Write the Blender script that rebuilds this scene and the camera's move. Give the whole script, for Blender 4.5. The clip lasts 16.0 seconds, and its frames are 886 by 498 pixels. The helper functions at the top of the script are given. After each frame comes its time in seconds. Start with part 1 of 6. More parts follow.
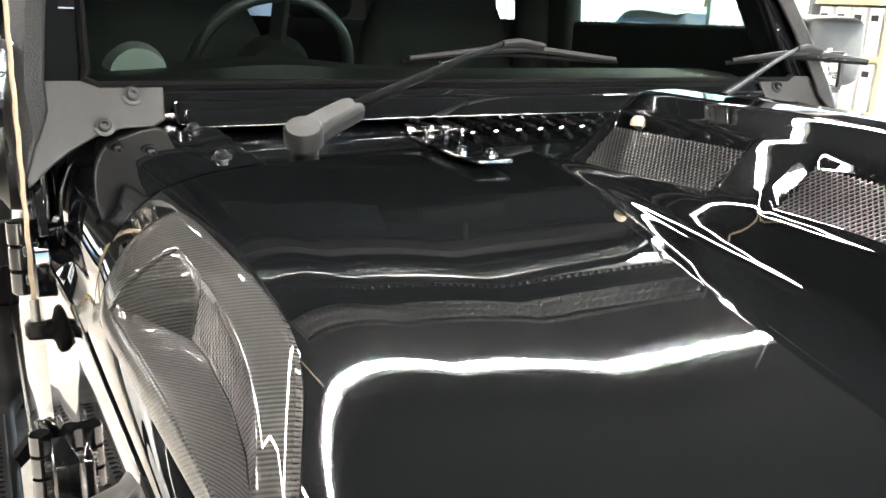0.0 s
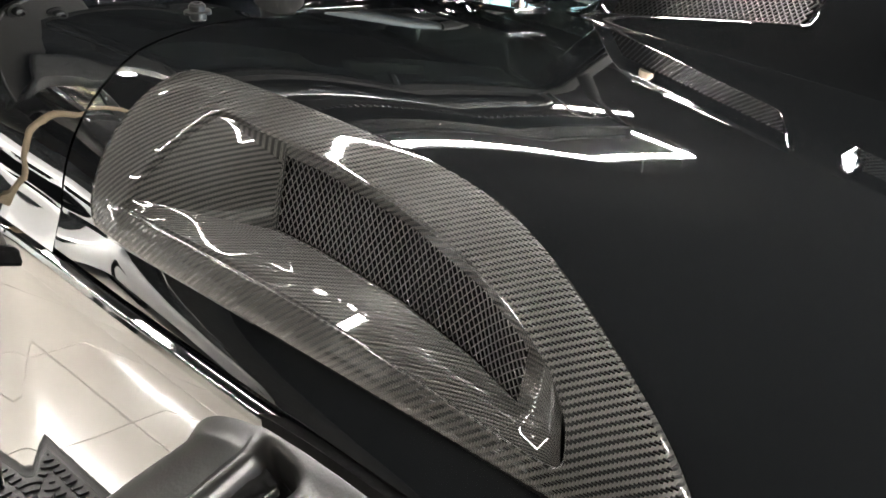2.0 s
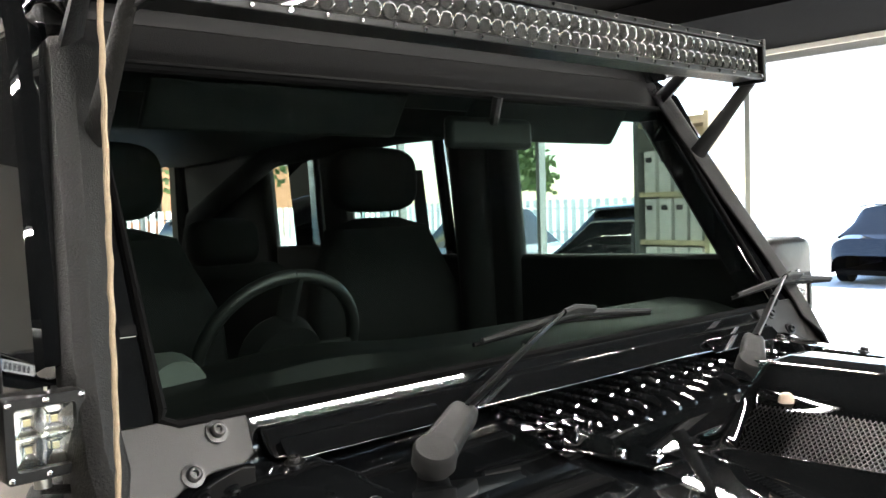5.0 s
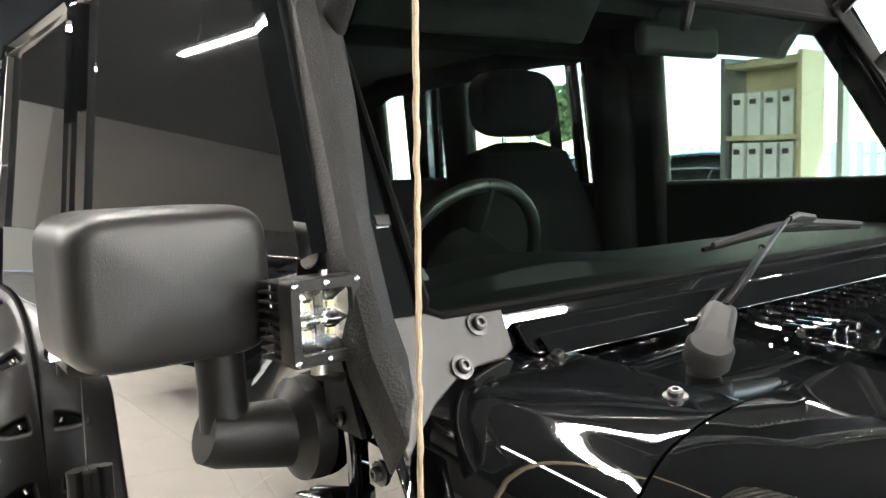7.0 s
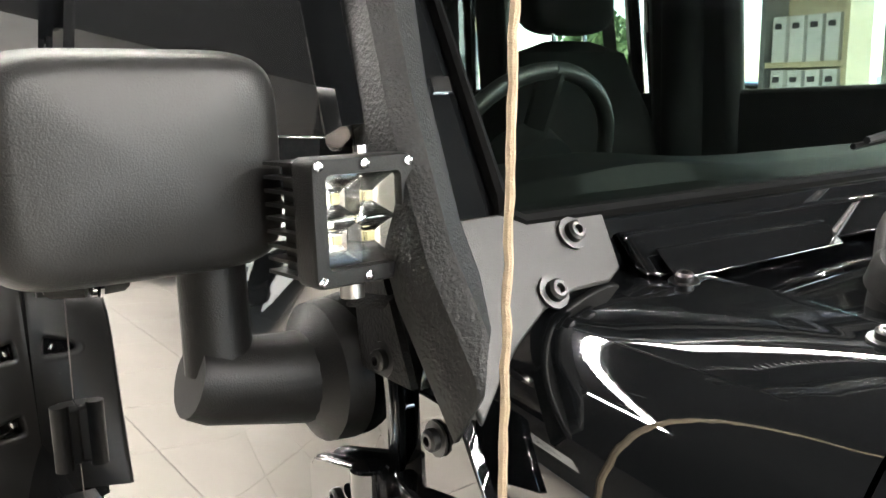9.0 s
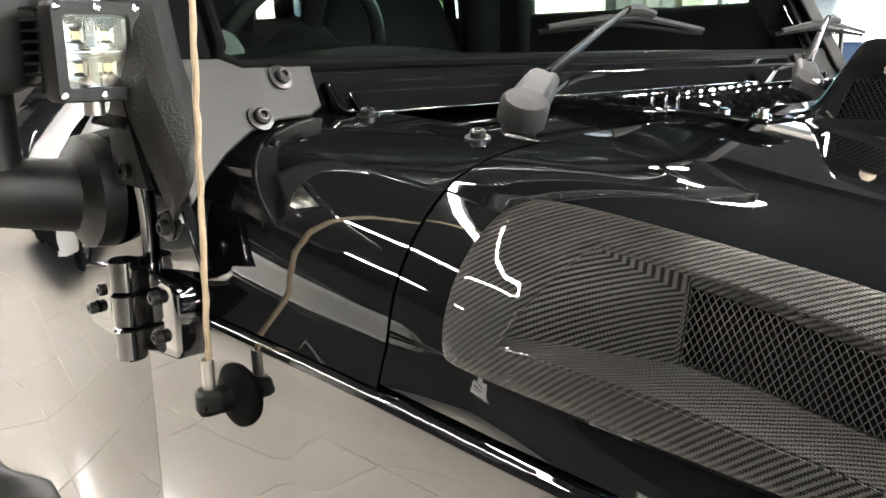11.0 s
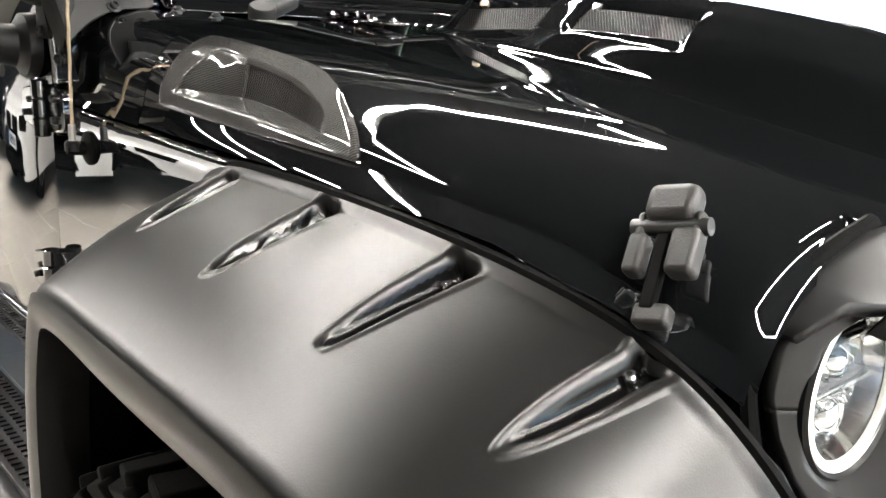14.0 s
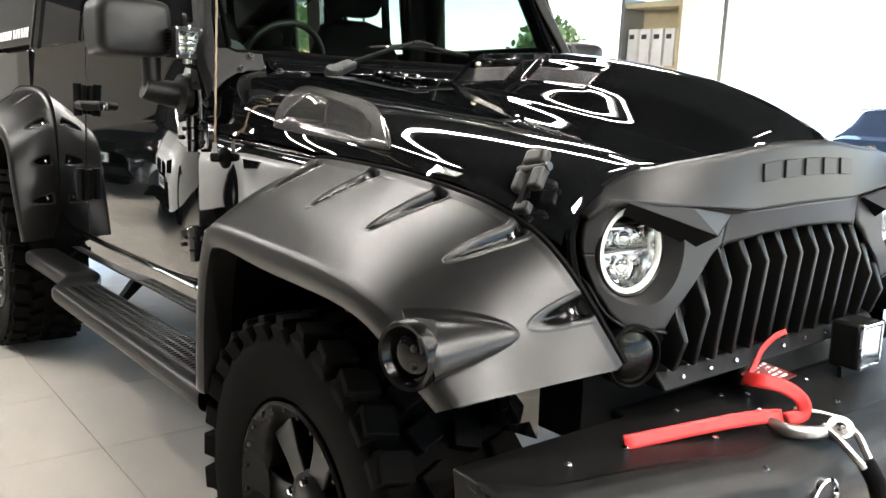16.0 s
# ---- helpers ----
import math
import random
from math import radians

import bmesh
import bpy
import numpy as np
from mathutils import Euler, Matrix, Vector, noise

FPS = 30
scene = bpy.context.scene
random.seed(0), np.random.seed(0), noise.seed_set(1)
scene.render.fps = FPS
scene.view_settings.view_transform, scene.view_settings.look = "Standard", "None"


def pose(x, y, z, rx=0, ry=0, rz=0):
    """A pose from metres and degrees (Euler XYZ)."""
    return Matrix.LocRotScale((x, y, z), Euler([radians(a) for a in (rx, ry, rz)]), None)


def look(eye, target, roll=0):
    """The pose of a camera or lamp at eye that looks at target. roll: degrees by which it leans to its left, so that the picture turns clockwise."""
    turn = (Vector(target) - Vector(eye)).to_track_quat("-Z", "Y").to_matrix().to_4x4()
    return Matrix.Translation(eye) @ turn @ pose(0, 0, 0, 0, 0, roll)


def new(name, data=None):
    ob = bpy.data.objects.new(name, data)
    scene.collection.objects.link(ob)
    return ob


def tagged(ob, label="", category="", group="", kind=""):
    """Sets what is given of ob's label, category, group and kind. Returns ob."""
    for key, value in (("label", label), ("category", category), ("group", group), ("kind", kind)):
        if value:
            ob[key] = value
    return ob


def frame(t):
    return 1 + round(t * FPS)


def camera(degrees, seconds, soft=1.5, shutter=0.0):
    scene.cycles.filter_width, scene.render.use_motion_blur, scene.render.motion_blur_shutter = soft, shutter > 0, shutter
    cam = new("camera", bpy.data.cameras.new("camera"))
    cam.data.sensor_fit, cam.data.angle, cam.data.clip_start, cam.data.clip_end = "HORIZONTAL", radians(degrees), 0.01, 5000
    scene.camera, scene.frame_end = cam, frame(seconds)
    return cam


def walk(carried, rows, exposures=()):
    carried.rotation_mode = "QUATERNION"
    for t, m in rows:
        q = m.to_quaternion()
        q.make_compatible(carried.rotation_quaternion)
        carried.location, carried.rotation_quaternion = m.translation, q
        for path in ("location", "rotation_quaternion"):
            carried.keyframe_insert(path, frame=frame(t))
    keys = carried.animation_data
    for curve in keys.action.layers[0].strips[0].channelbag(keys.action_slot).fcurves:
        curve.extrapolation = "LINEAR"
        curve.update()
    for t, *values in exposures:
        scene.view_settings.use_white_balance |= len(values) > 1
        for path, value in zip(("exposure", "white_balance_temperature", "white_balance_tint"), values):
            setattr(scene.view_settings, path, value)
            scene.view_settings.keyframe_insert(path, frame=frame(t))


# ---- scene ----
cam = camera(55.0, 16.0)
PATH = [
    (0, (-0.112, -0.8, 1.431), (-1.802, 0.134, 0.909), 1.8),
    (0.5, (-0.169, -0.904, 1.399), (-1.775, 0.161, 0.861), 0.7),
    (1, (-0.238, -0.951, 1.364), (-1.763, 0.206, 0.783), 0.4),
    (1.5, (-0.319, -0.92, 1.327), (-1.78, 0.287, 0.688), 0.6),
    (2, (-0.384, -0.939, 1.321), (-1.735, 0.383, 0.668), 1.6),
    (2.5, (-0.435, -1.062, 1.347), (-1.728, 0.343, 0.752), 0.1),
    (3, (-0.453, -1.117, 1.399), (-1.777, 0.311, 0.944), -1.2),
    (3.5, (-0.442, -1.097, 1.467), (-1.807, 0.334, 1.166), -1.7),
    (4, (-0.421, -1.046, 1.535), (-1.851, 0.341, 1.36), -2.0),
    (4.2, (-0.412, -1.03, 1.548), (-1.874, 0.329, 1.426), -2.4),
    (6.3, (-0.492, -1.093, 1.519), (-2.058, 0.149, 1.447), -2.3),
    (6.5, (-0.531, -1.138, 1.508), (-2.108, 0.088, 1.405), -2.7),
    (7, (-0.598, -1.189, 1.485), (-2.195, 0.002, 1.309), -2.7),
    (7.5, (-0.687, -1.172, 1.464), (-2.296, -0.006, 1.238), -2.3),
    (8, (-0.817, -1.102, 1.445), (-2.418, 0.068, 1.187), -1.6),
    (8.2, (-0.863, -1.068, 1.44), (-2.474, 0.082, 1.158), -1.3),
    (10.3, (-0.69, -1.112, 1.373), (-2.193, 0.134, 0.941), -1.2),
    (10.5, (-0.655, -1.117, 1.362), (-2.123, 0.165, 0.915), -1.1),
    (11, (-0.571, -1.105, 1.343), (-1.975, 0.246, 0.891), -0.8),
    (11.5, (-0.442, -1.079, 1.315), (-1.832, 0.284, 0.857), 0.1),
    (12, (-0.299, -1.075, 1.284), (-1.727, 0.243, 0.81), 0.4),
    (12.5, (-0.177, -1.111, 1.279), (-1.635, 0.158, 0.765), -0.2),
    (13, (-0.051, -1.162, 1.264), (-1.505, 0.109, 0.744), -0.5),
    (13.5, (0.12, -1.226, 1.27), (-1.313, 0.072, 0.759), -0.4),
    (14, (0.301, -1.262, 1.231), (-1.148, 0.038, 0.773), 2.3),
    (14.5, (0.506, -1.328, 1.206), (-1.034, -0.136, 0.75), 2.9),
    (15, (0.656, -1.471, 1.209), (-0.919, -0.309, 0.799), 1.4),
    (15.5, (0.812, -1.628, 1.211), (-0.742, -0.424, 0.843), 1.1),
    (16, (1.01, -1.721, 1.194), (-0.538, -0.498, 0.864), 1.7),
]
TILT = Matrix.Translation((-3.4, 0, 0)) @ pose(0, 0, 0, 0, -1.5, 0) @ Matrix.Translation((3.4, 0, 0))
walk(cam, [(t, TILT @ look(eye, target, roll)) for t, eye, target, roll in PATH], exposures=[(0, 3.15), (2, 2.85), (3, 2.98), (3.5, 2.65), (4, 2.15), (6.5, 2.55), (7, 2.75), (7.5, 2.8), (8, 2.85), (12, 2.9), (14, 2.6), (14.5, 2.45), (16, 2.12)])

# ---- world, light ----
world = bpy.data.worlds.new("sky")
scene.world = world
world.use_nodes = True
wn = world.node_tree.nodes
sky = wn.new("ShaderNodeTexSky")
sky.sky_type, sky.sun_disc = "NISHITA", False
sky.sun_elevation, sky.sun_rotation, sky.dust_density = radians(40), radians(20), 0.3
wn["Background"].inputs["Strength"].default_value = 0.15
world.node_tree.links.new(sky.outputs[0], wn["Background"].inputs["Color"])
sun = new("sun", bpy.data.lights.new("sun", "SUN"))
sun.data.energy, sun.data.angle, sun.data.color = 5.0, radians(0.6), (1.0, 0.95, 0.87)
sun.matrix_world = look((0, 0, 20), (-6, -5.0, 12), 0)


# ---- materials ----
def mat(name, color, rough=0.5, metal=0.0, coat=0.0, grain=0.0, grain_scale=400.0, vary=0.0, vary_scale=6.0, spec=0.5, rough_vary=0.0, trans=0.0, emit=0.0, ior=1.5):
    m = bpy.data.materials.new(name)
    m.use_nodes = True
    nt = m.node_tree
    b = nt.nodes["Principled BSDF"]
    b.inputs["Base Color"].default_value = (*color, 1)
    b.inputs["Roughness"].default_value = rough
    b.inputs["Metallic"].default_value = metal
    b.inputs["Coat Weight"].default_value = coat
    b.inputs["Coat Roughness"].default_value = 0.02
    b.inputs["Specular IOR Level"].default_value = spec
    b.inputs["Transmission Weight"].default_value = trans
    b.inputs["IOR"].default_value = ior
    if emit:
        b.inputs["Emission Color"].default_value = (*color, 1)
        b.inputs["Emission Strength"].default_value = emit
    co = nt.nodes.new("ShaderNodeTexCoord")
    if vary or rough_vary:
        n = nt.nodes.new("ShaderNodeTexNoise")
        n.inputs["Scale"].default_value, n.inputs["Detail"].default_value = vary_scale, 6
        nt.links.new(co.outputs["Object"], n.inputs["Vector"])
        if vary:
            mx = nt.nodes.new("ShaderNodeMix")
            mx.data_type = "RGBA"
            mx.inputs[6].default_value = (*[c * (1 - vary) for c in color], 1)
            mx.inputs[7].default_value = (*[min(1, c * (1 + vary)) for c in color], 1)
            nt.links.new(n.outputs["Fac"], mx.inputs[0])
            nt.links.new(mx.outputs[2], b.inputs["Base Color"])
        if rough_vary:
            mr = nt.nodes.new("ShaderNodeMapRange")
            mr.inputs["To Min"].default_value, mr.inputs["To Max"].default_value = max(0.01, rough - rough_vary), rough + rough_vary
            nt.links.new(n.outputs["Fac"], mr.inputs["Value"])
            nt.links.new(mr.outputs[0], b.inputs["Roughness"])
    if grain:
        g = nt.nodes.new("ShaderNodeTexNoise")
        g.inputs["Scale"].default_value, g.inputs["Detail"].default_value = grain_scale, 3
        nt.links.new(co.outputs["Object"], g.inputs["Vector"])
        bu = nt.nodes.new("ShaderNodeBump")
        bu.inputs["Strength"].default_value, bu.inputs["Distance"].default_value = grain, 0.002
        nt.links.new(g.outputs["Fac"], bu.inputs["Height"])
        nt.links.new(bu.outputs[0], b.inputs["Normal"])
    return m


PAINT = mat("black gloss paint", (0.004, 0.0045, 0.005), 0.02, coat=1.0, grain=0.012, grain_scale=90, rough_vary=0.012, vary_scale=3, spec=0.6, ior=1.7)
PAINT.node_tree.nodes["Principled BSDF"].inputs["Coat IOR"].default_value = 1.72
FLARE = mat("satin grained flare plastic", (0.0075, 0.0072, 0.0068), 0.325, grain=0.09, grain_scale=520, rough_vary=0.04, vary_scale=9, spec=0.47)
LATCH = mat("dark moulded rubber", (0.014, 0.013, 0.012), 0.5, grain=0.2, grain_scale=500, vary=0.15, vary_scale=30)
LAMPBOWL = mat("lamp bowl", (0.75, 0.75, 0.75), 0.10, metal=1.0, rough_vary=0.06)
ARCH = FLARE.copy()
POCKET = mat("gloss black pocket", (0.004, 0.004, 0.004), 0.2, spec=0.22, grain=0.08, grain_scale=300)


def hollow_gloss_shade():
    """The pockets of the arches are smoother than their grained skin, and their shade is painted in as a darker colour;
    the mesh holds where they are.
    """
    nt = ARCH.node_tree
    skin_b = nt.nodes["Principled BSDF"]
    b = nt.nodes.new("ShaderNodeBsdfPrincipled")
    # darker than the skin: shade inside the pockets, put into the colour
    b.inputs["Base Color"].default_value = (0.004, 0.004, 0.004, 1)
    b.inputs["Roughness"].default_value = 0.15
    b.inputs["Specular IOR Level"].default_value = 0.3
    where = nt.nodes.new("ShaderNodeAttribute")
    where.attribute_name = "hollow"
    mix = nt.nodes.new("ShaderNodeMixShader")
    nt.links.new(where.outputs["Fac"], mix.inputs[0])
    nt.links.new(skin_b.outputs[0], mix.inputs[1])
    nt.links.new(b.outputs[0], mix.inputs[2])
    nt.links.new(mix.outputs[0], nt.nodes["Material Output"].inputs["Surface"])


hollow_gloss_shade()
GRILLE = mat("satin graphite", (0.02, 0.02, 0.02), 0.4, spec=0.25, metal=0.05, grain=0.05, grain_scale=600, rough_vary=0.05)
SLAT = mat("matt black slat", (0.006, 0.006, 0.006), 0.35, spec=0.2, grain=0.06, grain_scale=400)
PLASTIC = mat("grained black plastic", (0.006, 0.0058, 0.0056), 0.42, spec=0.24, grain=0.25, grain_scale=700, rough_vary=0.06, vary_scale=14)
MIRRORSHELL = mat("grained mirror plastic", (0.010, 0.0097, 0.0093), 0.4, spec=0.36, grain=0.2, grain_scale=700, rough_vary=0.06, vary_scale=14)
POWDER = mat("black textured powder coat", (0.0068, 0.0066, 0.0064), 0.55, grain=0.8, grain_scale=330, spec=0.38, vary=0.15, vary_scale=200)
BRACKET = mat("grey satin powder coat", (0.0165, 0.0158, 0.0148), 0.46, grain=0.15, grain_scale=700, rough_vary=0.05)
RUBBER = mat("tyre rubber", (0.0036, 0.0035, 0.0033), 0.75, grain=0.4, grain_scale=260, vary=0.45, vary_scale=14, spec=0.06)
SEAL = mat("rubber seal", (0.003, 0.003, 0.003), 0.6, spec=0.04, grain=0.1)
RIM = mat("black painted alloy", (0.004, 0.004, 0.004), 0.28, spec=0.25, grain=0.03, rough_vary=0.05)
CHROME = mat("chrome", (0.8, 0.8, 0.8), 0.08, metal=1.0, rough_vary=0.03)
STEEL = mat("worn galvanised steel", (0.5, 0.49, 0.46), 0.33, metal=1.0, grain=0.2, grain_scale=150, rough_vary=0.1, vary=0.15, vary_scale=30)
WIPERS = mat("dull black wiper plastic", (0.012, 0.0118, 0.0115), 0.6, spec=0.25, grain=0.15, grain_scale=500)
BOLT = mat("black oxide bolt", (0.06, 0.06, 0.06), 0.32, metal=0.9, rough_vary=0.08)


def clear(name, tint, ior=1.4):
    """Thin sheet of glass or plastic: it lets light through with a tint and mirrors at a slant."""
    m = bpy.data.materials.new(name)
    m.use_nodes = True
    nt = m.node_tree
    nt.nodes.remove(nt.nodes["Principled BSDF"])
    tr, gl, mx, fr = (nt.nodes.new(k) for k in ("ShaderNodeBsdfTransparent", "ShaderNodeBsdfGlossy", "ShaderNodeMixShader", "ShaderNodeLayerWeight"))
    tr.inputs["Color"].default_value = (*tint, 1)
    gl.inputs["Roughness"].default_value = 0.01
    pw, ml, ad = (nt.nodes.new("ShaderNodeMath") for _ in range(3))
    pw.operation, ml.operation, ad.operation = "POWER", "MULTIPLY", "ADD"
    f0 = ((ior - 1) / (ior + 1)) ** 2
    fr.inputs["Blend"].default_value = 0.5
    pw.inputs[1].default_value, ml.inputs[1].default_value, ad.inputs[1].default_value = 5.0, 1 - f0, f0
    nt.links.new(fr.outputs["Facing"], pw.inputs[0])
    nt.links.new(pw.outputs[0], ml.inputs[0])
    nt.links.new(ml.outputs[0], ad.inputs[0])
    nt.links.new(ad.outputs[0], mx.inputs[0])
    nt.links.new(tr.outputs[0], mx.inputs[1])
    nt.links.new(gl.outputs[0], mx.inputs[2])
    nt.links.new(mx.outputs[0], nt.nodes["Material Output"].inputs["Surface"])
    return m


GLASS = clear("tinted glass", (0.78, 0.84, 0.81), 1.45)
DARKGLASS = mat("privacy glass", (0.014, 0.0145, 0.015), 0.02, spec=1.0, rough_vary=0.005)
SMOKED = clear("smoked clear polycarbonate", (0.2, 0.19, 0.17), 1.35)
LENS = clear("clear polycarbonate", (0.93, 0.93, 0.92), 1.35)
SMOKE = mat("smoked lens", (0.008, 0.008, 0.008), 0.05, spec=0.35, rough_vary=0.02)
REFLECT = mat("bright reflector", (0.85, 0.85, 0.84), 0.12, metal=1.0)
CLOTH = mat("black seat cloth", (0.006, 0.006, 0.006), 0.85, spec=0.2, grain=0.4, grain_scale=500)
DASH = mat("black dash plastic", (0.005, 0.005, 0.005), 0.6, spec=0.25, grain=0.3, grain_scale=400)
RED = mat("red nylon webbing", (0.55, 0.02, 0.018), 0.55, grain=0.4, grain_scale=500, vary=0.15, vary_scale=60)
ROPE = mat("tan wound cord", (0.34, 0.26, 0.17), 0.7, grain=0.6, grain_scale=900, vary=0.3, vary_scale=150)
WHITE = mat("white wall paint", (0.74, 0.71, 0.66), 0.6, grain=0.1, grain_scale=120, vary=0.05, vary_scale=2)
GREYWALL = mat("warm grey wall paint", (0.42, 0.39, 0.355), 0.7, grain=0.1, grain_scale=120, vary=0.06, vary_scale=2)
DARKWALL = mat("charcoal wall paint", (0.03, 0.029, 0.028), 0.8, spec=0.1, grain=0.1, grain_scale=120, vary=0.1, vary_scale=2)
CEIL = mat("charcoal ceiling board", (0.006, 0.006, 0.006), 0.9, spec=0.03, grain=0.15, grain_scale=80, vary=0.05, vary_scale=2)
ALU = mat("grey window profile", (0.25, 0.26, 0.26), 0.4, metal=0.4, rough_vary=0.08)
TILE = mat("polished beige porcelain", (0.55, 0.51, 0.455), 0.15, coat=0.12, vary=0.07, vary_scale=3.5, rough_vary=0.05, grain=0.02, grain_scale=8)
GROUT = mat("beige grout", (0.34, 0.3, 0.25), 0.8, grain=0.3)
ASPHALT = mat("pale concrete", (0.72, 0.71, 0.69), 0.85, grain=0.5, grain_scale=60, vary=0.15, vary_scale=0.6)
LED = mat("led strip", (1.0, 0.95, 0.89), 0.4, emit=55.0)
CARWHITE = mat("white car paint", (0.78, 0.78, 0.77), 0.08, coat=1.0, rough_vary=0.02)
CARDARK = mat("dark car paint", (0.01, 0.011, 0.013), 0.06, coat=1.0, rough_vary=0.02)
CARSILVER = mat("silver blue car paint", (0.58, 0.60, 0.61), 0.15, metal=0.1, coat=1.0, rough_vary=0.02)
BOARD = mat("pale timber board", (0.62, 0.55, 0.36), 0.5, vary=0.12, vary_scale=9, grain=0.1)
PAPER = mat("white paper", (0.8, 0.8, 0.78), 0.6, vary=0.04, vary_scale=12)
INK = mat("dark ink", (0.03, 0.03, 0.035), 0.6, vary=0.2)
FENCE = mat("grey palisade steel", (0.7, 0.72, 0.7), 0.5, metal=0.0, rough_vary=0.1)
WIRE = mat("bare wire", (0.15, 0.147, 0.142), 0.3, metal=0.9, rough_vary=0.05)
LEAF = mat("hedge leaves", (0.07, 0.11, 0.03), 0.6, vary=0.5, vary_scale=4)
BARK = mat("bark", (0.12, 0.09, 0.06), 0.9, grain=0.8, grain_scale=40, vary=0.3)
BRICK = mat("orange brick", (0.42, 0.2, 0.11), 0.8, vary=0.25, vary_scale=5, grain=0.4, grain_scale=40)
BLUE = mat("blue plastic", (0.02, 0.12, 0.4), 0.4, vary=0.1)


def carbon():
    """Two-by-two twill weave from the part's own surface coordinates in metres."""
    m = mat("carbon fibre", (0.02, 0.02, 0.02), 0.42, coat=1.0, spec=0.15)
    nt = m.node_tree
    N, L, b = nt.nodes, nt.links, nt.nodes["Principled BSDF"]
    uv = N.new("ShaderNodeUVMap")
    sc = N.new("ShaderNodeVectorMath")
    sc.operation, sc.inputs[1].default_value = "SCALE", (1, 1, 1)
    sc.inputs["Scale"].default_value = 660.0
    L.new(uv.outputs[0], sc.inputs[0])
    sp = N.new("ShaderNodeSeparateXYZ")
    L.new(sc.outputs[0], sp.inputs[0])

    def op(kind, a, c=None):
        n = N.new("ShaderNodeMath")
        n.operation = kind
        for k, v in enumerate((a, c)):
            if v is None:
                continue
            if isinstance(v, (int, float)):
                n.inputs[k].default_value = v
            else:
                L.new(v, n.inputs[k])
        return n.outputs[0]

    u, v = sp.outputs[0], sp.outputs[1]
    four = op("FLOORED_MODULO", op("ADD", op("FLOOR", u), op("FLOOR", v)), 4.0)
    warp = op("LESS_THAN", four, 1.5)
    mx = N.new("ShaderNodeMix")
    mx.data_type = "RGBA"
    # two greys paint the differing sheen of the crossed tows into the colour
    mx.inputs[6].default_value, mx.inputs[7].default_value = (0.0035, 0.0034, 0.0033, 1), (0.042, 0.040, 0.036, 1)
    L.new(warp, mx.inputs[0])
    L.new(mx.outputs[2], b.inputs["Base Color"])
    b.inputs["Metallic"].default_value = 0.12
    round_u = op("ABSOLUTE", op("SINE", op("MULTIPLY", u, math.pi)))
    round_v = op("ABSOLUTE", op("SINE", op("MULTIPLY", v, math.pi)))
    h = op("ADD", op("MULTIPLY", round_u, warp), op("MULTIPLY", round_v, op("SUBTRACT", 1.0, warp)))
    bu = N.new("ShaderNodeBump")
    bu.inputs["Strength"].default_value, bu.inputs["Distance"].default_value = 0.6, 0.0006
    L.new(h, bu.inputs["Height"])
    L.new(bu.outputs[0], b.inputs["Normal"])
    return m


CARBON = carbon()


# ---- mesh helpers ----
def thing(name, label, category, group="", kind="", at=(0, 0, 0)):
    ob = new(name)
    ob.location = at
    ob.empty_display_size = 0.05
    return tagged(ob, label, category, group, kind)


def part(name, bm, material, parent=None, label="", smooth=True, bevel=0.0, solid=0.0, sharp=38):
    me = bpy.data.meshes.new(name)
    if smooth:
        for f in bm.faces:
            f.smooth = True
    bm.normal_update()
    bm.to_mesh(me)
    bm.free()
    me.materials.append(material)
    ob = new(name, me)
    if solid:
        s = ob.modifiers.new("thickness", "SOLIDIFY")
        s.thickness, s.offset = solid, -1
    if bevel:
        b = ob.modifiers.new("edges", "BEVEL")
        b.width, b.segments, b.limit_method, b.angle_limit, b.harden_normals = bevel, 2, "ANGLE", radians(35), False
    if smooth:
        me.set_sharp_from_angle(angle=radians(sharp))
    if parent:
        ob.parent = parent
        ob.matrix_parent_inverse = Matrix.Translation(-parent_origin(parent))
    if label:
        ob["label"] = label
    return ob


def parent_origin(ob):
    return Vector((0, 0, 0)) if ob.parent else Vector(ob.location)


def box(lo, hi, bm=None, m=None):
    bm = bm or bmesh.new()
    vs = [bm.verts.new((x, y, z)) for x in (lo[0], hi[0]) for y in (lo[1], hi[1]) for z in (lo[2], hi[2])]
    for q in ((0, 1, 3, 2), (4, 6, 7, 5), (0, 4, 5, 1), (2, 3, 7, 6), (0, 2, 6, 4), (1, 5, 7, 3)):
        bm.faces.new([vs[i] for i in q])
    if m:
        for v in vs:
            v.co = m @ v.co
    return bm


def grid(f, nu, nv, bm=None, uv=None, keep=None, flip=False):
    """A sheet of points f(u, v) for u, v in 0..1; uv(u, v) gives surface coordinates in metres; keep(u, v) drops faces."""
    bm = bm or bmesh.new()
    lay = bm.loops.layers.uv.verify() if uv else None
    vs = [[bm.verts.new(f(i / nu, j / nv)) for j in range(nv + 1)] for i in range(nu + 1)]
    for i in range(nu):
        for j in range(nv):
            if keep and not keep((i + 0.5) / nu, (j + 0.5) / nv):
                continue
            q = [(i, j), (i + 1, j), (i + 1, j + 1), (i, j + 1)]
            if flip:
                q.reverse()
            fc = bm.faces.new([vs[a][b] for a, b in q])
            if lay:
                for lp, (a, b) in zip(fc.loops, q):
                    lp[lay].uv = uv(a / nu, b / nv)
    loose = [v for v in bm.verts if not v.link_faces]
    bmesh.ops.delete(bm, geom=loose, context="VERTS")
    return bm


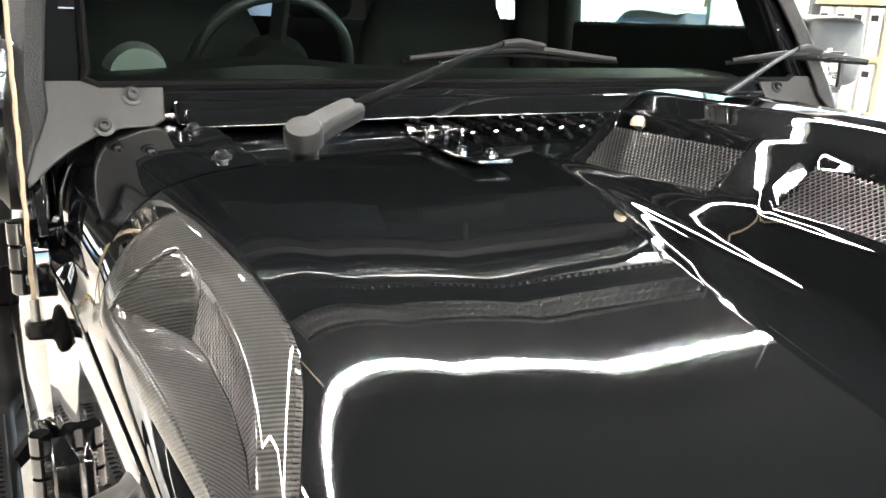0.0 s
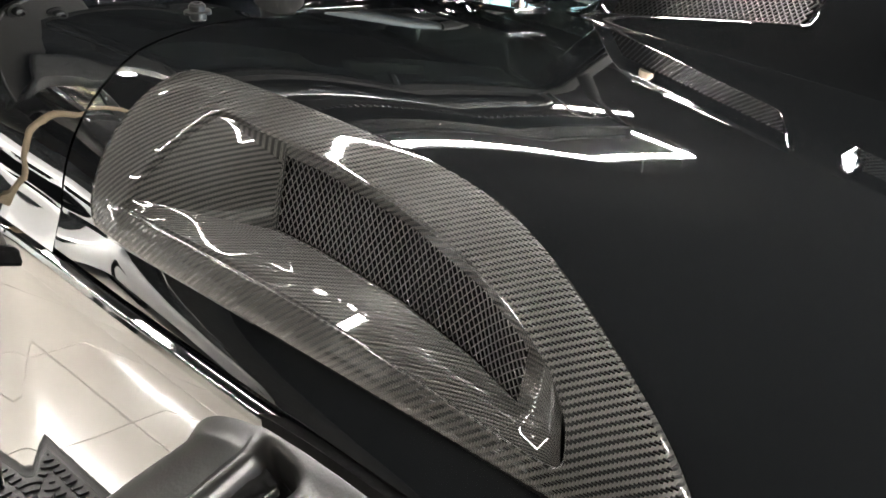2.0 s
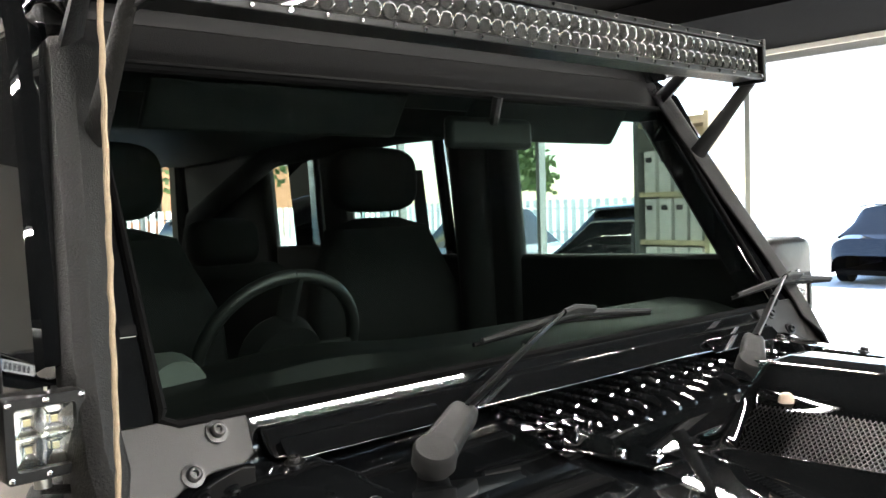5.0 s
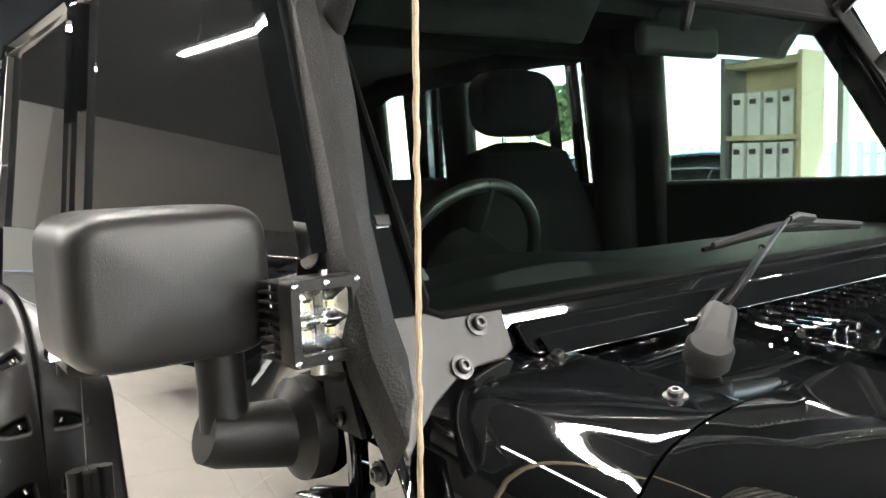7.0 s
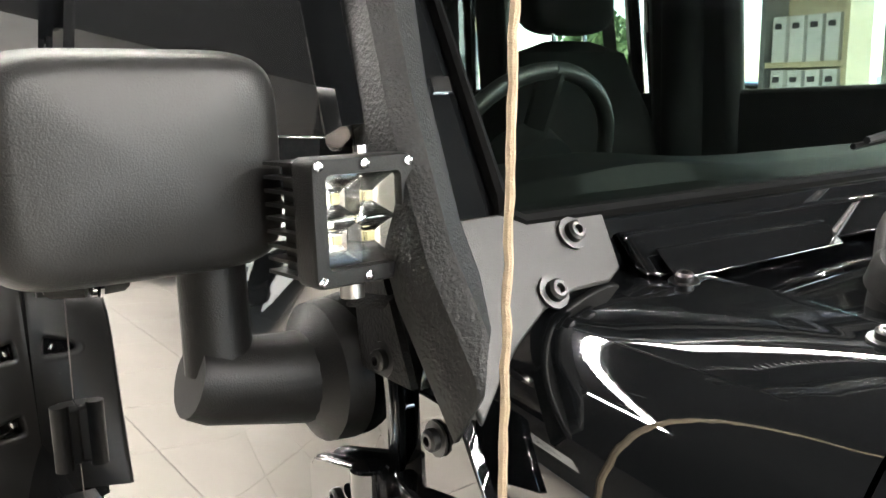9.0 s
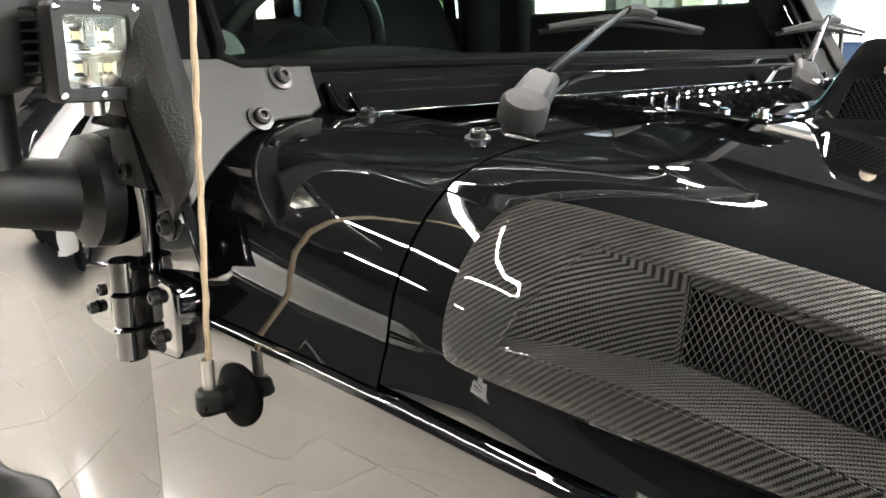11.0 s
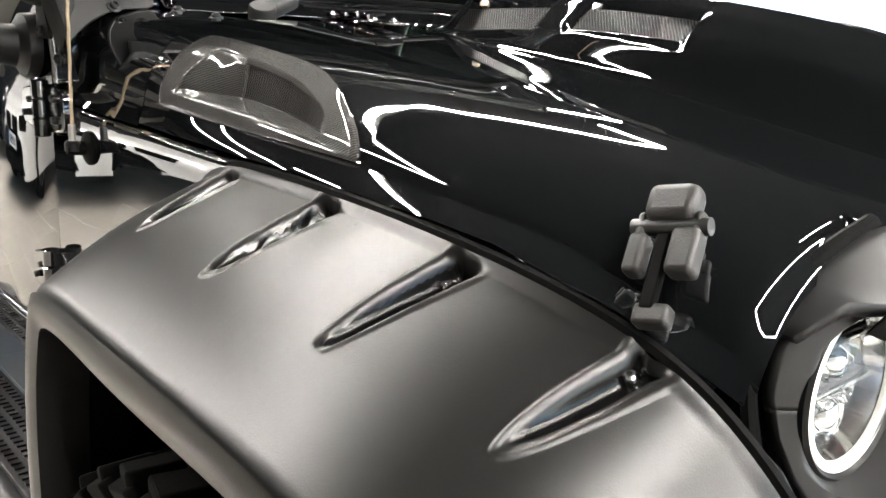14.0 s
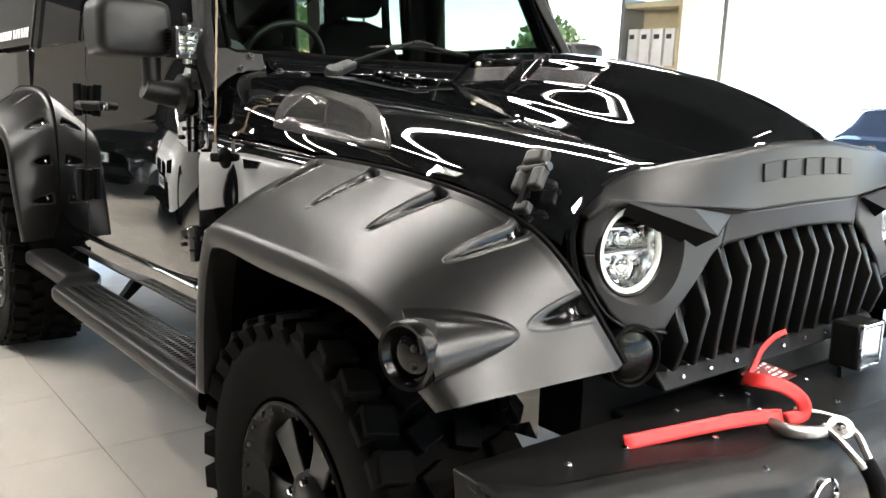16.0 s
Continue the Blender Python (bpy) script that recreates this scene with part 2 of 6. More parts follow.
def tube(points, radius, sides=10, bm=None, caps=True, flat=1.0):
    """A round bar along points; radius may be a list; flat squeezes it across its second axis."""
    bm = bm or bmesh.new()
    pts = [Vector(p) for p in points]
    rings, prev = [], None
    for i, p in enumerate(pts):
        d = (pts[min(i + 1, len(pts) - 1)] - pts[max(i - 1, 0)]).normalized()
        side = prev if prev is not None else (d.orthogonal())
        side = (side - d * side.dot(d)).normalized()
        prev, up = side, d.cross(side)
        r = radius[i] if isinstance(radius, (list, tuple)) else radius
        rings.append([bm.verts.new(p + side * r * math.cos(a) + up * r * flat * math.sin(a)) for a in (2 * math.pi * k / sides for k in range(sides))])
    for a, b in zip(rings, rings[1:]):
        for k in range(sides):
            bm.faces.new((a[k], a[(k + 1) % sides], b[(k + 1) % sides], b[k]))
    if caps:
        bm.faces.new(list(reversed(rings[0])))
        bm.faces.new(rings[-1])
    return bm


def turned(profile, origin, axis, sides=32, bm=None, closed=False, caps=True):
    """A turned body: profile of (along the axis, radius) swept round the axis through origin."""
    bm = bm or bmesh.new()
    q = Vector((0, 0, 1)).rotation_difference(Vector(axis).normalized()).to_matrix()
    rings = []
    for h, r in profile:
        rings.append([bm.verts.new(Vector(origin) + q @ Vector((r * math.cos(a), r * math.sin(a), h))) for a in (2 * math.pi * k / sides for k in range(sides))])
    pairs = list(zip(rings, rings[1:])) + ([(rings[-1], rings[0])] if closed else [])
    for a, b in pairs:
        for k in range(sides):
            bm.faces.new((a[k], a[(k + 1) % sides], b[(k + 1) % sides], b[k]))
    if not closed and caps:
        if profile[0][1] > 1e-4:
            bm.faces.new(list(reversed(rings[0])))
        if profile[-1][1] > 1e-4 and profile[-1][0] > max(h for h, _ in profile) - 1e-5:
            bm.faces.new(rings[-1])
    return bm


def plate(outline, offset, bm=None):
    """A flat plate: a closed outline of points pushed by a vector into a solid."""
    bm = bm or bmesh.new()
    a = [bm.verts.new(p) for p in outline]
    b = [bm.verts.new(Vector(p) + Vector(offset)) for p in outline]
    bm.faces.new(a)
    bm.faces.new(list(reversed(b)))
    n = len(a)
    for i in range(n):
        bm.faces.new((a[i], b[i], b[(i + 1) % n], a[(i + 1) % n]))
    bmesh.ops.recalc_face_normals(bm, faces=bm.faces)
    return bm


def lerp(x, xs, ys):
    return float(np.interp(x, xs, ys))


def smooth(t):
    t = min(1.0, max(0.0, t))
    return t * t * (3 - 2 * t)


def curve(points, n):
    """n + 1 points along a Catmull-Rom curve through the given points."""
    p = [Vector(q) for q in points]
    p = [p[0] * 2 - p[1]] + p + [p[-1] * 2 - p[-2]]
    out, m = [], len(p) - 3
    for k in range(n + 1):
        s = min(k / n * m, m - 1e-6)
        i, t = int(s), s - int(s)
        a, b, c, d = p[i : i + 4]
        out.append(0.5 * ((2 * b) + (c - a) * t + (2 * a - 5 * b + 4 * c - d) * t * t + (3 * b - a - 3 * c + d) * t**3))
    return out


def rounded(w, h, r, n=5):
    """Outline of a rounded rectangle about the origin."""
    out = []
    for cx, cy, a0 in ((w / 2 - r, h / 2 - r, 0), (-w / 2 + r, h / 2 - r, 90), (-w / 2 + r, -h / 2 + r, 180), (w / 2 - r, -h / 2 + r, 270)):
        out += [(cx + r * math.cos(radians(a0 + 90 * k / n)), cy + r * math.sin(radians(a0 + 90 * k / n))) for k in range(n + 1)]
    return out


# ---- the showroom ----
def room():
    ob = part("floor", box((-17, -8.6, -0.25), (5.5, 7.1, -0.012)), GROUT, None, smooth=False)
    tagged(ob, "polished beige porcelain tile floor with fine grout joints", "floor", kind="structure")
    ob = part("ceiling", box((-17, -8.6, 3.3), (5.5, 7.1, 3.5)), CEIL, None, smooth=False)
    tagged(ob, "plain charcoal showroom ceiling", "ceiling", kind="structure")
    for name, lo, hi in (("wall_south", (-17, -8.8, 0), (5.5, -8.6, 3.3)), ("wall_east", (5.5, -8.6, 0), (5.7, -1.5, 3.3)), ("wall_west", (-17.2, -8.6, 0), (-17, -3.6, 3.3)), ("wall_northwest", (-17.2, -3.6, 0), (-17, 0.5, 3.3))):
        ob = part(name, box(lo, hi), DARKWALL if name == "wall_south" else GREYWALL if name == "wall_west" else WHITE, None, smooth=False)
        tagged(ob, "plain charcoal painted showroom wall" if name == "wall_south" else "plain warm grey painted showroom wall" if name == "wall_west" else "plain warm white painted showroom wall", "wall", kind="structure")
    # glazed front along the north side and the far end
    ob = part("wall_north", box((-17.2, 7.1, 3.0), (5.7, 7.3, 3.5)), WHITE, None, smooth=False)
    tagged(ob, "white bulkhead over the glazed showroom front", "wall", kind="structure")
    ob = part("ceiling_edge", box((-17, 5.2, 3.05), (5.5, 7.1, 3.29)), CEIL, None, smooth=False)
    tagged(ob, "charcoal ceiling drop along the glazing", "ceiling", kind="structure")
    win = thing("window_1", "full-height showroom glazing in grey metal frames", "window", kind="structure", at=(0, 7.2, 0))
    x = -16.9
    while x < 5.6:
        part("window_frame", box((x - 0.03, 7.14, 0), (x + 0.03, 7.26, 3.0)), ALU, win, smooth=False)
        x += 2.95
    part("window_frame", box((-17, 7.15, 0.0), (5.5, 7.25, 0.08)), ALU, win, smooth=False)
    part("window_frame", box((-17, 7.15, 2.93), (5.5, 7.25, 3.0)), ALU, win, smooth=False)
    # unseen east glazing, added to bring daylight onto the grille and bonnet front
    win = thing("added_window", "full-height showroom glazing in grey metal frames", "window", kind="structure", at=(5.6, 0, 0))
    y = -1.5
    while y < 7.2:
        part("window_frame", box((5.54, y - 0.03, 0), (5.66, y + 0.03, 3.0)), ALU, win, smooth=False)
        y += 2.15
    part("window_frame", box((5.55, -1.5, 2.93), (5.65, 7.1, 3.3)), ALU, win, smooth=False)
    win = thing("window_2", "full-height showroom glazing in grey metal frames", "window", kind="structure", at=(-17.1, 0, 0))
    y = 0.5
    while y < 7.2:
        part("window_frame", box((-17.16, y - 0.03, 0), (-17.04, y + 0.03, 3.0)), ALU, win, smooth=False)
        y += 1.65
    part("window_frame", box((-17.15, 0.5, 2.93), (-17.05, 7.1, 3.3)), ALU, win, smooth=False)
    # the last two strips are unseen, added to brighten the parked cars
    for a, b, w in (((-2.25, -2.4, 0), (-2.25, 2.85, 0), 0.032), ((-2.27, -2.4, 0), (-3.9, -2.4, 0), 0.03), ((-2.25, 2.85, 0), (-2.75, 2.85, 0), 0.03), ((-3.1, -0.9, 0), (-3.1, 3.6, 0), 0.022), ((1.3, -1.3, 0), (1.3, 1.7, 0), 0.05), ((0.2, 0.6, 0), (0.2, 1.75, 0), 0.04), ((3.1, -1.3, 0), (3.1, 1.7, 0), 0.05), ((1.3, -1.36, 0), (3.1, -1.36, 0), 0.05), ((1.3, 1.76, 0), (3.1, 1.76, 0), 0.05), ((-8.5, -2.9, 0), (-4.5, -2.9, 0), 0.05), ((-8.5, -4.4, 0), (-4.5, -4.4, 0), 0.05)):
        lamp = thing("strip_light", "white led strip light in a slim channel under the ceiling", "ceiling light", group="ceiling strip lights", at=(a[0], a[1], 3.1))
        d = (Vector(b) - Vector(a)).normalized()
        s = Vector((-d.y, d.x, 0)) * w / 2
        lo, hi = Vector(a) - s, Vector(b) + s
        lo, hi = [min(p, q) for p, q in zip(lo, hi)], [max(p, q) for p, q in zip(lo, hi)]
        part("diffuser", box((lo[0], lo[1], 3.06), (hi[0], hi[1], 3.075)), LED, lamp, "glowing white diffuser", smooth=False)
        part("channel", box((lo[0] - 0.006, lo[1] - 0.006, 3.077), (hi[0] + 0.006, hi[1] + 0.006, 3.11)), ALU, lamp, smooth=False)
        for k in (0.1, 0.9):
            p = Vector(a).lerp(Vector(b), k)
            part("hanger", tube([(p.x, p.y, 3.11), (p.x, p.y, 3.3)], 0.003, 6), ALU, lamp)


room()


def outdoors():
    ob = part("ground", box((-300, -300, -0.6), (300, 300, -0.26)), ASPHALT, None, smooth=False)
    tagged(ob, "pale sunlit concrete forecourt", "ground", kind="structure")


outdoors()


# ---- the car's surfaces: x forward, y to its left, headlights at x = 0 ----
def half(x):
    return 0.645 - 0.085 * x


def top_z(x):
    u = (x + 1.05) / 1.05
    return 1.262 - 0.135 * u - 0.035 * u * u


def edge_z(x):
    return lerp(x, (-1.4, -1.03, -0.5, -0.2, 0.03), (1.12, 1.105, 1.075, 1.04, 0.95))


BULGE = curve([(-1.06, 0, 1.352), (-0.9, 0, 1.352), (-0.6, 0, 1.342), (-0.3, 0, 1.298), (-0.15, 0, 1.258), (-0.04, 0, 1.215), (0.02, 0, 1.180), (0.08, 0, 1.138)], 120)
BULGE_X, BULGE_Z = [p.x for p in BULGE], [p.z for p in BULGE]


def bulge_z(x):
    """Height of the raised centre, which dips to the grille."""
    return lerp(x, BULGE_X, BULGE_Z)


SH = 0.17


VENTS = ((-0.955, -0.725), (-0.655, -0.425))


def vent_low(x):
    """Outer edge of the mesh vents, which run outwards to the front."""
    return 0.150 + 0.015 * (x + 0.945)


def hood_cross(x, a):
    """Height of the bonnet's top at the distance a from its middle, with sharp creases."""
    w = half(x) - SH
    z = top_z(x) + 0.008 * (1 - min(1.0, a / w) ** 2) + 0.004 - 0.4 * max(0.0, a - w + 0.10) ** 2
    yl = vent_low(min(x, -0.42)) - 0.02 * max(0.0, x + 0.42)
    yc = yl + lerp(x, (-1.0, -0.42, -0.2, 0.06), (0.026, 0.026, 0.040, 0.06))
    if a >= yc:
        return z
    top = bulge_z(x)
    lip = top - lerp(x, (-1.0, -0.9, -0.45, -0.2, 0.06), (0.085, 0.080, 0.058, 0.05, 0.02))
    up = lerp(a, (0, 0.05, yl - 0.052, yl, yc), (top, top - 0.002, lip + 0.62 * (top - lip), lip, z))
    up = z + max(0.0, up - z) * smooth((x + 1.005) / 0.05)
    for xa, xb in VENTS:
        k = smooth(min(x - xa, xb - x) / 0.012 + 0.5) * smooth(min(yl - 0.002 - a, a - yl + 0.056) / 0.010 + 0.5)
        up -= 0.017 * k
    return up


def hood_flat(x, a):
    """The same with the creases rounded."""
    return sum(hood_cross(x, abs(a + d)) for d in (-0.005, -0.0025, 0.0, 0.0025, 0.005)) / 5


def shoulder(x, ang, side=-1, out=0.0):
    """A point of the bonnet's rounded shoulder; ang 0 at the top, 90 at the lower edge; out lifts it off the surface."""
    s, c = math.sin(radians(ang)), math.cos(radians(ang))
    h = top_z(x) - edge_z(x)
    n = Vector((0, s / SH, c / h)).normalized()
    w = half(x) - SH
    y, z = w + SH * s + n.y * out, edge_z(x) + h * c + n.z * out - (0.016 / w + 0.08) * SH * s * (1 - s)
    # the lower side leans in, most at the rear
    k = min(1.0, max(0.0, (ang - 24) / 52)) * lerp(x, (-1.3, -1.05, -0.95, -0.85, -0.6, -0.35), (0.026, 0.022, 0.014, 0.012, 0.006, 0.0))
    return Vector((x, side * (y - k), z - 0.62 * k))


HOOD_END = 78.0


def skin(x, v, side):
    """The bonnet or cowl skin: v 0 at the middle, 1 at the lower edge; the front edge bows forward in the middle."""
    if v < 0.7:
        a = v / 0.7 * (half(x) - SH)
        x += 0.066 * (1 - min(1.0, a / 0.52) ** 2) * smooth((x + 0.4) / 0.4)
        a = v / 0.7 * (half(x) - SH)
        return Vector((x, side * a, hood_flat(x, a)))
    return shoulder(x, (v - 0.7) / 0.3 * HOOD_END, side)


# the scoop in the shoulder, in (x, angle)
def slot_top(x):
    return lerp(x, (-0.93, -0.9, -0.79, -0.711, -0.649, -0.599, -0.58, -0.57), (60, 34.5, 34.5, 38, 44, 53, 61, 71))


def slot_low(x):
    return lerp(x, (-0.935, -0.82, -0.72, -0.575, -0.57), (67, 66, 67, 71, 71.5))


def wing_z(x):
    """Height of the wing's top edge."""
    return lerp(x, (-1.39, -1.16, -1.05, -0.93, -0.8, -0.61, -0.35, -0.26, -0.12, 0.0), (1.115, 1.095, 1.09, 1.082, 1.076, 1.070, 1.053, 1.044, 1.014, 0.95))


def wing_y(x):
    return lerp(x, (-1.39, -1.30, -1.15, -0.85, -0.6, -0.35, -0.12, 0.0), (0.743, 0.736, 0.723, 0.716, 0.711, 0.703, 0.69, 0.655))


car = thing("off_road_car", "glossy black four-door off-road car with satin black wide arches", "car", at=(-1.8, 0, 0))


def hood():
    x0, x1 = -1.045, -0.005

    def f(side):
        def g(u, v):
            x = x0 + (x1 - x0) * u
            p = skin(x, v, side)
            k = smooth((x - (x1 - 0.035)) / 0.035)
            p.z -= 0.02 * k * k
            return p
        return g

    def keep(u, v):
        x = x0 + (x1 - x0) * u
        ang = (v - 0.7) / 0.3 * HOOD_END
        return not (-0.955 < x < -0.55 and slot_top(x) - 2 < ang < 74 and x < -0.56)

    def skirt(side):
        """Upright lower edge of the bonnet, down to the seam with the wing."""
        def g(u, v):
            x = x0 + (x1 - 0.004 - x0) * u
            p, z = shoulder(x, HOOD_END, side), wing_z(x) + 0.007
            return Vector((x, p.y + side * (wing_y(x) - 0.003 - abs(p.y)) * (0.6 * v + 0.4 * math.sin(math.pi / 2 * v)), p.z + (min(p.z, z) - p.z) * v))
        return g

    bm = grid(f(-1), 240, 230, keep=keep)
    grid(f(1), 180, 190, bm, keep=keep, flip=True)
    for side in (-1, 1):
        grid(skirt(side), 90, 6, bm, flip=side > 0)
    bmesh.ops.remove_doubles(bm, verts=bm.verts, dist=1e-4)
    return part("bonnet", bm, PAINT, car, "glossy black bonnet with a raised centre and mesh vents")


bonnet = hood()


def loop_at(points, n):
    """n points spread evenly round a closed outline in (x, angle), with the angle counted at 2.9 mm a degree."""
    q = [Vector((x, a * 0.0029)) for x, a in points]
    q = q + q[:1]
    d = [0.0]
    for p0, p1 in zip(q, q[1:]):
        d.append(d[-1] + (p1 - p0).length)
    out = []
    for k in range(n):
        t = d[-1] * k / n
        x, a = np.interp(t, d, [p.x for p in q]), np.interp(t, d, [p.y for p in q])
        out.append((float(x), float(a) / 0.0029))
    return out


def round_outline(pts, passes=3):
    for _ in range(passes):
        new_pts = []
        for (x0, a0), (x1, a1) in zip(pts, pts[1:] + pts[:1]):
            new_pts += [(x0 * 0.75 + x1 * 0.25, a0 * 0.75 + a1 * 0.25), (x0 * 0.25 + x1 * 0.75, a0 * 0.25 + a1 * 0.75)]
        pts = new_pts
    return pts


def vent_insert(side):
    cx, ca = -0.74, 53.0
    out_line = round_outline([(-0.972, 77), (-0.988, 74), (-0.992, 50), (-0.985, 30), (-0.965, 22.5), (-0.83, 22), (-0.70, 23), (-0.634, 32), (-0.582, 43), (-0.535, 55), (-0.509, 67), (-0.503, 75), (-0.512, 77), (-0.74, 77)])
    slot = round_outline([(-0.937, 67.5), (-0.936, 66), (-0.903, 35.5), (-0.900, 34.2), (-0.89, 34), (-0.79, 34.5), (-0.711, 38), (-0.649, 44), (-0.599, 53), (-0.577, 61), (-0.569, 69), (-0.574, 71.5), (-0.65, 69), (-0.74, 67)], 2)

    def polar(pts, n):
        """Points of an outline at n even bearings from the scoop's middle."""
        fine = loop_at(pts, 1400)
        bear = [math.atan2((a - ca) * 0.0029, x - cx) for x, a in fine]
        order = sorted(range(len(fine)), key=lambda i: bear[i])
        bs = np.array([bear[i] for i in order])
        bs = np.concatenate([bs - 2 * math.pi, bs, bs + 2 * math.pi])
        xs = np.tile([fine[i][0] for i in order], 3)
        as_ = np.tile([fine[i][1] for i in order], 3)
        th = np.array(bearings)
        return list(zip(np.interp(th, bs, xs), np.interp(th, bs, as_)))

    # bearings follow the slot's outline evenly, so that the corners stay sharp
    base = loop_at(slot, 260)
    bearings = [math.atan2((a - ca) * 0.0029, x - cx) for x, a in base]
    n = len(base)
    O = polar(out_line, n)

    RAMP, KEEL = -0.832, 0.42

    def inside(x, h):
        """A point of the scoop's inside: an upright wall under the upper lip, a level floor out to the lower lip, and a ramp from behind."""
        t, l = slot_top(x), slot_low(x)
        skin_p = shoulder(x, t + (l - t) * h, side, 0.0045)
        if h <= 0 or h >= 1:
            return skin_p
        pt, pl = shoulder(x, t, side, 0.0045), shoulder(x, l, side, 0.0045)
        k = min(1.0, max(0.0, pt.z - pl.z) / 0.055)
        c = Vector((x, pt.y + side * 0.011 * k, pl.z + 0.006 * k))
        deep = pt.lerp(c, h / KEEL) if h < KEEL else c.lerp(pl, (h - KEEL) / (1 - KEEL))
        if x >= RAMP:
            return skin_p.lerp(deep, smooth((-0.569 - x) / 0.035))
        # a nearly flat ramp between the sloping rear edge and the end of the mesh
        rear = -0.900 - 0.037 * h
        f, g = max(0.0, (x - rear) / (RAMP - rear)), min(1.0, h / KEEL)
        foot = inside(RAMP, KEEL)
        head = inside(RAMP, 0.05).lerp(foot, 0.10)
        p = shoulder(-0.900 - 0.034 * g, 34.5 + 29.5 * g, side, 0.0045).lerp(head.lerp(foot, g), f)
        return p if h < KEEL else p.lerp(pl, (h - KEEL) / (1 - KEEL))

    rows = []
    for t, out in ((0.0, -0.004), (0.0, 0.003), (0.06, 0.006), (0.2, 0.007), (0.4, 0.007), (0.6, 0.007), (0.8, 0.007), (0.93, 0.0075), (0.975, 0.0072), (1.0, 0.0055)):
        rows.append([(O[i][0] + (base[i][0] - O[i][0]) * t, O[i][1] + (base[i][1] - O[i][1]) * t, out) for i in range(n)])
    rows.append([(x, a, -0.001) for x, a in base])
    bm = bmesh.new()
    lay = bm.loops.layers.uv.verify()
    vs = [[(bm.verts.new(shoulder(x, a, side, o)), (x, a * 0.0029 - o)) for x, a, o in r] for r in rows]
    for r0, r1 in zip(vs, vs[1:]):
        for i in range(n):
            q = [r0[i], r0[(i + 1) % n], r1[(i + 1) % n], r1[i]]
            if side > 0:
                q.reverse()
            f = bm.faces.new([v for v, _ in q])
            for lp, (_, uv) in zip(f.loops, q):
                lp[lay].uv = uv
    bmesh.ops.recalc_face_normals(bm, faces=bm.faces)
    vent = part("scoop_surround", bm, CARBON, car, "glossy carbon fibre scoop surround on the bonnet's shoulder")

    # floor, ramp and front end of the scoop
    def at(u, h):
        rear = -0.900 - 0.037 * h
        x = rear + u / 0.206 * (RAMP - rear) if u < 0.206 else RAMP + 0.0004 + (u - 0.206) / 0.794 * (-0.570 - RAMP)
        t, l = slot_top(x), slot_low(x)
        return x, t + (l - t) * h

    def share(v):
        """Rows crowd the lips and the inner corner."""
        return float(np.interp(v, (0, 0.06, 0.12, 0.4, 0.5, 0.9, 0.95, 1), (-0.05, 0.0, 0.012, 0.40, 0.45, 0.985, 1.0, 1.05)))

    def bowl(u, v):
        return inside(at(-0.02 + 1.02 * u, share(v))[0], share(v))

    def bowl_uv(u, v):
        h = share(v)
        return at(-0.02 + 1.02 * u, h)[0], 0.19 * min(h, KEEL) + 0.09 * max(0.0, h - KEEL)

    def solid_part(u, v):
        h = share(v)
        return not (RAMP + 0.003 < at(-0.02 + 1.02 * u, h)[0] < -0.612 and 0.06 < h < 0.41)

    part("scoop_floor", grid(bowl, 170, 100, uv=bowl_uv, keep=solid_part, flip=side < 0), CARBON, vent, "carbon fibre scoop floor and ramp", sharp=40)

    # wire mesh let into the upper wall
    def wall(s, h, out=0.0):
        return inside(RAMP + 0.001 + 0.220 * s, h) + Vector((0, side * out, 0))

    part("mesh_backing", grid(lambda u, v: wall(u, 0.02 + 0.41 * v, -0.006), 40, 8, flip=side < 0), SEAL, vent)
    part("mesh_end", plate([wall(0, 0.03, 0.0), wall(0, 0.42, 0.0), wall(0, 0.42, -0.007), wall(0, 0.03, -0.007)], (0.001, 0, 0)), SEAL, vent, smooth=False)
    bm = bmesh.new()
    for k in range(-6, 52):
        for sgn in (1, -1):
            pts = []
            for j in range(11):
                s = k / 45 + sgn * (j / 10 - 0.5) * 0.13
                if 0 <= s <= 1:
                    pts.append(wall(s, 0.06 + 0.035 * j, -0.001))
            if len(pts) > 1:
                tube(pts, 0.00033, 4, bm, caps=False)
    part("wire_mesh", bm, WIRE, vent, "fine bright wire mesh")


vent_insert(-1)
vent_insert(1)


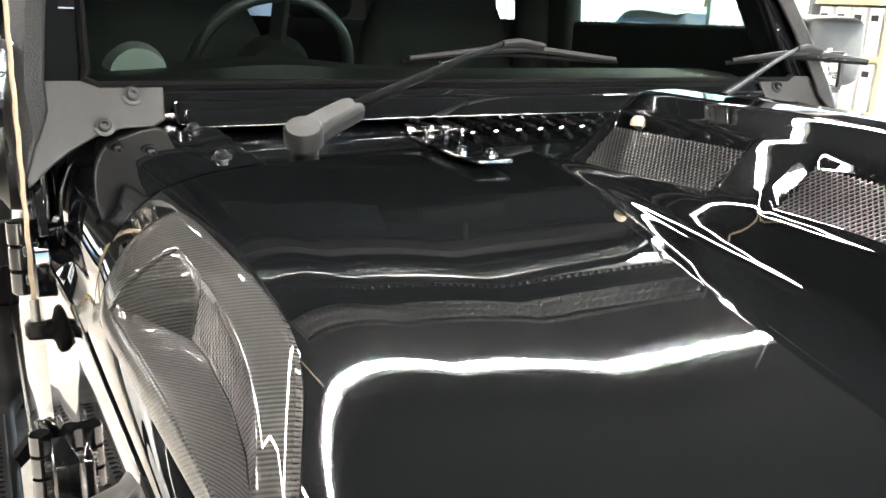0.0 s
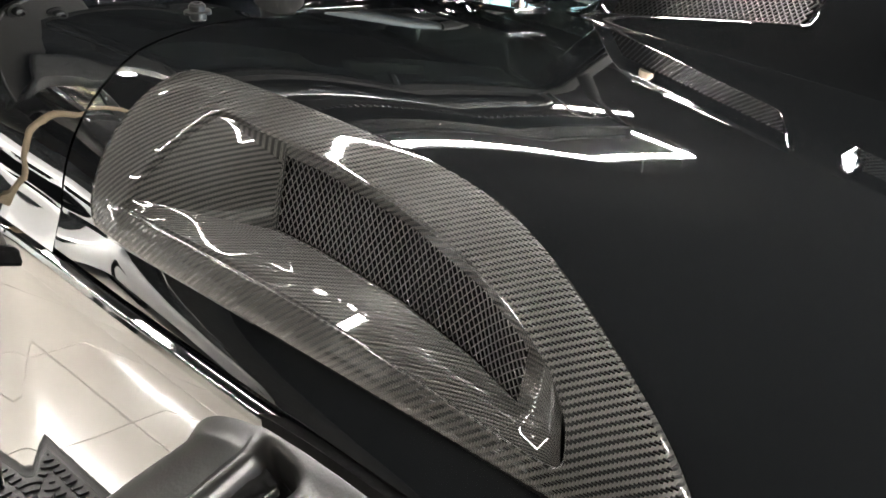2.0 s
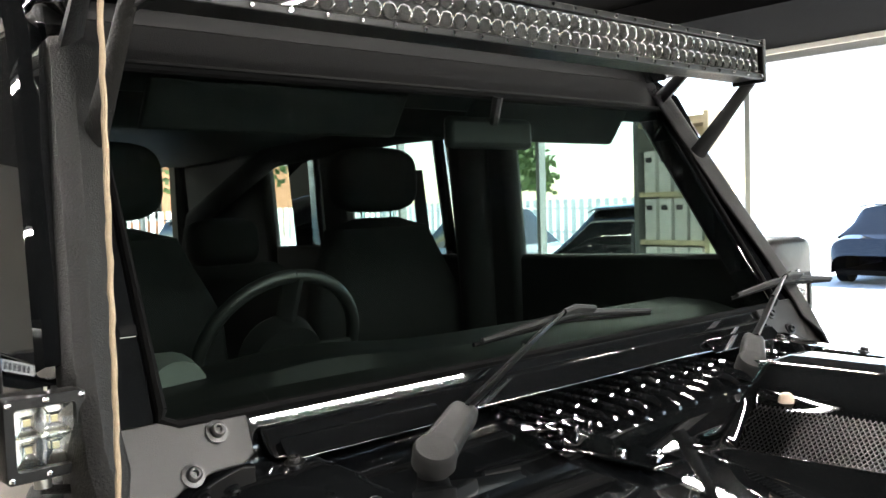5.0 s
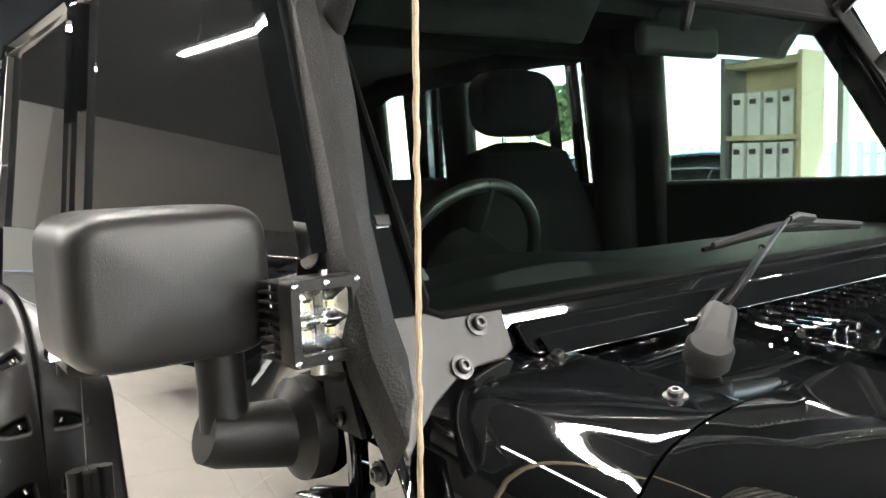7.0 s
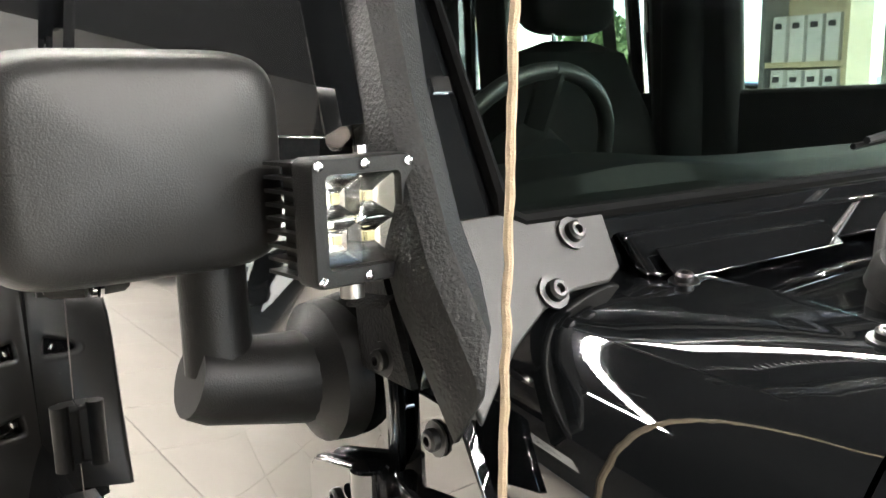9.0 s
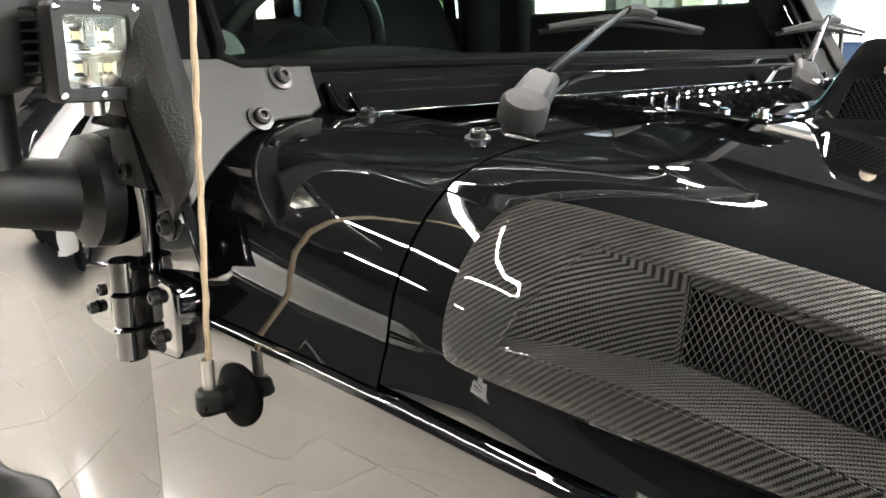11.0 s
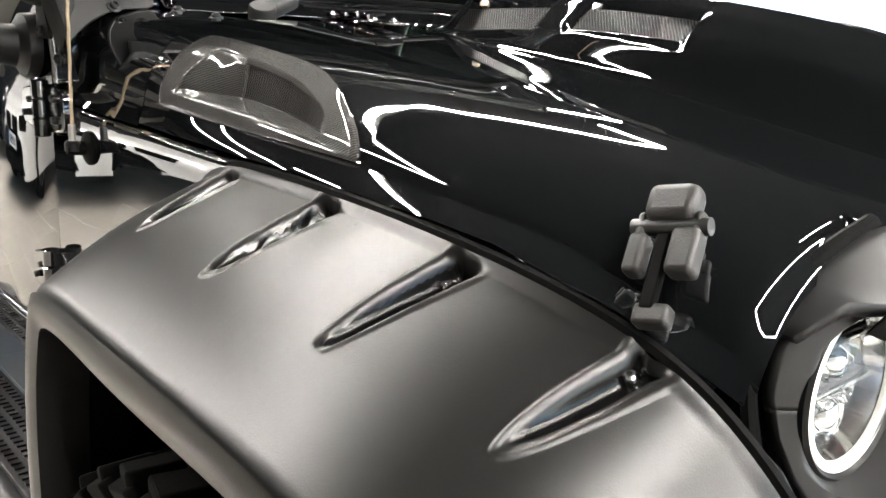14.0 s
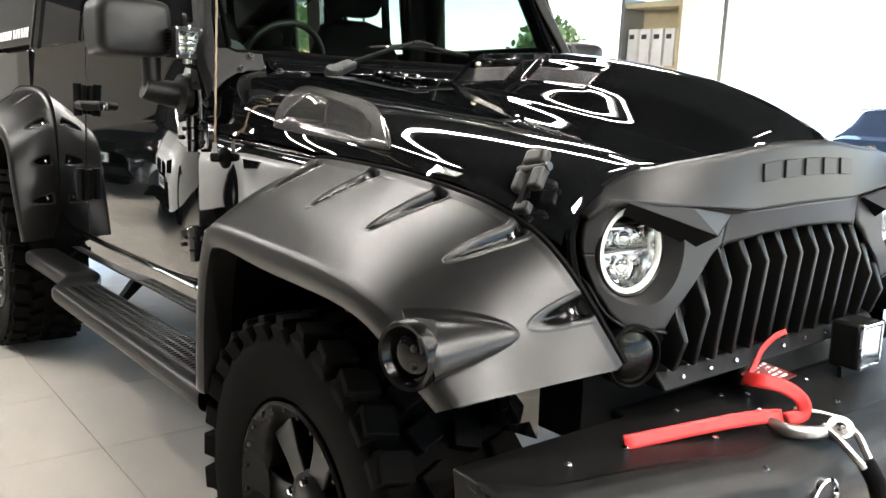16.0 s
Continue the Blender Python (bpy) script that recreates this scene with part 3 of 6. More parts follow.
def cowl():
    x0, x1 = -1.33, -1.0485

    def f(side):
        def g(u, v):
            back = x0 - 0.058 * smooth((v - 0.64) / 0.06)
            x = back + (x1 - back) * u
            if v < 0.7:
                a = v / 0.7 * (half(x) - SH)
                z = top_z(-1.05) + 0.008 * (1 - (a / 0.564) ** 2) + 0.004 - 0.4 * max(0.0, a - 0.464) ** 2 + (-1.05 - x) * 0.08
                return Vector((x, side * a, z - 0.02 * smooth((0.52 - a) / 0.02)))
            p = shoulder(max(x, -1.05), (v - 0.7) / 0.3 * HOOD_END, side)
            k = math.cos(radians((v - 0.7) / 0.3 * HOOD_END))
            w = half(-1.05) + 0.006 * smooth((-1.05 - x) / 0.28)
            # the corner grows squarer towards the windscreen post
            e, sn = 1 - 0.32 * min(1.0, max(0.0, (-1.05 - x) / 0.26)) ** 1.3, math.sin(radians((v - 0.7) / 0.3 * HOOD_END))
            y = p.y + side * SH * (sn ** e - sn)
            z = p.z + (top_z(-1.05) - edge_z(-1.05)) * (k ** e - k)
            return Vector((x, y * w / half(-1.05) if x < -1.05 else p.y, z + (-1.05 - x) * 0.08 * k))
        return g

    bm = grid(f(-1), 40, 100)
    grid(f(1), 40, 100, bm, flip=True)
    for side in (-1, 1):
        def skirt(u, v):
            p = f(side)(u, 1.0)
            return Vector((p.x, p.y + side * (wing_y(p.x) - 0.002 - abs(p.y)) * v, p.z + (min(p.z, wing_z(p.x) + 0.002) - p.z) * v))
        grid(skirt, 40, 5, bm, flip=side > 0)
    bmesh.ops.remove_doubles(bm, verts=bm.verts, dist=1e-5)
    part("cowl", bm, PAINT, car)
    for side in (-1, 1):
        def fender(u, v):
            x = -1.391 + 1.356 * u
            yf, zf = wing_y(x), wing_z(x)
            y0 = min(yf - 0.03, half(max(x, -1.045)) - 0.02)
            prof = [(y0, zf), (yf - 0.013, zf), (yf - 0.0065, zf - 0.0017), (yf - 0.0017, zf - 0.0065), (yf, zf - 0.013), (yf, 0.9), (yf - 0.003, 0.6)]
            s = v * 6
            i = min(5, int(s))
            t = s - i
            return Vector((x, side * (prof[i][0] + (prof[i + 1][0] - prof[i][0]) * t), prof[i][1] + (prof[i + 1][1] - prof[i][1]) * t))
        part("wing_panel", grid(fender, 60, 24, flip=side > 0), PAINT, car, "glossy black wing panel", sharp=60)


cowl()


def body():
    for side in (-1, 1):
        y0, y1 = sorted((side * 0.70, side * 0.77))
        def panel(xa, xb, name):
            def tight(u, length):
                """Rows crowd the edges, so that only they are rounded."""
                d = u * 40
                if d < 3:
                    return d * 0.0025 / length
                if d > 37:
                    return 1 - (40 - d) * 0.0025 / length
                return 0.0075 / length + (d - 3) / 34 * (1 - 0.015 / length)
            def g(u, v):
                u, v = tight(u, xb - xa), tight(v, 0.74)
                z = 0.66 + 0.74 * v
                x = xa + (xb - xa) * u
                e = 1.0
                return Vector((x, side * (0.763 + 0.007 * e - 0.05 * max(0.0, z - 0.86) ** 2 - 0.03 * max(0.0, 0.86 - z) ** 1.5 - 0.030 * max(0.0, (x + 1.66) / 0.262) ** 2 * smooth((1.36 - z) / 0.2)), z))
            us = 40
            ob = part(name, grid(g, us, 40, flip=side > 0), PAINT, car, solid=0.03)
            return ob
        d = panel(-2.42, -1.398, "front_door")
        d2 = panel(-3.25, -2.43, "rear_door")
        part("rocker", box((-3.2, y0, 0.56), (-0.9, y1 - 0.02 if side > 0 else y1, 0.652)), PAINT, car, bevel=0.012)
        part("rear_quarter", box((-4.25, y0, 0.66), (-3.26, y1, 1.40)), PAINT, car, bevel=0.012)
        # window frames lean in towards the roof
        def wp(x, z, out=0.0):
            return Vector((x, side * (0.755 + out - (z - 1.40) * 0.11), z))
        def frame_bar(pts, parent, r=0.022):
            part("window_frame", tube(pts, r, 8), PAINT, parent)
        frame_bar([wp(-1.40, 1.40), wp(-1.60, 1.80), wp(-1.66, 1.855), wp(-2.36, 1.87), wp(-2.385, 1.85), wp(-2.385, 1.40)], d)
        frame_bar([wp(-2.45, 1.40), wp(-2.45, 1.85), wp(-2.475, 1.87), wp(-3.1, 1.87), wp(-3.13, 1.85), wp(-3.2, 1.40)], d2)
        fw = [wp(-1.42, 1.40), wp(-1.62, 1.80), wp(-1.66, 1.85), wp(-2.38, 1.86), wp(-2.38, 1.40)]
        rw = [wp(-2.46, 1.40), wp(-2.46, 1.86), wp(-3.11, 1.86), wp(-3.19, 1.40)]
        qw = [wp(-3.32, 1.42), wp(-3.28, 1.84), wp(-4.1, 1.84), wp(-4.18, 1.42)]
        for pts, par, m in ((fw, d, DARKGLASS if side < 0 else GLASS), (rw, d2, DARKGLASS if side < 0 else GLASS), (qw, car, DARKGLASS if side < 0 else GLASS)):
            part("window_pane", plate(pts, (0, -side * 0.004, 0)), m, par, "tinted side window", smooth=False)
        part("pillar", plate([wp(-3.2, 1.39), wp(-3.13, 1.9), wp(-3.28, 1.9), wp(-3.32, 1.39)], (0, -side * 0.05, 0)), PAINT, car, smooth=False)
        part("pillar", plate([wp(-4.18, 1.39), wp(-4.1, 1.9), wp(-4.2, 1.9), wp(-4.28, 1.39)], (0, -side * 0.05, 0)), PAINT, car, smooth=False)
    # hard top
    def roof(u, v):
        x = -4.25 + 2.68 * u
        y = -0.69 + 1.38 * v
        e = min(1, min(v, 1 - v) / 0.08)
        return Vector((x, y, 1.875 + 0.05 * math.sqrt(max(0, 1 - (1 - e) ** 2)) + 0.02 * math.sin(math.pi * v)))
    part("roof", grid(roof, 30, 40), PAINT, car, "glossy black hard top", solid=0.05)
    part("tailgate", box((-4.3, -0.72, 0.66), (-4.24, 0.72, 1.42)), PAINT, car, bevel=0.02)
    for y in (-0.66, 0.66):
        part("pillar", box((-4.28, y - 0.05, 1.40), (-4.22, y + 0.05, 1.9)), PAINT, car)
    part("floor_pan", box((-4.2, -0.70, 0.58), (-1.35, 0.70, 0.66)), SEAL, car, smooth=False)
    part("bulkhead", box((-1.36, -0.70, 0.55), (-1.33, 0.70, 1.27)), SEAL, car, smooth=False)
    part("engine_bay_tray", box((-1.3, -0.52, 0.55), (-0.06, 0.52, 0.95)), SEAL, car, smooth=False)


body()


def windscreen():
    """Frame and glass lean back by thirty degrees."""
    def ws(y, s, out=0.0):
        return Vector((-1.305 - 0.285 * s + 0.866 * out, y, 1.288 + 0.50 * s + 0.5 * out))
    fr = part("windscreen_frame", plate([ws(-0.735, 0), ws(0.735, 0), ws(0.735, 0.09), ws(-0.735, 0.09)], (-0.04, 0, -0.02)), PAINT, car, bevel=0.008)
    part("header", plate([ws(-0.70, 0.98), ws(0.70, 0.98), ws(0.69, 1.16), ws(-0.69, 1.16)], (-0.06, 0, -0.03)), DASH, fr, bevel=0.012)
    for s in (-1, 1):
        part("side_post", plate([ws(s * 0.735, 0.05), ws(s * 0.70, 1.1), ws(s * 0.63, 1.1), ws(s * 0.665, 0.05)], (-0.05, 0, -0.03)), PAINT, fr, bevel=0.008)
    part("glass", plate([ws(-0.69, 0.07, -0.004), ws(0.69, 0.07, -0.004), ws(0.66, 1.02, -0.004), ws(-0.66, 1.02, -0.004)], (-0.004, 0, -0.002)), GLASS, fr, "tinted windscreen", smooth=False)
    seal = [ws(-0.668, 0.12, 0.004), ws(-0.672, 0.1, 0.004), ws(-0.655, 0.085, 0.004), ws(0.655, 0.085, 0.004), ws(0.672, 0.1, 0.004), ws(0.668, 0.12, 0.004), ws(0.645, 0.97, 0.004), ws(-0.645, 0.97, 0.004), ws(-0.668, 0.12, 0.004)]
    part("seal", tube(seal, 0.007, 8), SEAL, fr)


windscreen()


POD, POD_TAIL = Vector((-0.03, 0.955, 0.808)), Vector((0.045, 0.79, 0.838))


def flare(front, side):
    """A wide arch with five bolted pockets, from a body edge to an outer edge."""
    if front:
        inner = [(-0.93, 0.712, 0.50), (-0.90, 0.714, 0.75), (-0.86, 0.714, 0.975), (-0.79, 0.712, 1.052), (-0.6, 0.711, 1.058), (-0.35, 0.706, 1.045), (-0.12, 0.695, 1.012), (-0.02, 0.675, 0.96), (0.05, 0.655, 0.88), (0.112, 0.615, 0.765)]
        outer = [(-0.925, 0.95, 0.50), (-0.905, 0.952, 0.72), (-0.86, 0.953, 0.87), (-0.80, 0.953, 0.912), (-0.55, 0.953, 0.905), (-0.33, 0.953, 0.898), (-0.17, 0.953, 0.88), (-0.08, 0.952, 0.84), (0.0, 0.95, 0.785), (0.06, 0.94, 0.745)]
        slots = (((-0.730, 0.724, 1.056), (-0.748, 0.868, 1.0)), ((-0.503, 0.716, 1.05), (-0.545, 0.866, 0.988)), ((-0.278, 0.712, 1.033), (-0.315, 0.862, 0.97)), ((-0.068, 0.692, 0.998), (-0.107, 0.84, 0.942)), ((0.059, 0.652, 0.870), (0.052, 0.80, 0.85)))
    else:
        inner = [(-2.82, 0.765, 0.60), (-2.835, 0.77, 0.85), (-2.88, 0.772, 1.07), (-3.02, 0.772, 1.19), (-3.3, 0.772, 1.22), (-3.6, 0.772, 1.2), (-3.8, 0.772, 1.08), (-3.95, 0.77, 0.9), (-4.05, 0.765, 0.7)]
        outer = [(-2.74, 0.94, 0.60), (-2.82, 0.95, 0.82), (-2.90, 0.952, 1.0), (-3.08, 0.952, 1.06), (-3.3, 0.952, 1.07), (-3.55, 0.952, 1.05), (-3.72, 0.952, 0.96), (-3.85, 0.95, 0.82), (-3.95, 0.945, 0.65)]
        slots = (((-2.81, 0.80, 0.765), (-2.775, 0.905, 0.755)), ((-2.835, 0.80, 0.925), (-2.81, 0.905, 0.915)), ((-2.90, 0.80, 1.085), (-2.885, 0.905, 1.055)), ((-3.12, 0.79, 1.2), (-3.13, 0.88, 1.14)), ((-3.4, 0.79, 1.21), (-3.4, 0.88, 1.15)))
    slots = [(Vector(c), Vector(c).lerp(Vector(e), 1.1)) for c, e in slots]
    n = (900 if side < 0 else 200) if front else (480 if side < 0 else 160)
    def evened(p):
        """Takes the waves out of a line and keeps its ends and the tight rear corner."""
        for _ in range(3):
            q = []
            for i in range(n + 1):
                w = max(1, int(n * (0.018 + 0.045 * smooth((i / n - 0.36) / 0.2))))
                acc = Vector((0, 0, 0))
                for k in range(-w, w + 1, max(1, w // 8)):
                    j = i + k
                    acc += p[0] * 2 - p[-j] if j < 0 else (p[n] * 2 - p[2 * n - j] if j > n else p[j])
                q.append(acc / len(range(-w, w + 1, max(1, w // 8))))
            p = q
        return p

    A, B = curve(inner, n), curve(outer, n)
    if front:
        A, B = evened(A), evened(B)

    def base(u, v):
        i = min(n, max(0, round(u * n)))
        a, b = A[i], B[i]
        p = a.lerp(b, v)
        d = (A[min(n, i + 3)] - A[max(0, i - 3)])
        up = d.cross(b - a).normalized()
        if up.dot(Vector((p.x + (0.5 if front else 3.38), 0, p.z - 0.45))) < 0:
            up = -up
        return p, up

    sunk = []

    def f(u, v):
        sunk.append(0.0)
        p, up = base(u, v)
        p = p + up * (0.012 * math.sin(math.pi * v) - 0.006 * max(0.0, (v - 0.94) / 0.06) ** 2)
        # lip rolled at the body edge
        p.z += 0.008 * smooth((0.05 - v) / 0.05)
        if front:
            # lamp housing that fairs into the arch, with a hollow above it
            c, d = POD, POD_TAIL - POD
            t = (p - c).dot(d) / d.length_squared
            if 0.03 < t < 1:
                away = p - c - d * t
                r = 0.056 * (1 - max(0.0, t)) ** 0.62
                k = away.length / r
                if k < 1:
                    p = p + up * 0.9 * r * math.sqrt(1 - k * k)
                elif k < 1.7 and away.z > 0:
                    p = p - up * 0.008 * math.sin(math.pi * (k - 1) / 0.7) * (1 - max(0.0, t)) ** 0.5
        for c, e in slots:
            # teardrop pocket: wide and deep at the body side, a point at the outer side
            d = e - c
            t = (p - c).dot(d) / d.length_squared
            if -0.25 < t < 1.02:
                off = (p - c - d * t).length
                w = 0.0235 * (1 - min(1.0, max(0.0, t))) ** 0.42 + 0.001
                k = off / w
                head = smooth((t + 0.06) / 0.11)
                if k < 1.0:
                    sunk[-1] = max(sunk[-1], smooth((0.94 - k) / 0.25) * smooth((t + 0.03) / 0.06) * smooth((0.95 - t) / 0.1))
                    p = p - up * (0.025 * (1 - min(1.0, max(0.0, t))) ** 0.7) * smooth((1 - k) / 0.62) * head
                elif k < 1.35 and t < 0.9:
                    p = p + up * 0.0016 * math.sin(math.pi * (k - 1) / 0.35) * head
        return Vector((p.x, side * p.y, p.z))

    name = "front_arch" if front else "rear_arch"
    bm = grid(f, n, (220 if front else 120) if side < 0 else 60, flip=side > 0)
    arch = part(name, bm, ARCH, car, "satin black grained wheel arch with bolted pockets", sharp=85)
    arch.data.attributes.new("hollow", "FLOAT", "POINT").data.foreach_set("value", sunk[:len(arch.data.vertices)])
    # outer lip, a band turned down and in
    def lip(u, v):
        i = min(n, max(0, round(u * n)))
        b = B[i]
        mid = Vector((-0.5 if front else -3.38, 0, 0.47))
        to = Vector((mid.x - b.x, 0, mid.z - b.z)).normalized()
        w = 0.05 if front else 0.045
        if v < 0.5:
            q = b + Vector((0, 0.006 * math.sin(math.pi * v * 2), 0)) + to * w * (v / 0.5)
        else:
            q = b + to * w + Vector((0, -0.07 * (v - 0.5) / 0.5, 0))
        return Vector((q.x, side * q.y, q.z))
    part("lip", grid(lip, n // 4, 8, flip=side > 0), FLARE, arch)
    # bolts in the pockets and the seal along the body
    for c, e in slots:
        c = c.lerp(e, 0.135)
        near = min(((A[i].lerp(B[i], k / 40) - c).length, i, k) for i in range(0, n + 1, 2) for k in range(24))
        p = f(near[1] / n, near[2] / 40)
        part("bolt", turned([(-0.004, 0.007), (0.006, 0.0072), (0.010, 0.0055), (0.010, 0.0026), (0.006, 0.0024), (0.006, 0.0)], p, (0, side * 0.3, 1), 12), CHROME, arch, "bright socket-head bolt")
    edge = [Vector((p.x, side * (p.y - 0.004), p.z + 0.009)) for p in A[:: n // 50]]
    part("edge_trim", tube(edge, 0.006, 6), SEAL, arch)
    # liner inside the wheel well
    def liner(u, v):
        i = min(n, max(0, round(u * n)))
        b = B[i]
        mid = Vector((-0.5 if front else -3.38, b.y, 0.43))
        to = (mid - b).normalized() * 0.045
        q = b + to
        return Vector((q.x, side * (0.9 - 0.48 * v), q.z + 0.02 * v))
    part("wheel_well", grid(liner, n // 4, 4, flip=side < 0), SEAL, arch)
    return arch


front_arch = flare(True, -1)
flare(True, 1)
flare(False, -1)
flare(False, 1)


def wheel(x, side, R):
    y = side * 0.775
    ax = (0, side, 0)
    prof = [(-0.12, 0.20), (0.09, 0.205), (0.125, 0.225), (0.148, 0.236), (0.152, 0.229), (0.135, 0.212), (0.115, 0.196), (0.06, 0.188), (-0.02, 0.184), (-0.1, 0.18)]
    rim = part("wheel", turned(prof, (x, y, R), ax, 64, closed=True), RIM, car, "black alloy wheel with a chunky mud-terrain tyre")
    prof = [(-0.15, 0.23), (-0.16, 0.30), (-0.158, 0.37), (-0.14, 0.395), (0.14, 0.395), (0.158, 0.37), (0.162, 0.33), (0.158, 0.29), (0.145, 0.245), (0.12, 0.232), (0.10, 0.225)]
    part("tyre", turned(prof, (x, y, R), ax, 72), RUBBER, rim, "worn mud-terrain tyre carcass")
    # tread lugs in alternating rows and shoulder lugs over the sidewall
    bm = bmesh.new()
    n = 30
    for k in range(n):
        for row, (h, half_w, tw, tilt) in enumerate(((-0.125, 0.034, 0.030, 14), (-0.045, 0.030, 0.026, -20), (0.045, 0.030, 0.026, 20), (0.125, 0.034, 0.030, -14))):
            a = 360 * (k + (0.5 if row % 2 else 0.0) + (0.25 if row > 1 else 0)) / n
            m = Matrix.Translation((x, y, R)) @ Matrix.Rotation(radians(a), 4, "Y") @ Matrix.Translation((0, h * side, 0.400)) @ Matrix.Rotation(radians(tilt), 4, "Z")
            box((-tw, -half_w, -0.014), (tw, half_w, 0.020), bm, m)
        for sgn in (-1, 1):
            a = 360 * (k + (0.25 if sgn > 0 else 0.75)) / n
            m = Matrix.Translation((x, y, R)) @ Matrix.Rotation(radians(a), 4, "Y") @ Matrix.Translation((0, sgn * 0.152, 0.380)) @ Matrix.Rotation(radians(sgn * -20), 4, "X")
            box((-0.026, -0.012, -0.028), (0.026, 0.0085, 0.026), bm, m)
    part("tread", bm, RUBBER, rim, bevel=0.004, smooth=False)
    bm = bmesh.new()
    for k in range(6):
        a = radians(60 * k + 20)
        m = Matrix.Translation((x, y, R)) @ Matrix.Rotation(a, 4, "Y")
        o = [(-0.030, 0.06), (0.030, 0.06), (0.034, 0.12), (0.052, 0.192), (-0.052, 0.192), (-0.034, 0.12)]
        pts = [m @ Vector((px, side * 0.075, pz)) for px, pz in o]
        plate(pts, (0, side * 0.028, 0), bm)
    part("spokes", bm, RIM, rim, bevel=0.004)
    part("hub", turned([(0.02, 0.085), (0.10, 0.08), (0.115, 0.06), (0.118, 0.03), (0.118, 0.0)], (x, y, R), ax, 32), RIM, rim)
    for k in range(5):
        a = radians(72 * k)
        p = (x + 0.06 * math.sin(a), y + side * 0.10, R + 0.06 * math.cos(a))
        part("lug_nut", turned([(0, 0.011), (0.018, 0.010), (0.024, 0.006)], p, ax, 6), CHROME, rim)
    for k in range(24):
        a = radians(15 * k + 7)
        p = (x + 0.219 * math.sin(a), y + side * 0.143, R + 0.219 * math.cos(a))
        part("rim_bolt", turned([(0, 0.005), (0.006, 0.0045)], p, ax, 6), BOLT, rim)
    # raised marks round the rim's edge
    for k in range(6):
        a = radians(-32 + 5.5 * k)
        m = Matrix.Translation((x, y, R)) @ Matrix.Rotation(a, 4, "Y")
        part("rim_mark", box((-0.007, side * 0.1465 - 0.001, 0.224), (0.007, side * 0.1465 + 0.003, 0.234), None, m), BOLT, rim, smooth=False)
    # axle stub behind
    part("brake_disc", turned([(-0.06, 0.16), (-0.035, 0.16)], (x, y, R), ax, 32), STEEL, rim)
    return rim


for wx, wside, wz in ((-0.49, -1, 0.342), (-0.49, 1, 0.342), (-3.44, -1, 0.419), (-3.44, 1, 0.419)):
    wheel(wx, wside, wz)


# ---- the car's details ----
def bolt(p, axis, r=0.008, parent=None, m=None, washer=True):
    prof = ([(0, r * 1.6), (r * 0.25, r * 1.6)] if washer else [(0, r)]) + [(r * 0.3, r), (r * 0.9, r), (r * 1.15, r * 0.75), (r * 1.15, r * 0.45), (r * 0.6, r * 0.4), (r * 0.6, 0.0)]
    return part("bolt", turned(prof, p, axis, 12), m or BOLT, parent or car)


def bonnet_vents():
    """Two sunk mesh vents on each slope of the raised centre."""
    for side in (-1, 1):
        for xa, xb in VENTS:
            def q(s, t, out=0.0):
                # s along the car, t across the slope from its outer edge
                x = xa + 0.006 + (xb - xa - 0.012) * s
                a = vent_low(x) - 0.006 - 0.046 * t
                z0, z1 = hood_cross(x * 0.98 + 0.02 * (xa + xb) / 2, vent_low(x) - 0.012), hood_cross(x * 0.98 + 0.02 * (xa + xb) / 2, vent_low(x) - 0.046)
                return Vector((x, side * a, z0 + (z1 - z0) * (t - 0.13) / 0.74 + out))
            part("vent_backing", grid(lambda u, v: q(u, v, 0.001), 8, 4, flip=side > 0), SEAL, bonnet)
            bm = bmesh.new()
            for k in range(-6, 44):
                for sgn in (-1, 1):
                    pts = []
                    for j in range(7):
                        s = k / 36 + sgn * (j / 6 - 0.5) * 0.2
                        if 0 <= s <= 1:
                            pts.append(q(s, j / 6, 0.003))
                    if len(pts) > 1:
                        tube(pts, 0.0008, 4, bm, caps=False)
            part("vent_mesh", bm, BOLT, bonnet, "diamond wire mesh")


bonnet_vents()


def bonnet_latch(side):
    """Rubber hold-down standing on the wing: foot, strap, two blocks and a hooked head, leaning with the bonnet's side."""
    foot, head = Vector((-0.086, side * 0.674, 1.018)), Vector((-0.112, side * 0.606, 1.106))
    up = (head - foot).normalized()
    along = Vector((1, 0, 0)) - up * up.x
    along.normalize()
    outv = along.cross(up) * (1 if along.cross(up).y * side > 0 else -1)
    def blk(c, la, lo_, lu):
        la, lo_, lu = la * 0.80, lo_ * 0.80, lu * 0.82
        m = Matrix((along, outv, up)).transposed().to_4x4()
        m.translation = c
        return box((-la, -lo_, -lu), (la, lo_, lu), None, m)
    def at(k, a=0.0, o=0.0):
        return foot.lerp(head, k) + along * a + outv * o
    o = part("bonnet_latch", blk(at(0.0, 0.0, 0.004), 0.020, 0.012, 0.012), LATCH, car, "grey rubber bonnet catch", bevel=0.004)
    part("strap", blk(at(0.42, -0.004, 0.010), 0.009, 0.006, 0.055), SEAL, o, bevel=0.003)
    part("block", blk(at(0.48, -0.026, 0.010), 0.011, 0.013, 0.024), LATCH, o, bevel=0.005)
    part("block", blk(at(0.48, 0.020, 0.014), 0.016, 0.014, 0.026), LATCH, o, bevel=0.005)
    part("head", blk(at(0.90, 0.0, 0.014), 0.030, 0.017, 0.022), LATCH, o, bevel=0.009)
    part("ear", blk(at(0.72, -0.026, 0.010), 0.006, 0.012, 0.016), LATCH, o, bevel=0.004)
    part("ear", blk(at(0.72, 0.026, 0.010), 0.006, 0.012, 0.016), LATCH, o, bevel=0.004)
    part("pin", turned([(-0.036, 0.008), (0.036, 0.008)], at(0.72, 0, 0.012), along, 14), BOLT, o)


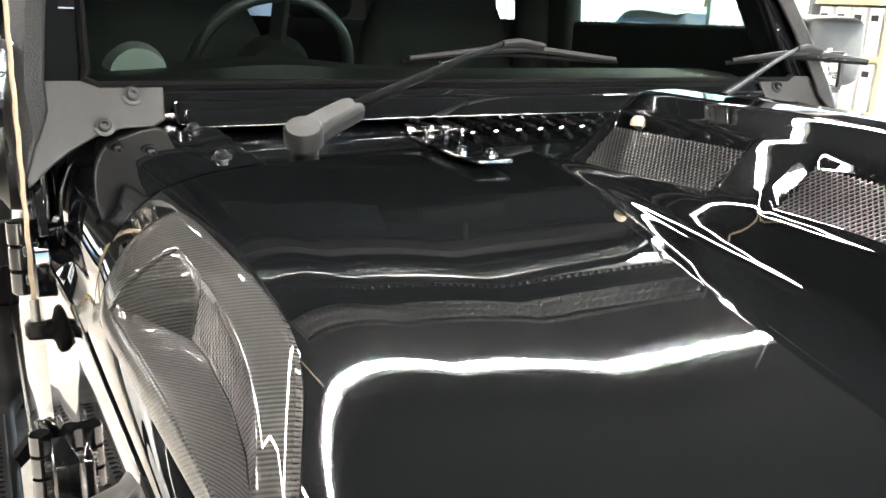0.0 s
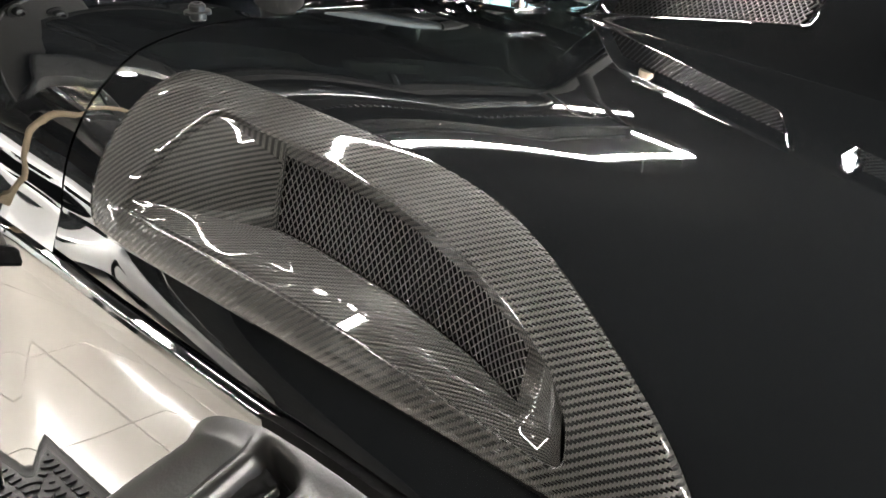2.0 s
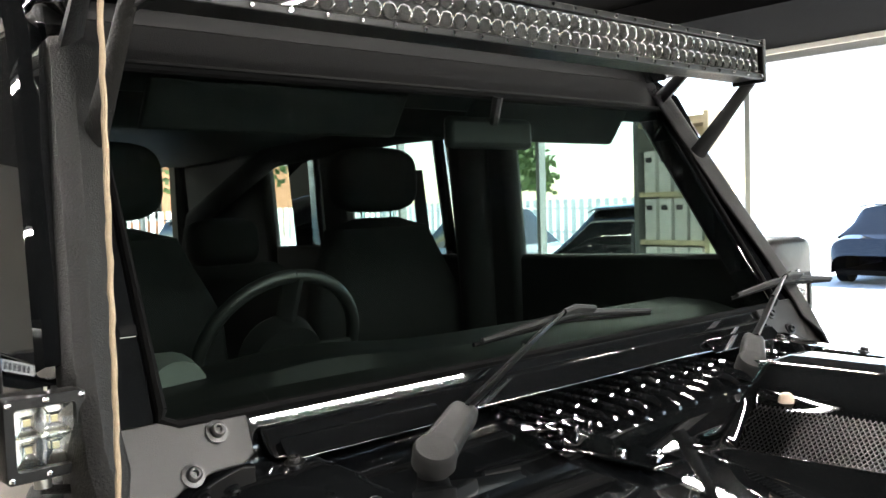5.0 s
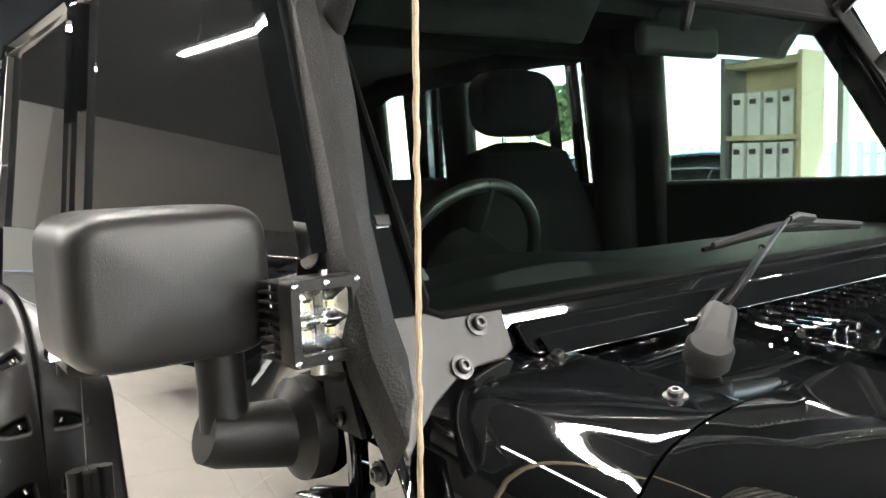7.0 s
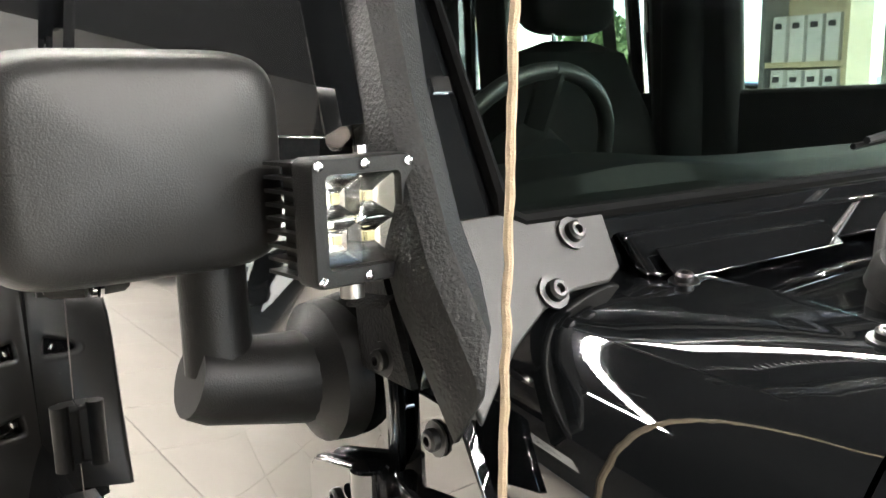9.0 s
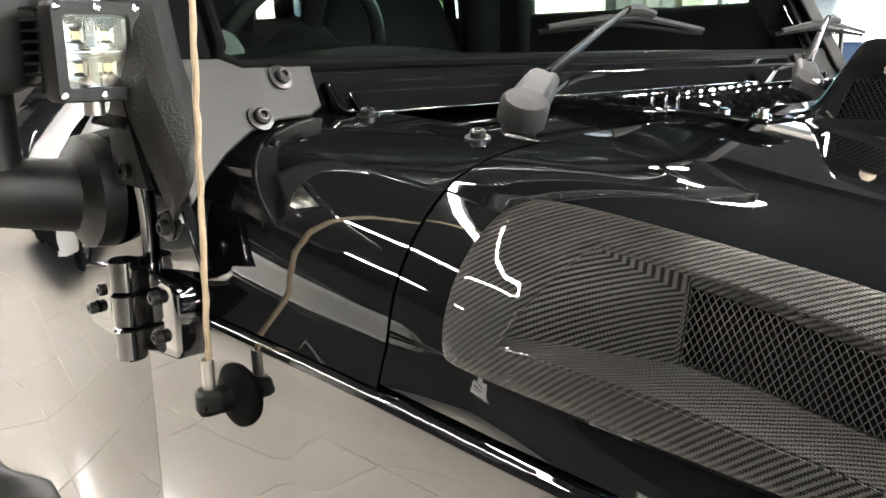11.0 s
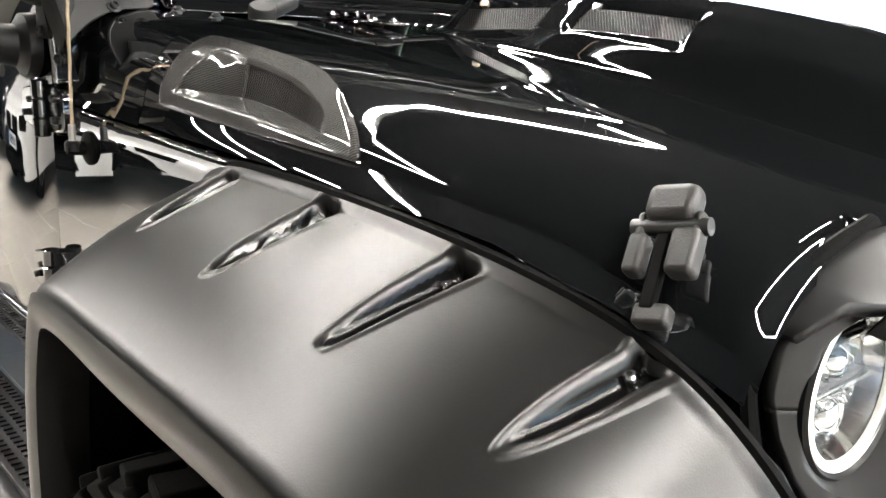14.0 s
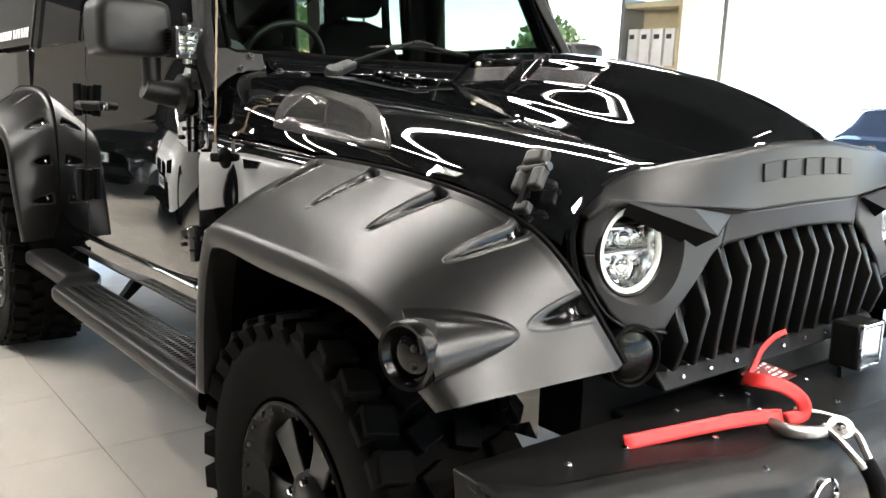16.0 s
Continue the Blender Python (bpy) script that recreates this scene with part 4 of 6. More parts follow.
bonnet_latch(-1)
bonnet_latch(1)


BADGE = mat("dark graphite badge", (0.012, 0.012, 0.012), 0.42, spec=0.25, grain=0.05, grain_scale=600)
HALO = mat("halo diffuser", (0.85, 0.84, 0.8), 0.3, emit=0.05)


def grille():
    """Angry-browed shell: a brow, a skin round each lamp, a slatted mouth, a dark wing over and a fang under the lamp."""
    ROLL = Matrix.Translation((0, -0.5, 0.9)) @ Matrix.Rotation(radians(1.3), 4, "X") @ Matrix.Translation((0, 0.5, -0.9))

    def rolled(bm):
        bmesh.ops.transform(bm, matrix=ROLL, verts=bm.verts)
        return bm

    def top_edge(a):
        return lerp(a, (0, 0.1, 0.2, 0.3, 0.4, 0.486, 0.53, 0.57, 0.598), (1.136, 1.134, 1.123, 1.112, 1.102, 1.089, 1.070, 1.046, 1.018))

    def crease(a):
        return 1.003 + 0.012 * max(0.0, 0.2 - a) if a < 0.2 else 1.003 + (a - 0.2) * 0.115

    def skin_x(a, z):
        """How far forward the shell stands."""
        return 0.055 - 0.078 * max(0.0, (a - 0.44) / 0.16) ** 2 - 0.01 * max(0.0, 0.85 - z) / 0.1

    def brow_x(a, v):
        back = 0.052 * (1 - min(1.0, a / 0.5) ** 2) - 0.03 * max(0.0, (a - 0.42) / 0.16) ** 2
        e = v if v > 0.1 else 0.1 - (0.1 - v) ** 2 * 5
        return back + 0.012 + (skin_x(a, 1.0) + 0.02 - back - 0.012) * e - 0.012 * max(0.0, 0.06 - v) / 0.06

    def brow(u, v):
        y = -0.598 + 1.196 * u
        a = abs(y)
        hi, lo = top_edge(a), crease(a)
        return Vector((brow_x(a, v), y, hi + (min(lo, hi - 0.004) - hi) * v))

    sh = part("grille_shell", rolled(grid(brow, 110, 20, flip=True)), GRILLE, car, "satin graphite grille shell with angry brows", solid=0.014, sharp=70)

    def mouth_top(a):
        return lerp(a, (0, 0.12, 0.25, 0.31, 0.36, 0.425), (0.952, 0.948, 0.936, 0.89, 0.85, 0.80))

    def bar(u, v):
        y = -0.264 + 0.528 * u
        a = abs(y)
        z0, z1 = crease(a) - 0.001, mouth_top(a)
        return Vector((0.060 + 0.014 * (1 - (a / 0.264) ** 2) - 0.012 * v, y, z0 + (z1 - z0) * v))

    part("brow_bar", rolled(grid(bar, 60, 8, flip=True)), GRILLE, sh, solid=0.02)
    for s in (-1, 1):
        # skin round the lamp, out to a smooth outline
        cy, cz, r = 0.486, 0.942, 0.0855
        corner = [(0.25, 0.995), (0.34, 1.012), (0.45, 1.028), (0.54, 1.036), (0.574, 1.026), (0.590, 1.0), (0.592, 0.955), (0.584, 0.915), (0.570, 0.875), (0.548, 0.835), (0.52, 0.805), (0.47, 0.795), (0.425, 0.785), (0.40, 0.82), (0.37, 0.85), (0.33, 0.883), (0.295, 0.92), (0.262, 0.94)]
        cc = corner + corner[:1]

        def ray_out(th):
            dy, dz = math.cos(th), math.sin(th)
            best = 0.0
            for (y0, z0), (y1, z1) in zip(cc, cc[1:]):
                ey, ez = y1 - y0, z1 - z0
                det = dy * -ez + dz * ey
                if abs(det) < 1e-9:
                    continue
                qy, qz = y0 - cy, z0 - cz
                t = (qy * -ez + qz * ey) / det
                w = (dy * qz - dz * qy) / det
                if t > best and -1e-6 <= w <= 1 + 1e-6:
                    best = t
            return best

        def panel(u, v):
            th = 2 * math.pi * u
            r1 = r + 0.011
            R = max(r1 + 0.003, ray_out(th))
            t = max(0.0, (v - 0.25) / 0.75)
            rr = r1 + (R - r1) * t if v >= 0.25 else r + (r1 - r) * v / 0.25
            y, z = cy + rr * math.cos(th), cz + rr * math.sin(th)
            x = skin_x(y, z)
            if v < 0.25:
                x += (min(x, 0.006) - x) * (1 - v / 0.25)
            x -= 0.010 * max(0.0, t - 0.93) / 0.07
            return Vector((x, s * y, z))

        part("lamp_panel", rolled(grid(panel, 120, 20, flip=s > 0)), GRILLE, sh, solid=0.008, sharp=60)
        # facet over the lamp and the dark wing under it
        out_, notch, tip, low, lout = (0.052, s * 0.552, 1.040), (0.088, s * 0.335, 0.967), (0.066, s * 0.262, 0.998), (0.050, s * 0.357, 0.941), (0.036, s * 0.548, 1.018)
        crest, mid = (0.078, s * 0.21, 1.001), (0.078, s * 0.40, 1.022)
        bm = bmesh.new()
        v = [bm.verts.new(p) for p in (out_, notch, tip, crest, mid)]
        bm.faces.new((v[0], v[1], v[4]))
        bm.faces.new((v[1], v[2], v[3], v[4]))
        part("brow_facet", rolled(bm), GRILLE, sh, smooth=False, solid=0.002)
        bm = bmesh.new()
        v = [bm.verts.new(p) for p in (out_, notch, tip, low, lout)]
        bm.faces.new((v[0], v[1], v[3], v[4]))
        bm.faces.new((v[1], v[2], v[3]))
        part("brow_wing", rolled(bm), SEAL, sh, "dark wing over the lamp", smooth=False, solid=0.002)
        # fang under the lamp, a lip turned under
        def fang(u, v):
            p = curve([(0.585, 0.885), (0.560, 0.835), (0.52, 0.803), (0.47, 0.793), (0.424, 0.781)], 20)[min(20, round(u * 20))]
            return Vector((skin_x(p.x, p.y) + 0.004 - 0.05 * v, s * (p.x - 0.01 * v), p.y + 0.022 * v))
        part("fang", rolled(grid(lambda u, v: fang(u, v), 20, 5, flip=s < 0)), SLAT, sh, solid=0.004)
        part("edge_seal", tube(curve([(-0.004, s * 0.47, 1.094), (-0.02, s * 0.545, 1.062), (-0.03, s * 0.590, 1.02), (-0.034, s * 0.604, 0.96), (-0.022, s * 0.592, 0.88), (-0.01, s * 0.562, 0.80), (0.0, s * 0.54, 0.72)], 30), 0.009, 8), SEAL, sh)
        headlamp(ROLL @ Vector((0.0, s * cy, cz)), s)
        # turn lamp below
        c = ROLL @ Vector((0.035, s * 0.505, 0.75))
        ax = (1, s * 0.25, 0)
        lamp = part("turn_lamp", turned([(-0.05, 0.03), (-0.03, 0.060), (0.010, 0.061), (0.014, 0.056), (0.008, 0.052)], c, ax, 36), SEAL, car, "round smoked turn lamp")
        part("bowl", turned([(-0.025, 0.0), (-0.02, 0.02), (0.004, 0.05)], c, ax, 32, caps=False), BOLT, lamp)
        part("bulb", turned([(-0.024, 0.012), (-0.005, 0.012), (0.004, 0.007), (0.006, 0.0)], c, ax, 16), LENS, lamp)
        part("lens", turned([(0.0, 0.052), (0.012, 0.046), (0.020, 0.03), (0.023, 0.0)], c, ax, 32), SMOKED, lamp, "smoked domed lens")
    # mouth
    part("mouth_backing", rolled(plate([(-0.045, -0.42, 0.66), (-0.045, 0.42, 0.66), (-0.045, 0.42, 0.80), (-0.045, 0.25, 0.96), (-0.045, -0.25, 0.96), (-0.045, -0.42, 0.80)], (-0.01, 0, 0))), SEAL, sh, smooth=False)
    for i in range(13):
        y = -0.390 + 0.065 * i
        a = abs(y)
        zt_ = mouth_top(a) + 0.004
        z_bend = lerp(a, (0, 0.2, 0.26, 0.325, 0.39), (0.897, 0.890, 0.868, 0.812, 0.765))
        w, wb = 0.011, 0.007
        bm = bmesh.new()
        v = [bm.verts.new(p) for p in ((0.046, y - w, zt_), (0.046, y + w, zt_), (0.074, y + wb, z_bend), (0.074, y - wb, z_bend), (0.050, y + wb, 0.70), (0.050, y - wb, 0.70))]
        bm.faces.new((v[0], v[1], v[2], v[3]))
        bm.faces.new((v[3], v[2], v[4], v[5]))
        bmesh.ops.recalc_face_normals(bm, faces=bm.faces)
        part("slat", rolled(bm), SLAT, sh, solid=0.05, bevel=0.003)
    part("chin", rolled(plate([(0.03, -0.42, 0.70), (0.03, 0.42, 0.70), (0.055, 0.42, 0.665), (0.055, -0.42, 0.665)], (-0.05, 0, 0))), SLAT, sh, bevel=0.005)
    for i in range(9):
        bolt(ROLL @ Vector((0.046, -0.36 + 0.09 * i, 0.684)), (1, 0, 0.2), 0.005, sh, CHROME, False)
    # raised badge letters on the brow, as plain bars
    for i in range(5):
        y = -0.165 + 0.075 * i
        def bp(dy, dz):
            yy = abs(y + dy)
            hi, lo = top_edge(yy), crease(yy)
            t = 0.42 - dz / (hi - lo)
            return (brow_x(yy, t) + 0.005, y + dy, hi + (lo - hi) * t)
        part("badge_bar", rolled(plate([bp(0, -0.018), bp(0.052, -0.018), bp(0.056, 0.018), bp(0.004, 0.018)], (-0.006, 0, 0))), BADGE, sh, bevel=0.001)


def headlamp(c, s):
    ax = Vector((1, s * 0.06, 0.03)).normalized()
    lamp = part("headlamp", turned([(-0.06, 0.07), (-0.02, 0.088), (0.010, 0.0885), (0.014, 0.085), (0.010, 0.081), (0.0, 0.080)], c, ax, 56), SLAT, car, "round led headlamp with a bright ring")
    part("halo_ring", turned([(0.006, 0.081), (0.011, 0.0805), (0.013, 0.0755), (0.009, 0.071), (0.004, 0.071)], c, ax, 56, closed=True), HALO, lamp, "white halo ring")
    part("bowl", turned([(-0.045, 0.0), (-0.045, 0.05), (-0.02, 0.064), (0.003, 0.0715)], c, ax, 40, caps=False), LAMPBOWL, lamp)
    q = Vector((0, 0, 1)).rotation_difference(ax).to_matrix()
    # upper and lower projectors, side reflectors and fins between them
    for dy, dz, r in ((0.0, -0.034, 0.024), (0.0, 0.022, 0.020)):
        o = c + Vector((-0.02, dy, dz))
        part("projector_rim", turned([(-0.02, r * 1.2), (0.008, r * 1.25), (0.012, r * 1.1), (0.004, r)], o, ax, 28), CHROME, lamp)
        part("projector_lens", turned([(-0.004, r), (0.010, r * 0.85), (0.018, r * 0.45), (0.020, 0.0)], o, ax, 24), REFLECT, lamp)
    for dy, dz in ((-0.043, 0.024), (0.043, 0.024), (-0.045, -0.018), (0.045, -0.018)):
        o = c + Vector((-0.028, dy, dz))
        part("reflector_cup", turned([(-0.012, 0.004), (-0.004, 0.011), (0.012, 0.0165), (0.013, 0.0175)], o, ax, 20, caps=False), CHROME, lamp)
    for k in range(4):
        z = 0.062 - 0.0075 * k
        w = math.sqrt(max(0.0, 0.066**2 - z * z))
        part("fin", box((c.x - 0.03, c.y - w, c.z + z), (c.x - 0.006, c.y + w, c.z + z + 0.0025)), CHROME if k % 2 else SLAT, lamp, smooth=False)
    part("bridge", box((c.x - 0.02, c.y - 0.066, c.z - 0.0085), (c.x - 0.004, c.y + 0.066, c.z - 0.0035)), REFLECT, lamp, bevel=0.001)
    part("bridge_tray", box((c.x - 0.03, c.y - 0.064, c.z - 0.0035), (c.x - 0.008, c.y + 0.064, c.z + 0.002)), SLAT, lamp, bevel=0.001)
    part("lens", turned([(0.008, 0.080), (0.016, 0.068), (0.022, 0.045), (0.026, 0.02), (0.027, 0.0)], c, ax, 48), LENS, lamp, "clear lens")


grille()


def marker(side):
    """Round side marker in a pod that fairs into the arch's front."""
    c = Vector((-0.03, side * 0.962, 0.808))
    ax = Vector((0.2, side * 1.0, -0.04)).normalized()
    part("marker_pod", turned([(-0.06, 0.045), (-0.03, 0.054), (0.002, 0.0575), (0.004, 0.055)], c, ax, 40, caps=False), FLARE, front_arch if side < 0 else car, "satin black lamp pod faired into the arch")
    lamp = part("marker_lamp", turned([(-0.012, 0.0575), (0.008, 0.0575), (0.012, 0.055), (0.010, 0.049), (-0.004, 0.043), (-0.008, 0.040)], c, ax, 40), POCKET, car, "round smoked side marker lamp")
    part("lens", turned([(-0.010, 0.043), (-0.002, 0.036), (0.003, 0.02), (0.004, 0.0)], c, ax, 28), SMOKE, lamp)
    for k in range(4):
        a = radians(90 * k + 45)
        part("diode", turned([(-0.002, 0.007), (0.003, 0.005), (0.004, 0.0)], c + Vector((0.02 * math.cos(a), 0, 0.02 * math.sin(a))), ax, 12), BOLT, lamp)


marker(-1)
marker(1)


def bumper():
    """Steel winch bumper: a sloped top deck, a face, tapered ends, bolts, a hoop-mounted lamp, strap and hook."""
    edge = [(0.05, -0.88), (0.12, -0.80), (0.16, -0.62), (0.20, -0.47), (0.225, -0.40), (0.225, 0.40), (0.20, 0.47), (0.16, 0.62), (0.12, 0.80), (0.05, 0.88)]
    deck = [(-0.12, -0.42, 0.60), (-0.12, 0.42, 0.60), (-0.02, 0.44, 0.6035), (-0.02, 0.87, 0.6035)] + [(x + 0.004, y, 0.6035) for x, y in reversed(edge)] + [(-0.02, -0.87, 0.6035), (-0.02, -0.44, 0.6035)]
    b = part("bumper", plate(deck, (0, 0, -0.02)), PLASTIC, car, "satin black steel winch bumper", bevel=0.004)
    def fc(u, v):
        s = u * 9
        i = min(8, int(s))
        p0, p1 = edge[i], edge[i + 1]
        x, y = p0[0] + (p1[0] - p0[0]) * (s - i), p0[1] + (p1[1] - p0[1]) * (s - i)
        prof = ((0, 0.606), (0.03, 0.602), (0.062, 0.592), (0.085, 0.575), (0.095, 0.55), (0.092, 0.50), (0.07, 0.44), (0.03, 0.40))
        t = v * 7
        k = min(6, int(t))
        dx = prof[k][0] + (prof[k + 1][0] - prof[k][0]) * (t - k)
        z = prof[k][1] + (prof[k + 1][1] - prof[k][1]) * (t - k)
        return Vector((x + dx, y * (1 + 0.1 * max(0, abs(y) - 0.75) * (v - 0.2)), z))
    part("face", grid(fc, 72, 28, flip=True), PLASTIC, b, solid=0.01, sharp=50)
    for y in (-0.875, 0.875):
        part("end", plate([(-0.02, y, 0.604), (0.06, y, 0.60), (0.10, y, 0.56), (0.08, y, 0.44), (0.0, y, 0.50)], (0, 0.015 if y < 0 else -0.015, 0)), PLASTIC, b, bevel=0.004)
    for x, y in ((0.098, -0.578), (0.099, -0.419), (0.161, -0.401), (0.03, -0.343), (0.026, -0.185), (0.053, -0.129), (0.276, -0.423), (0.091, -0.715), (0.187, -0.01), (-0.038, 0.104), (0.07, 0.076), (0.098, 0.578), (0.161, 0.401), (0.03, 0.343), (0.276, 0.423), (0.091, 0.715)):
        z = 0.606 if x < 0.22 else 0.595
        bolt((x, y, z), (0.1 if x < 0.22 else 0.4, 0, 1), 0.0062, b, CHROME, False)
    # winch drum cover under the grille
    part("winch_housing", box((-0.10, -0.10, 0.60), (0.02, 0.30, 0.68)), PLASTIC, b, bevel=0.015)
    # shackle mounts
    for y in (-0.47, 0.47):
        part("shackle_tab", box((0.26, y - 0.015, 0.44), (0.37, y + 0.015, 0.53)), PLASTIC, b, bevel=0.01)
    # square work lamp on a bracket
    for y in (0.235, ):
        work_lamp(b, Vector((0.10, y, 0.68)))
    # fog lamps
    for y in (-0.30, 0.30):
        lamp = part("fog_lamp", turned([(-0.02, 0.045), (0.012, 0.047), (0.014, 0.042), (0.006, 0.04)], (0.315, y, 0.52), (1, 0, 0), 28), CHROME, b)
    return b


def work_lamp(b, c):
    part("lamp_bracket", plate([c + Vector((0.0, -0.05, -0.10)), c + Vector((0.0, 0.05, -0.10)), c + Vector((0.0, 0.06, -0.05)), c + Vector((0.0, -0.06, -0.05))], (-0.01, 0, 0)), SLAT, b)
    part("work_lamp", box(c + Vector((-0.04, -0.05, -0.055)), c + Vector((0.03, 0.05, 0.055))), SLAT, b, "square chrome-faced work lamp", bevel=0.008)
    part("work_lamp_reflector", box(c + Vector((0.026, -0.038, -0.043)), c + Vector((0.034, 0.038, 0.043))), REFLECT, b, bevel=0.002)
    part("work_lamp_rim", tube([c + Vector((0.032, y, z)) for y, z in rounded(0.092, 0.1, 0.008)] + [c + Vector((0.032, 0.046, 0.042))], 0.005, 6), CHROME, b)


bumper()


def winch_hook():
    h = thing("winch_hook", "steel winch hook with a red pull strap on the bumper", "hook", at=(0.24, -0.25, 0.61))
    part("strap", ribbon([(0.086, -0.566, 0.612), (0.11, -0.48, 0.617), (0.138, -0.396, 0.624), (0.16, -0.345, 0.630), (0.186, -0.285, 0.634), (0.205, -0.255, 0.635)], 0.027, (0.80, -0.25, 0.55)), RED, h, "red nylon pull strap", solid=0.003)
    part("strap_loop", ribbon([(0.21, -0.25, 0.628), (0.228, -0.222, 0.640), (0.222, -0.225, 0.668), (0.20, -0.255, 0.692), (0.17, -0.285, 0.70), (0.13, -0.27, 0.69)], 0.027, (0.5, -0.7, 0.5)), RED, h, "red strap loop", solid=0.005)
    pts = [(0.165, -0.275, 0.640), (0.19, -0.275, 0.625), (0.225, -0.275, 0.619), (0.262, -0.25, 0.619), (0.277, -0.215, 0.622), (0.275, -0.19, 0.626)]
    part("hook", tube(curve(pts, 24), [0.006 + 0.008 * math.sin(math.pi * k / 24) for k in range(25)], 10), STEEL, h)
    part("latch_spring", tube([(0.205, -0.215, 0.642), (0.24, -0.185, 0.640), (0.272, -0.165, 0.634)], 0.004, 8), STEEL, h)
    part("eye", turned([(-0.010, 0.010), (-0.010, 0.024), (0.010, 0.024), (0.010, 0.010)], (0.287, -0.195, 0.622), (0.4, -0.5, 0.75), 24, closed=True), STEEL, h)
    for dy in (-0.020, 0.020):
        part("clevis_arm", tube(curve([(0.278 + dy * 0.5, -0.205 + dy, 0.630), (0.305 + dy * 0.3, -0.200 + dy * 1.2, 0.615), (0.335, -0.205 + dy, 0.590), (0.350, -0.205 + dy * 0.6, 0.575)], 12), 0.0075, 8), STEEL, h)
    part("clevis_pin", turned([(-0.032, 0.006), (0.032, 0.006)], (0.292, -0.198, 0.628), (0.6, -0.8, 0.1), 12), CHROME, h)
    part("thimble", tube([(0.345, -0.205, 0.582), (0.365, -0.20, 0.55), (0.37, -0.19, 0.52)], 0.017, 10), SEAL, h)
    tag = thing("winch_tag", "red printed warning tag lying on the winch", "label", at=(0.08, -0.11, 0.655))
    c0, c1, c2, c3 = Vector((0.05, -0.155, 0.655)), Vector((0.125, -0.175, 0.650)), Vector((0.118, -0.055, 0.655)), Vector((0.035, -0.06, 0.665))
    part("tag", plate([c0, c1, c2, c3], (0, 0, 0.003)), mat("dark red tag", (0.12, 0.012, 0.012), 0.4, vary=0.2, vary_scale=40), tag)
    rnd = random.Random(4)
    def on_tag(u, v):
        return c0.lerp(c1, u).lerp(c3.lerp(c2, u), v) + Vector((0, 0, 0.0032))
    for i in range(5):
        v = 0.06
        while v < 0.88:
            w = rnd.uniform(0.07, 0.2)
            u = 0.12 + 0.17 * i
            part("print_bar", plate([on_tag(u, v), on_tag(u + 0.08, v), on_tag(u + 0.08, min(0.95, v + w)), on_tag(u, min(0.95, v + w))], (0, 0, 0.0008)), PAPER, tag, smooth=False)
            v += w + 0.06
    r = thing("red_strap_tail", "red webbing tail standing off the winch", "strap", at=(0.06, -0.13, 0.66))
    part("strap_tail", ribbon([(0.058, -0.135, 0.655), (0.055, -0.11, 0.68), (0.055, -0.09, 0.705), (0.062, -0.06, 0.728), (0.07, -0.03, 0.738)], 0.013, (1, -0.2, 0.3)), RED, r, solid=0.003)


def ribbon(pts, width, face):
    """A flat band along points, its broad side turned to face."""
    p = curve(pts, 20)
    fv = Vector(face).normalized()
    def g(u, v):
        i = min(20, round(u * 20))
        d = (p[min(20, i + 1)] - p[max(0, i - 1)]).normalized()
        w = d.cross(fv).normalized()
        return p[i] + w * width * (v - 0.5)
    return grid(g, 20, 4)


winch_hook()


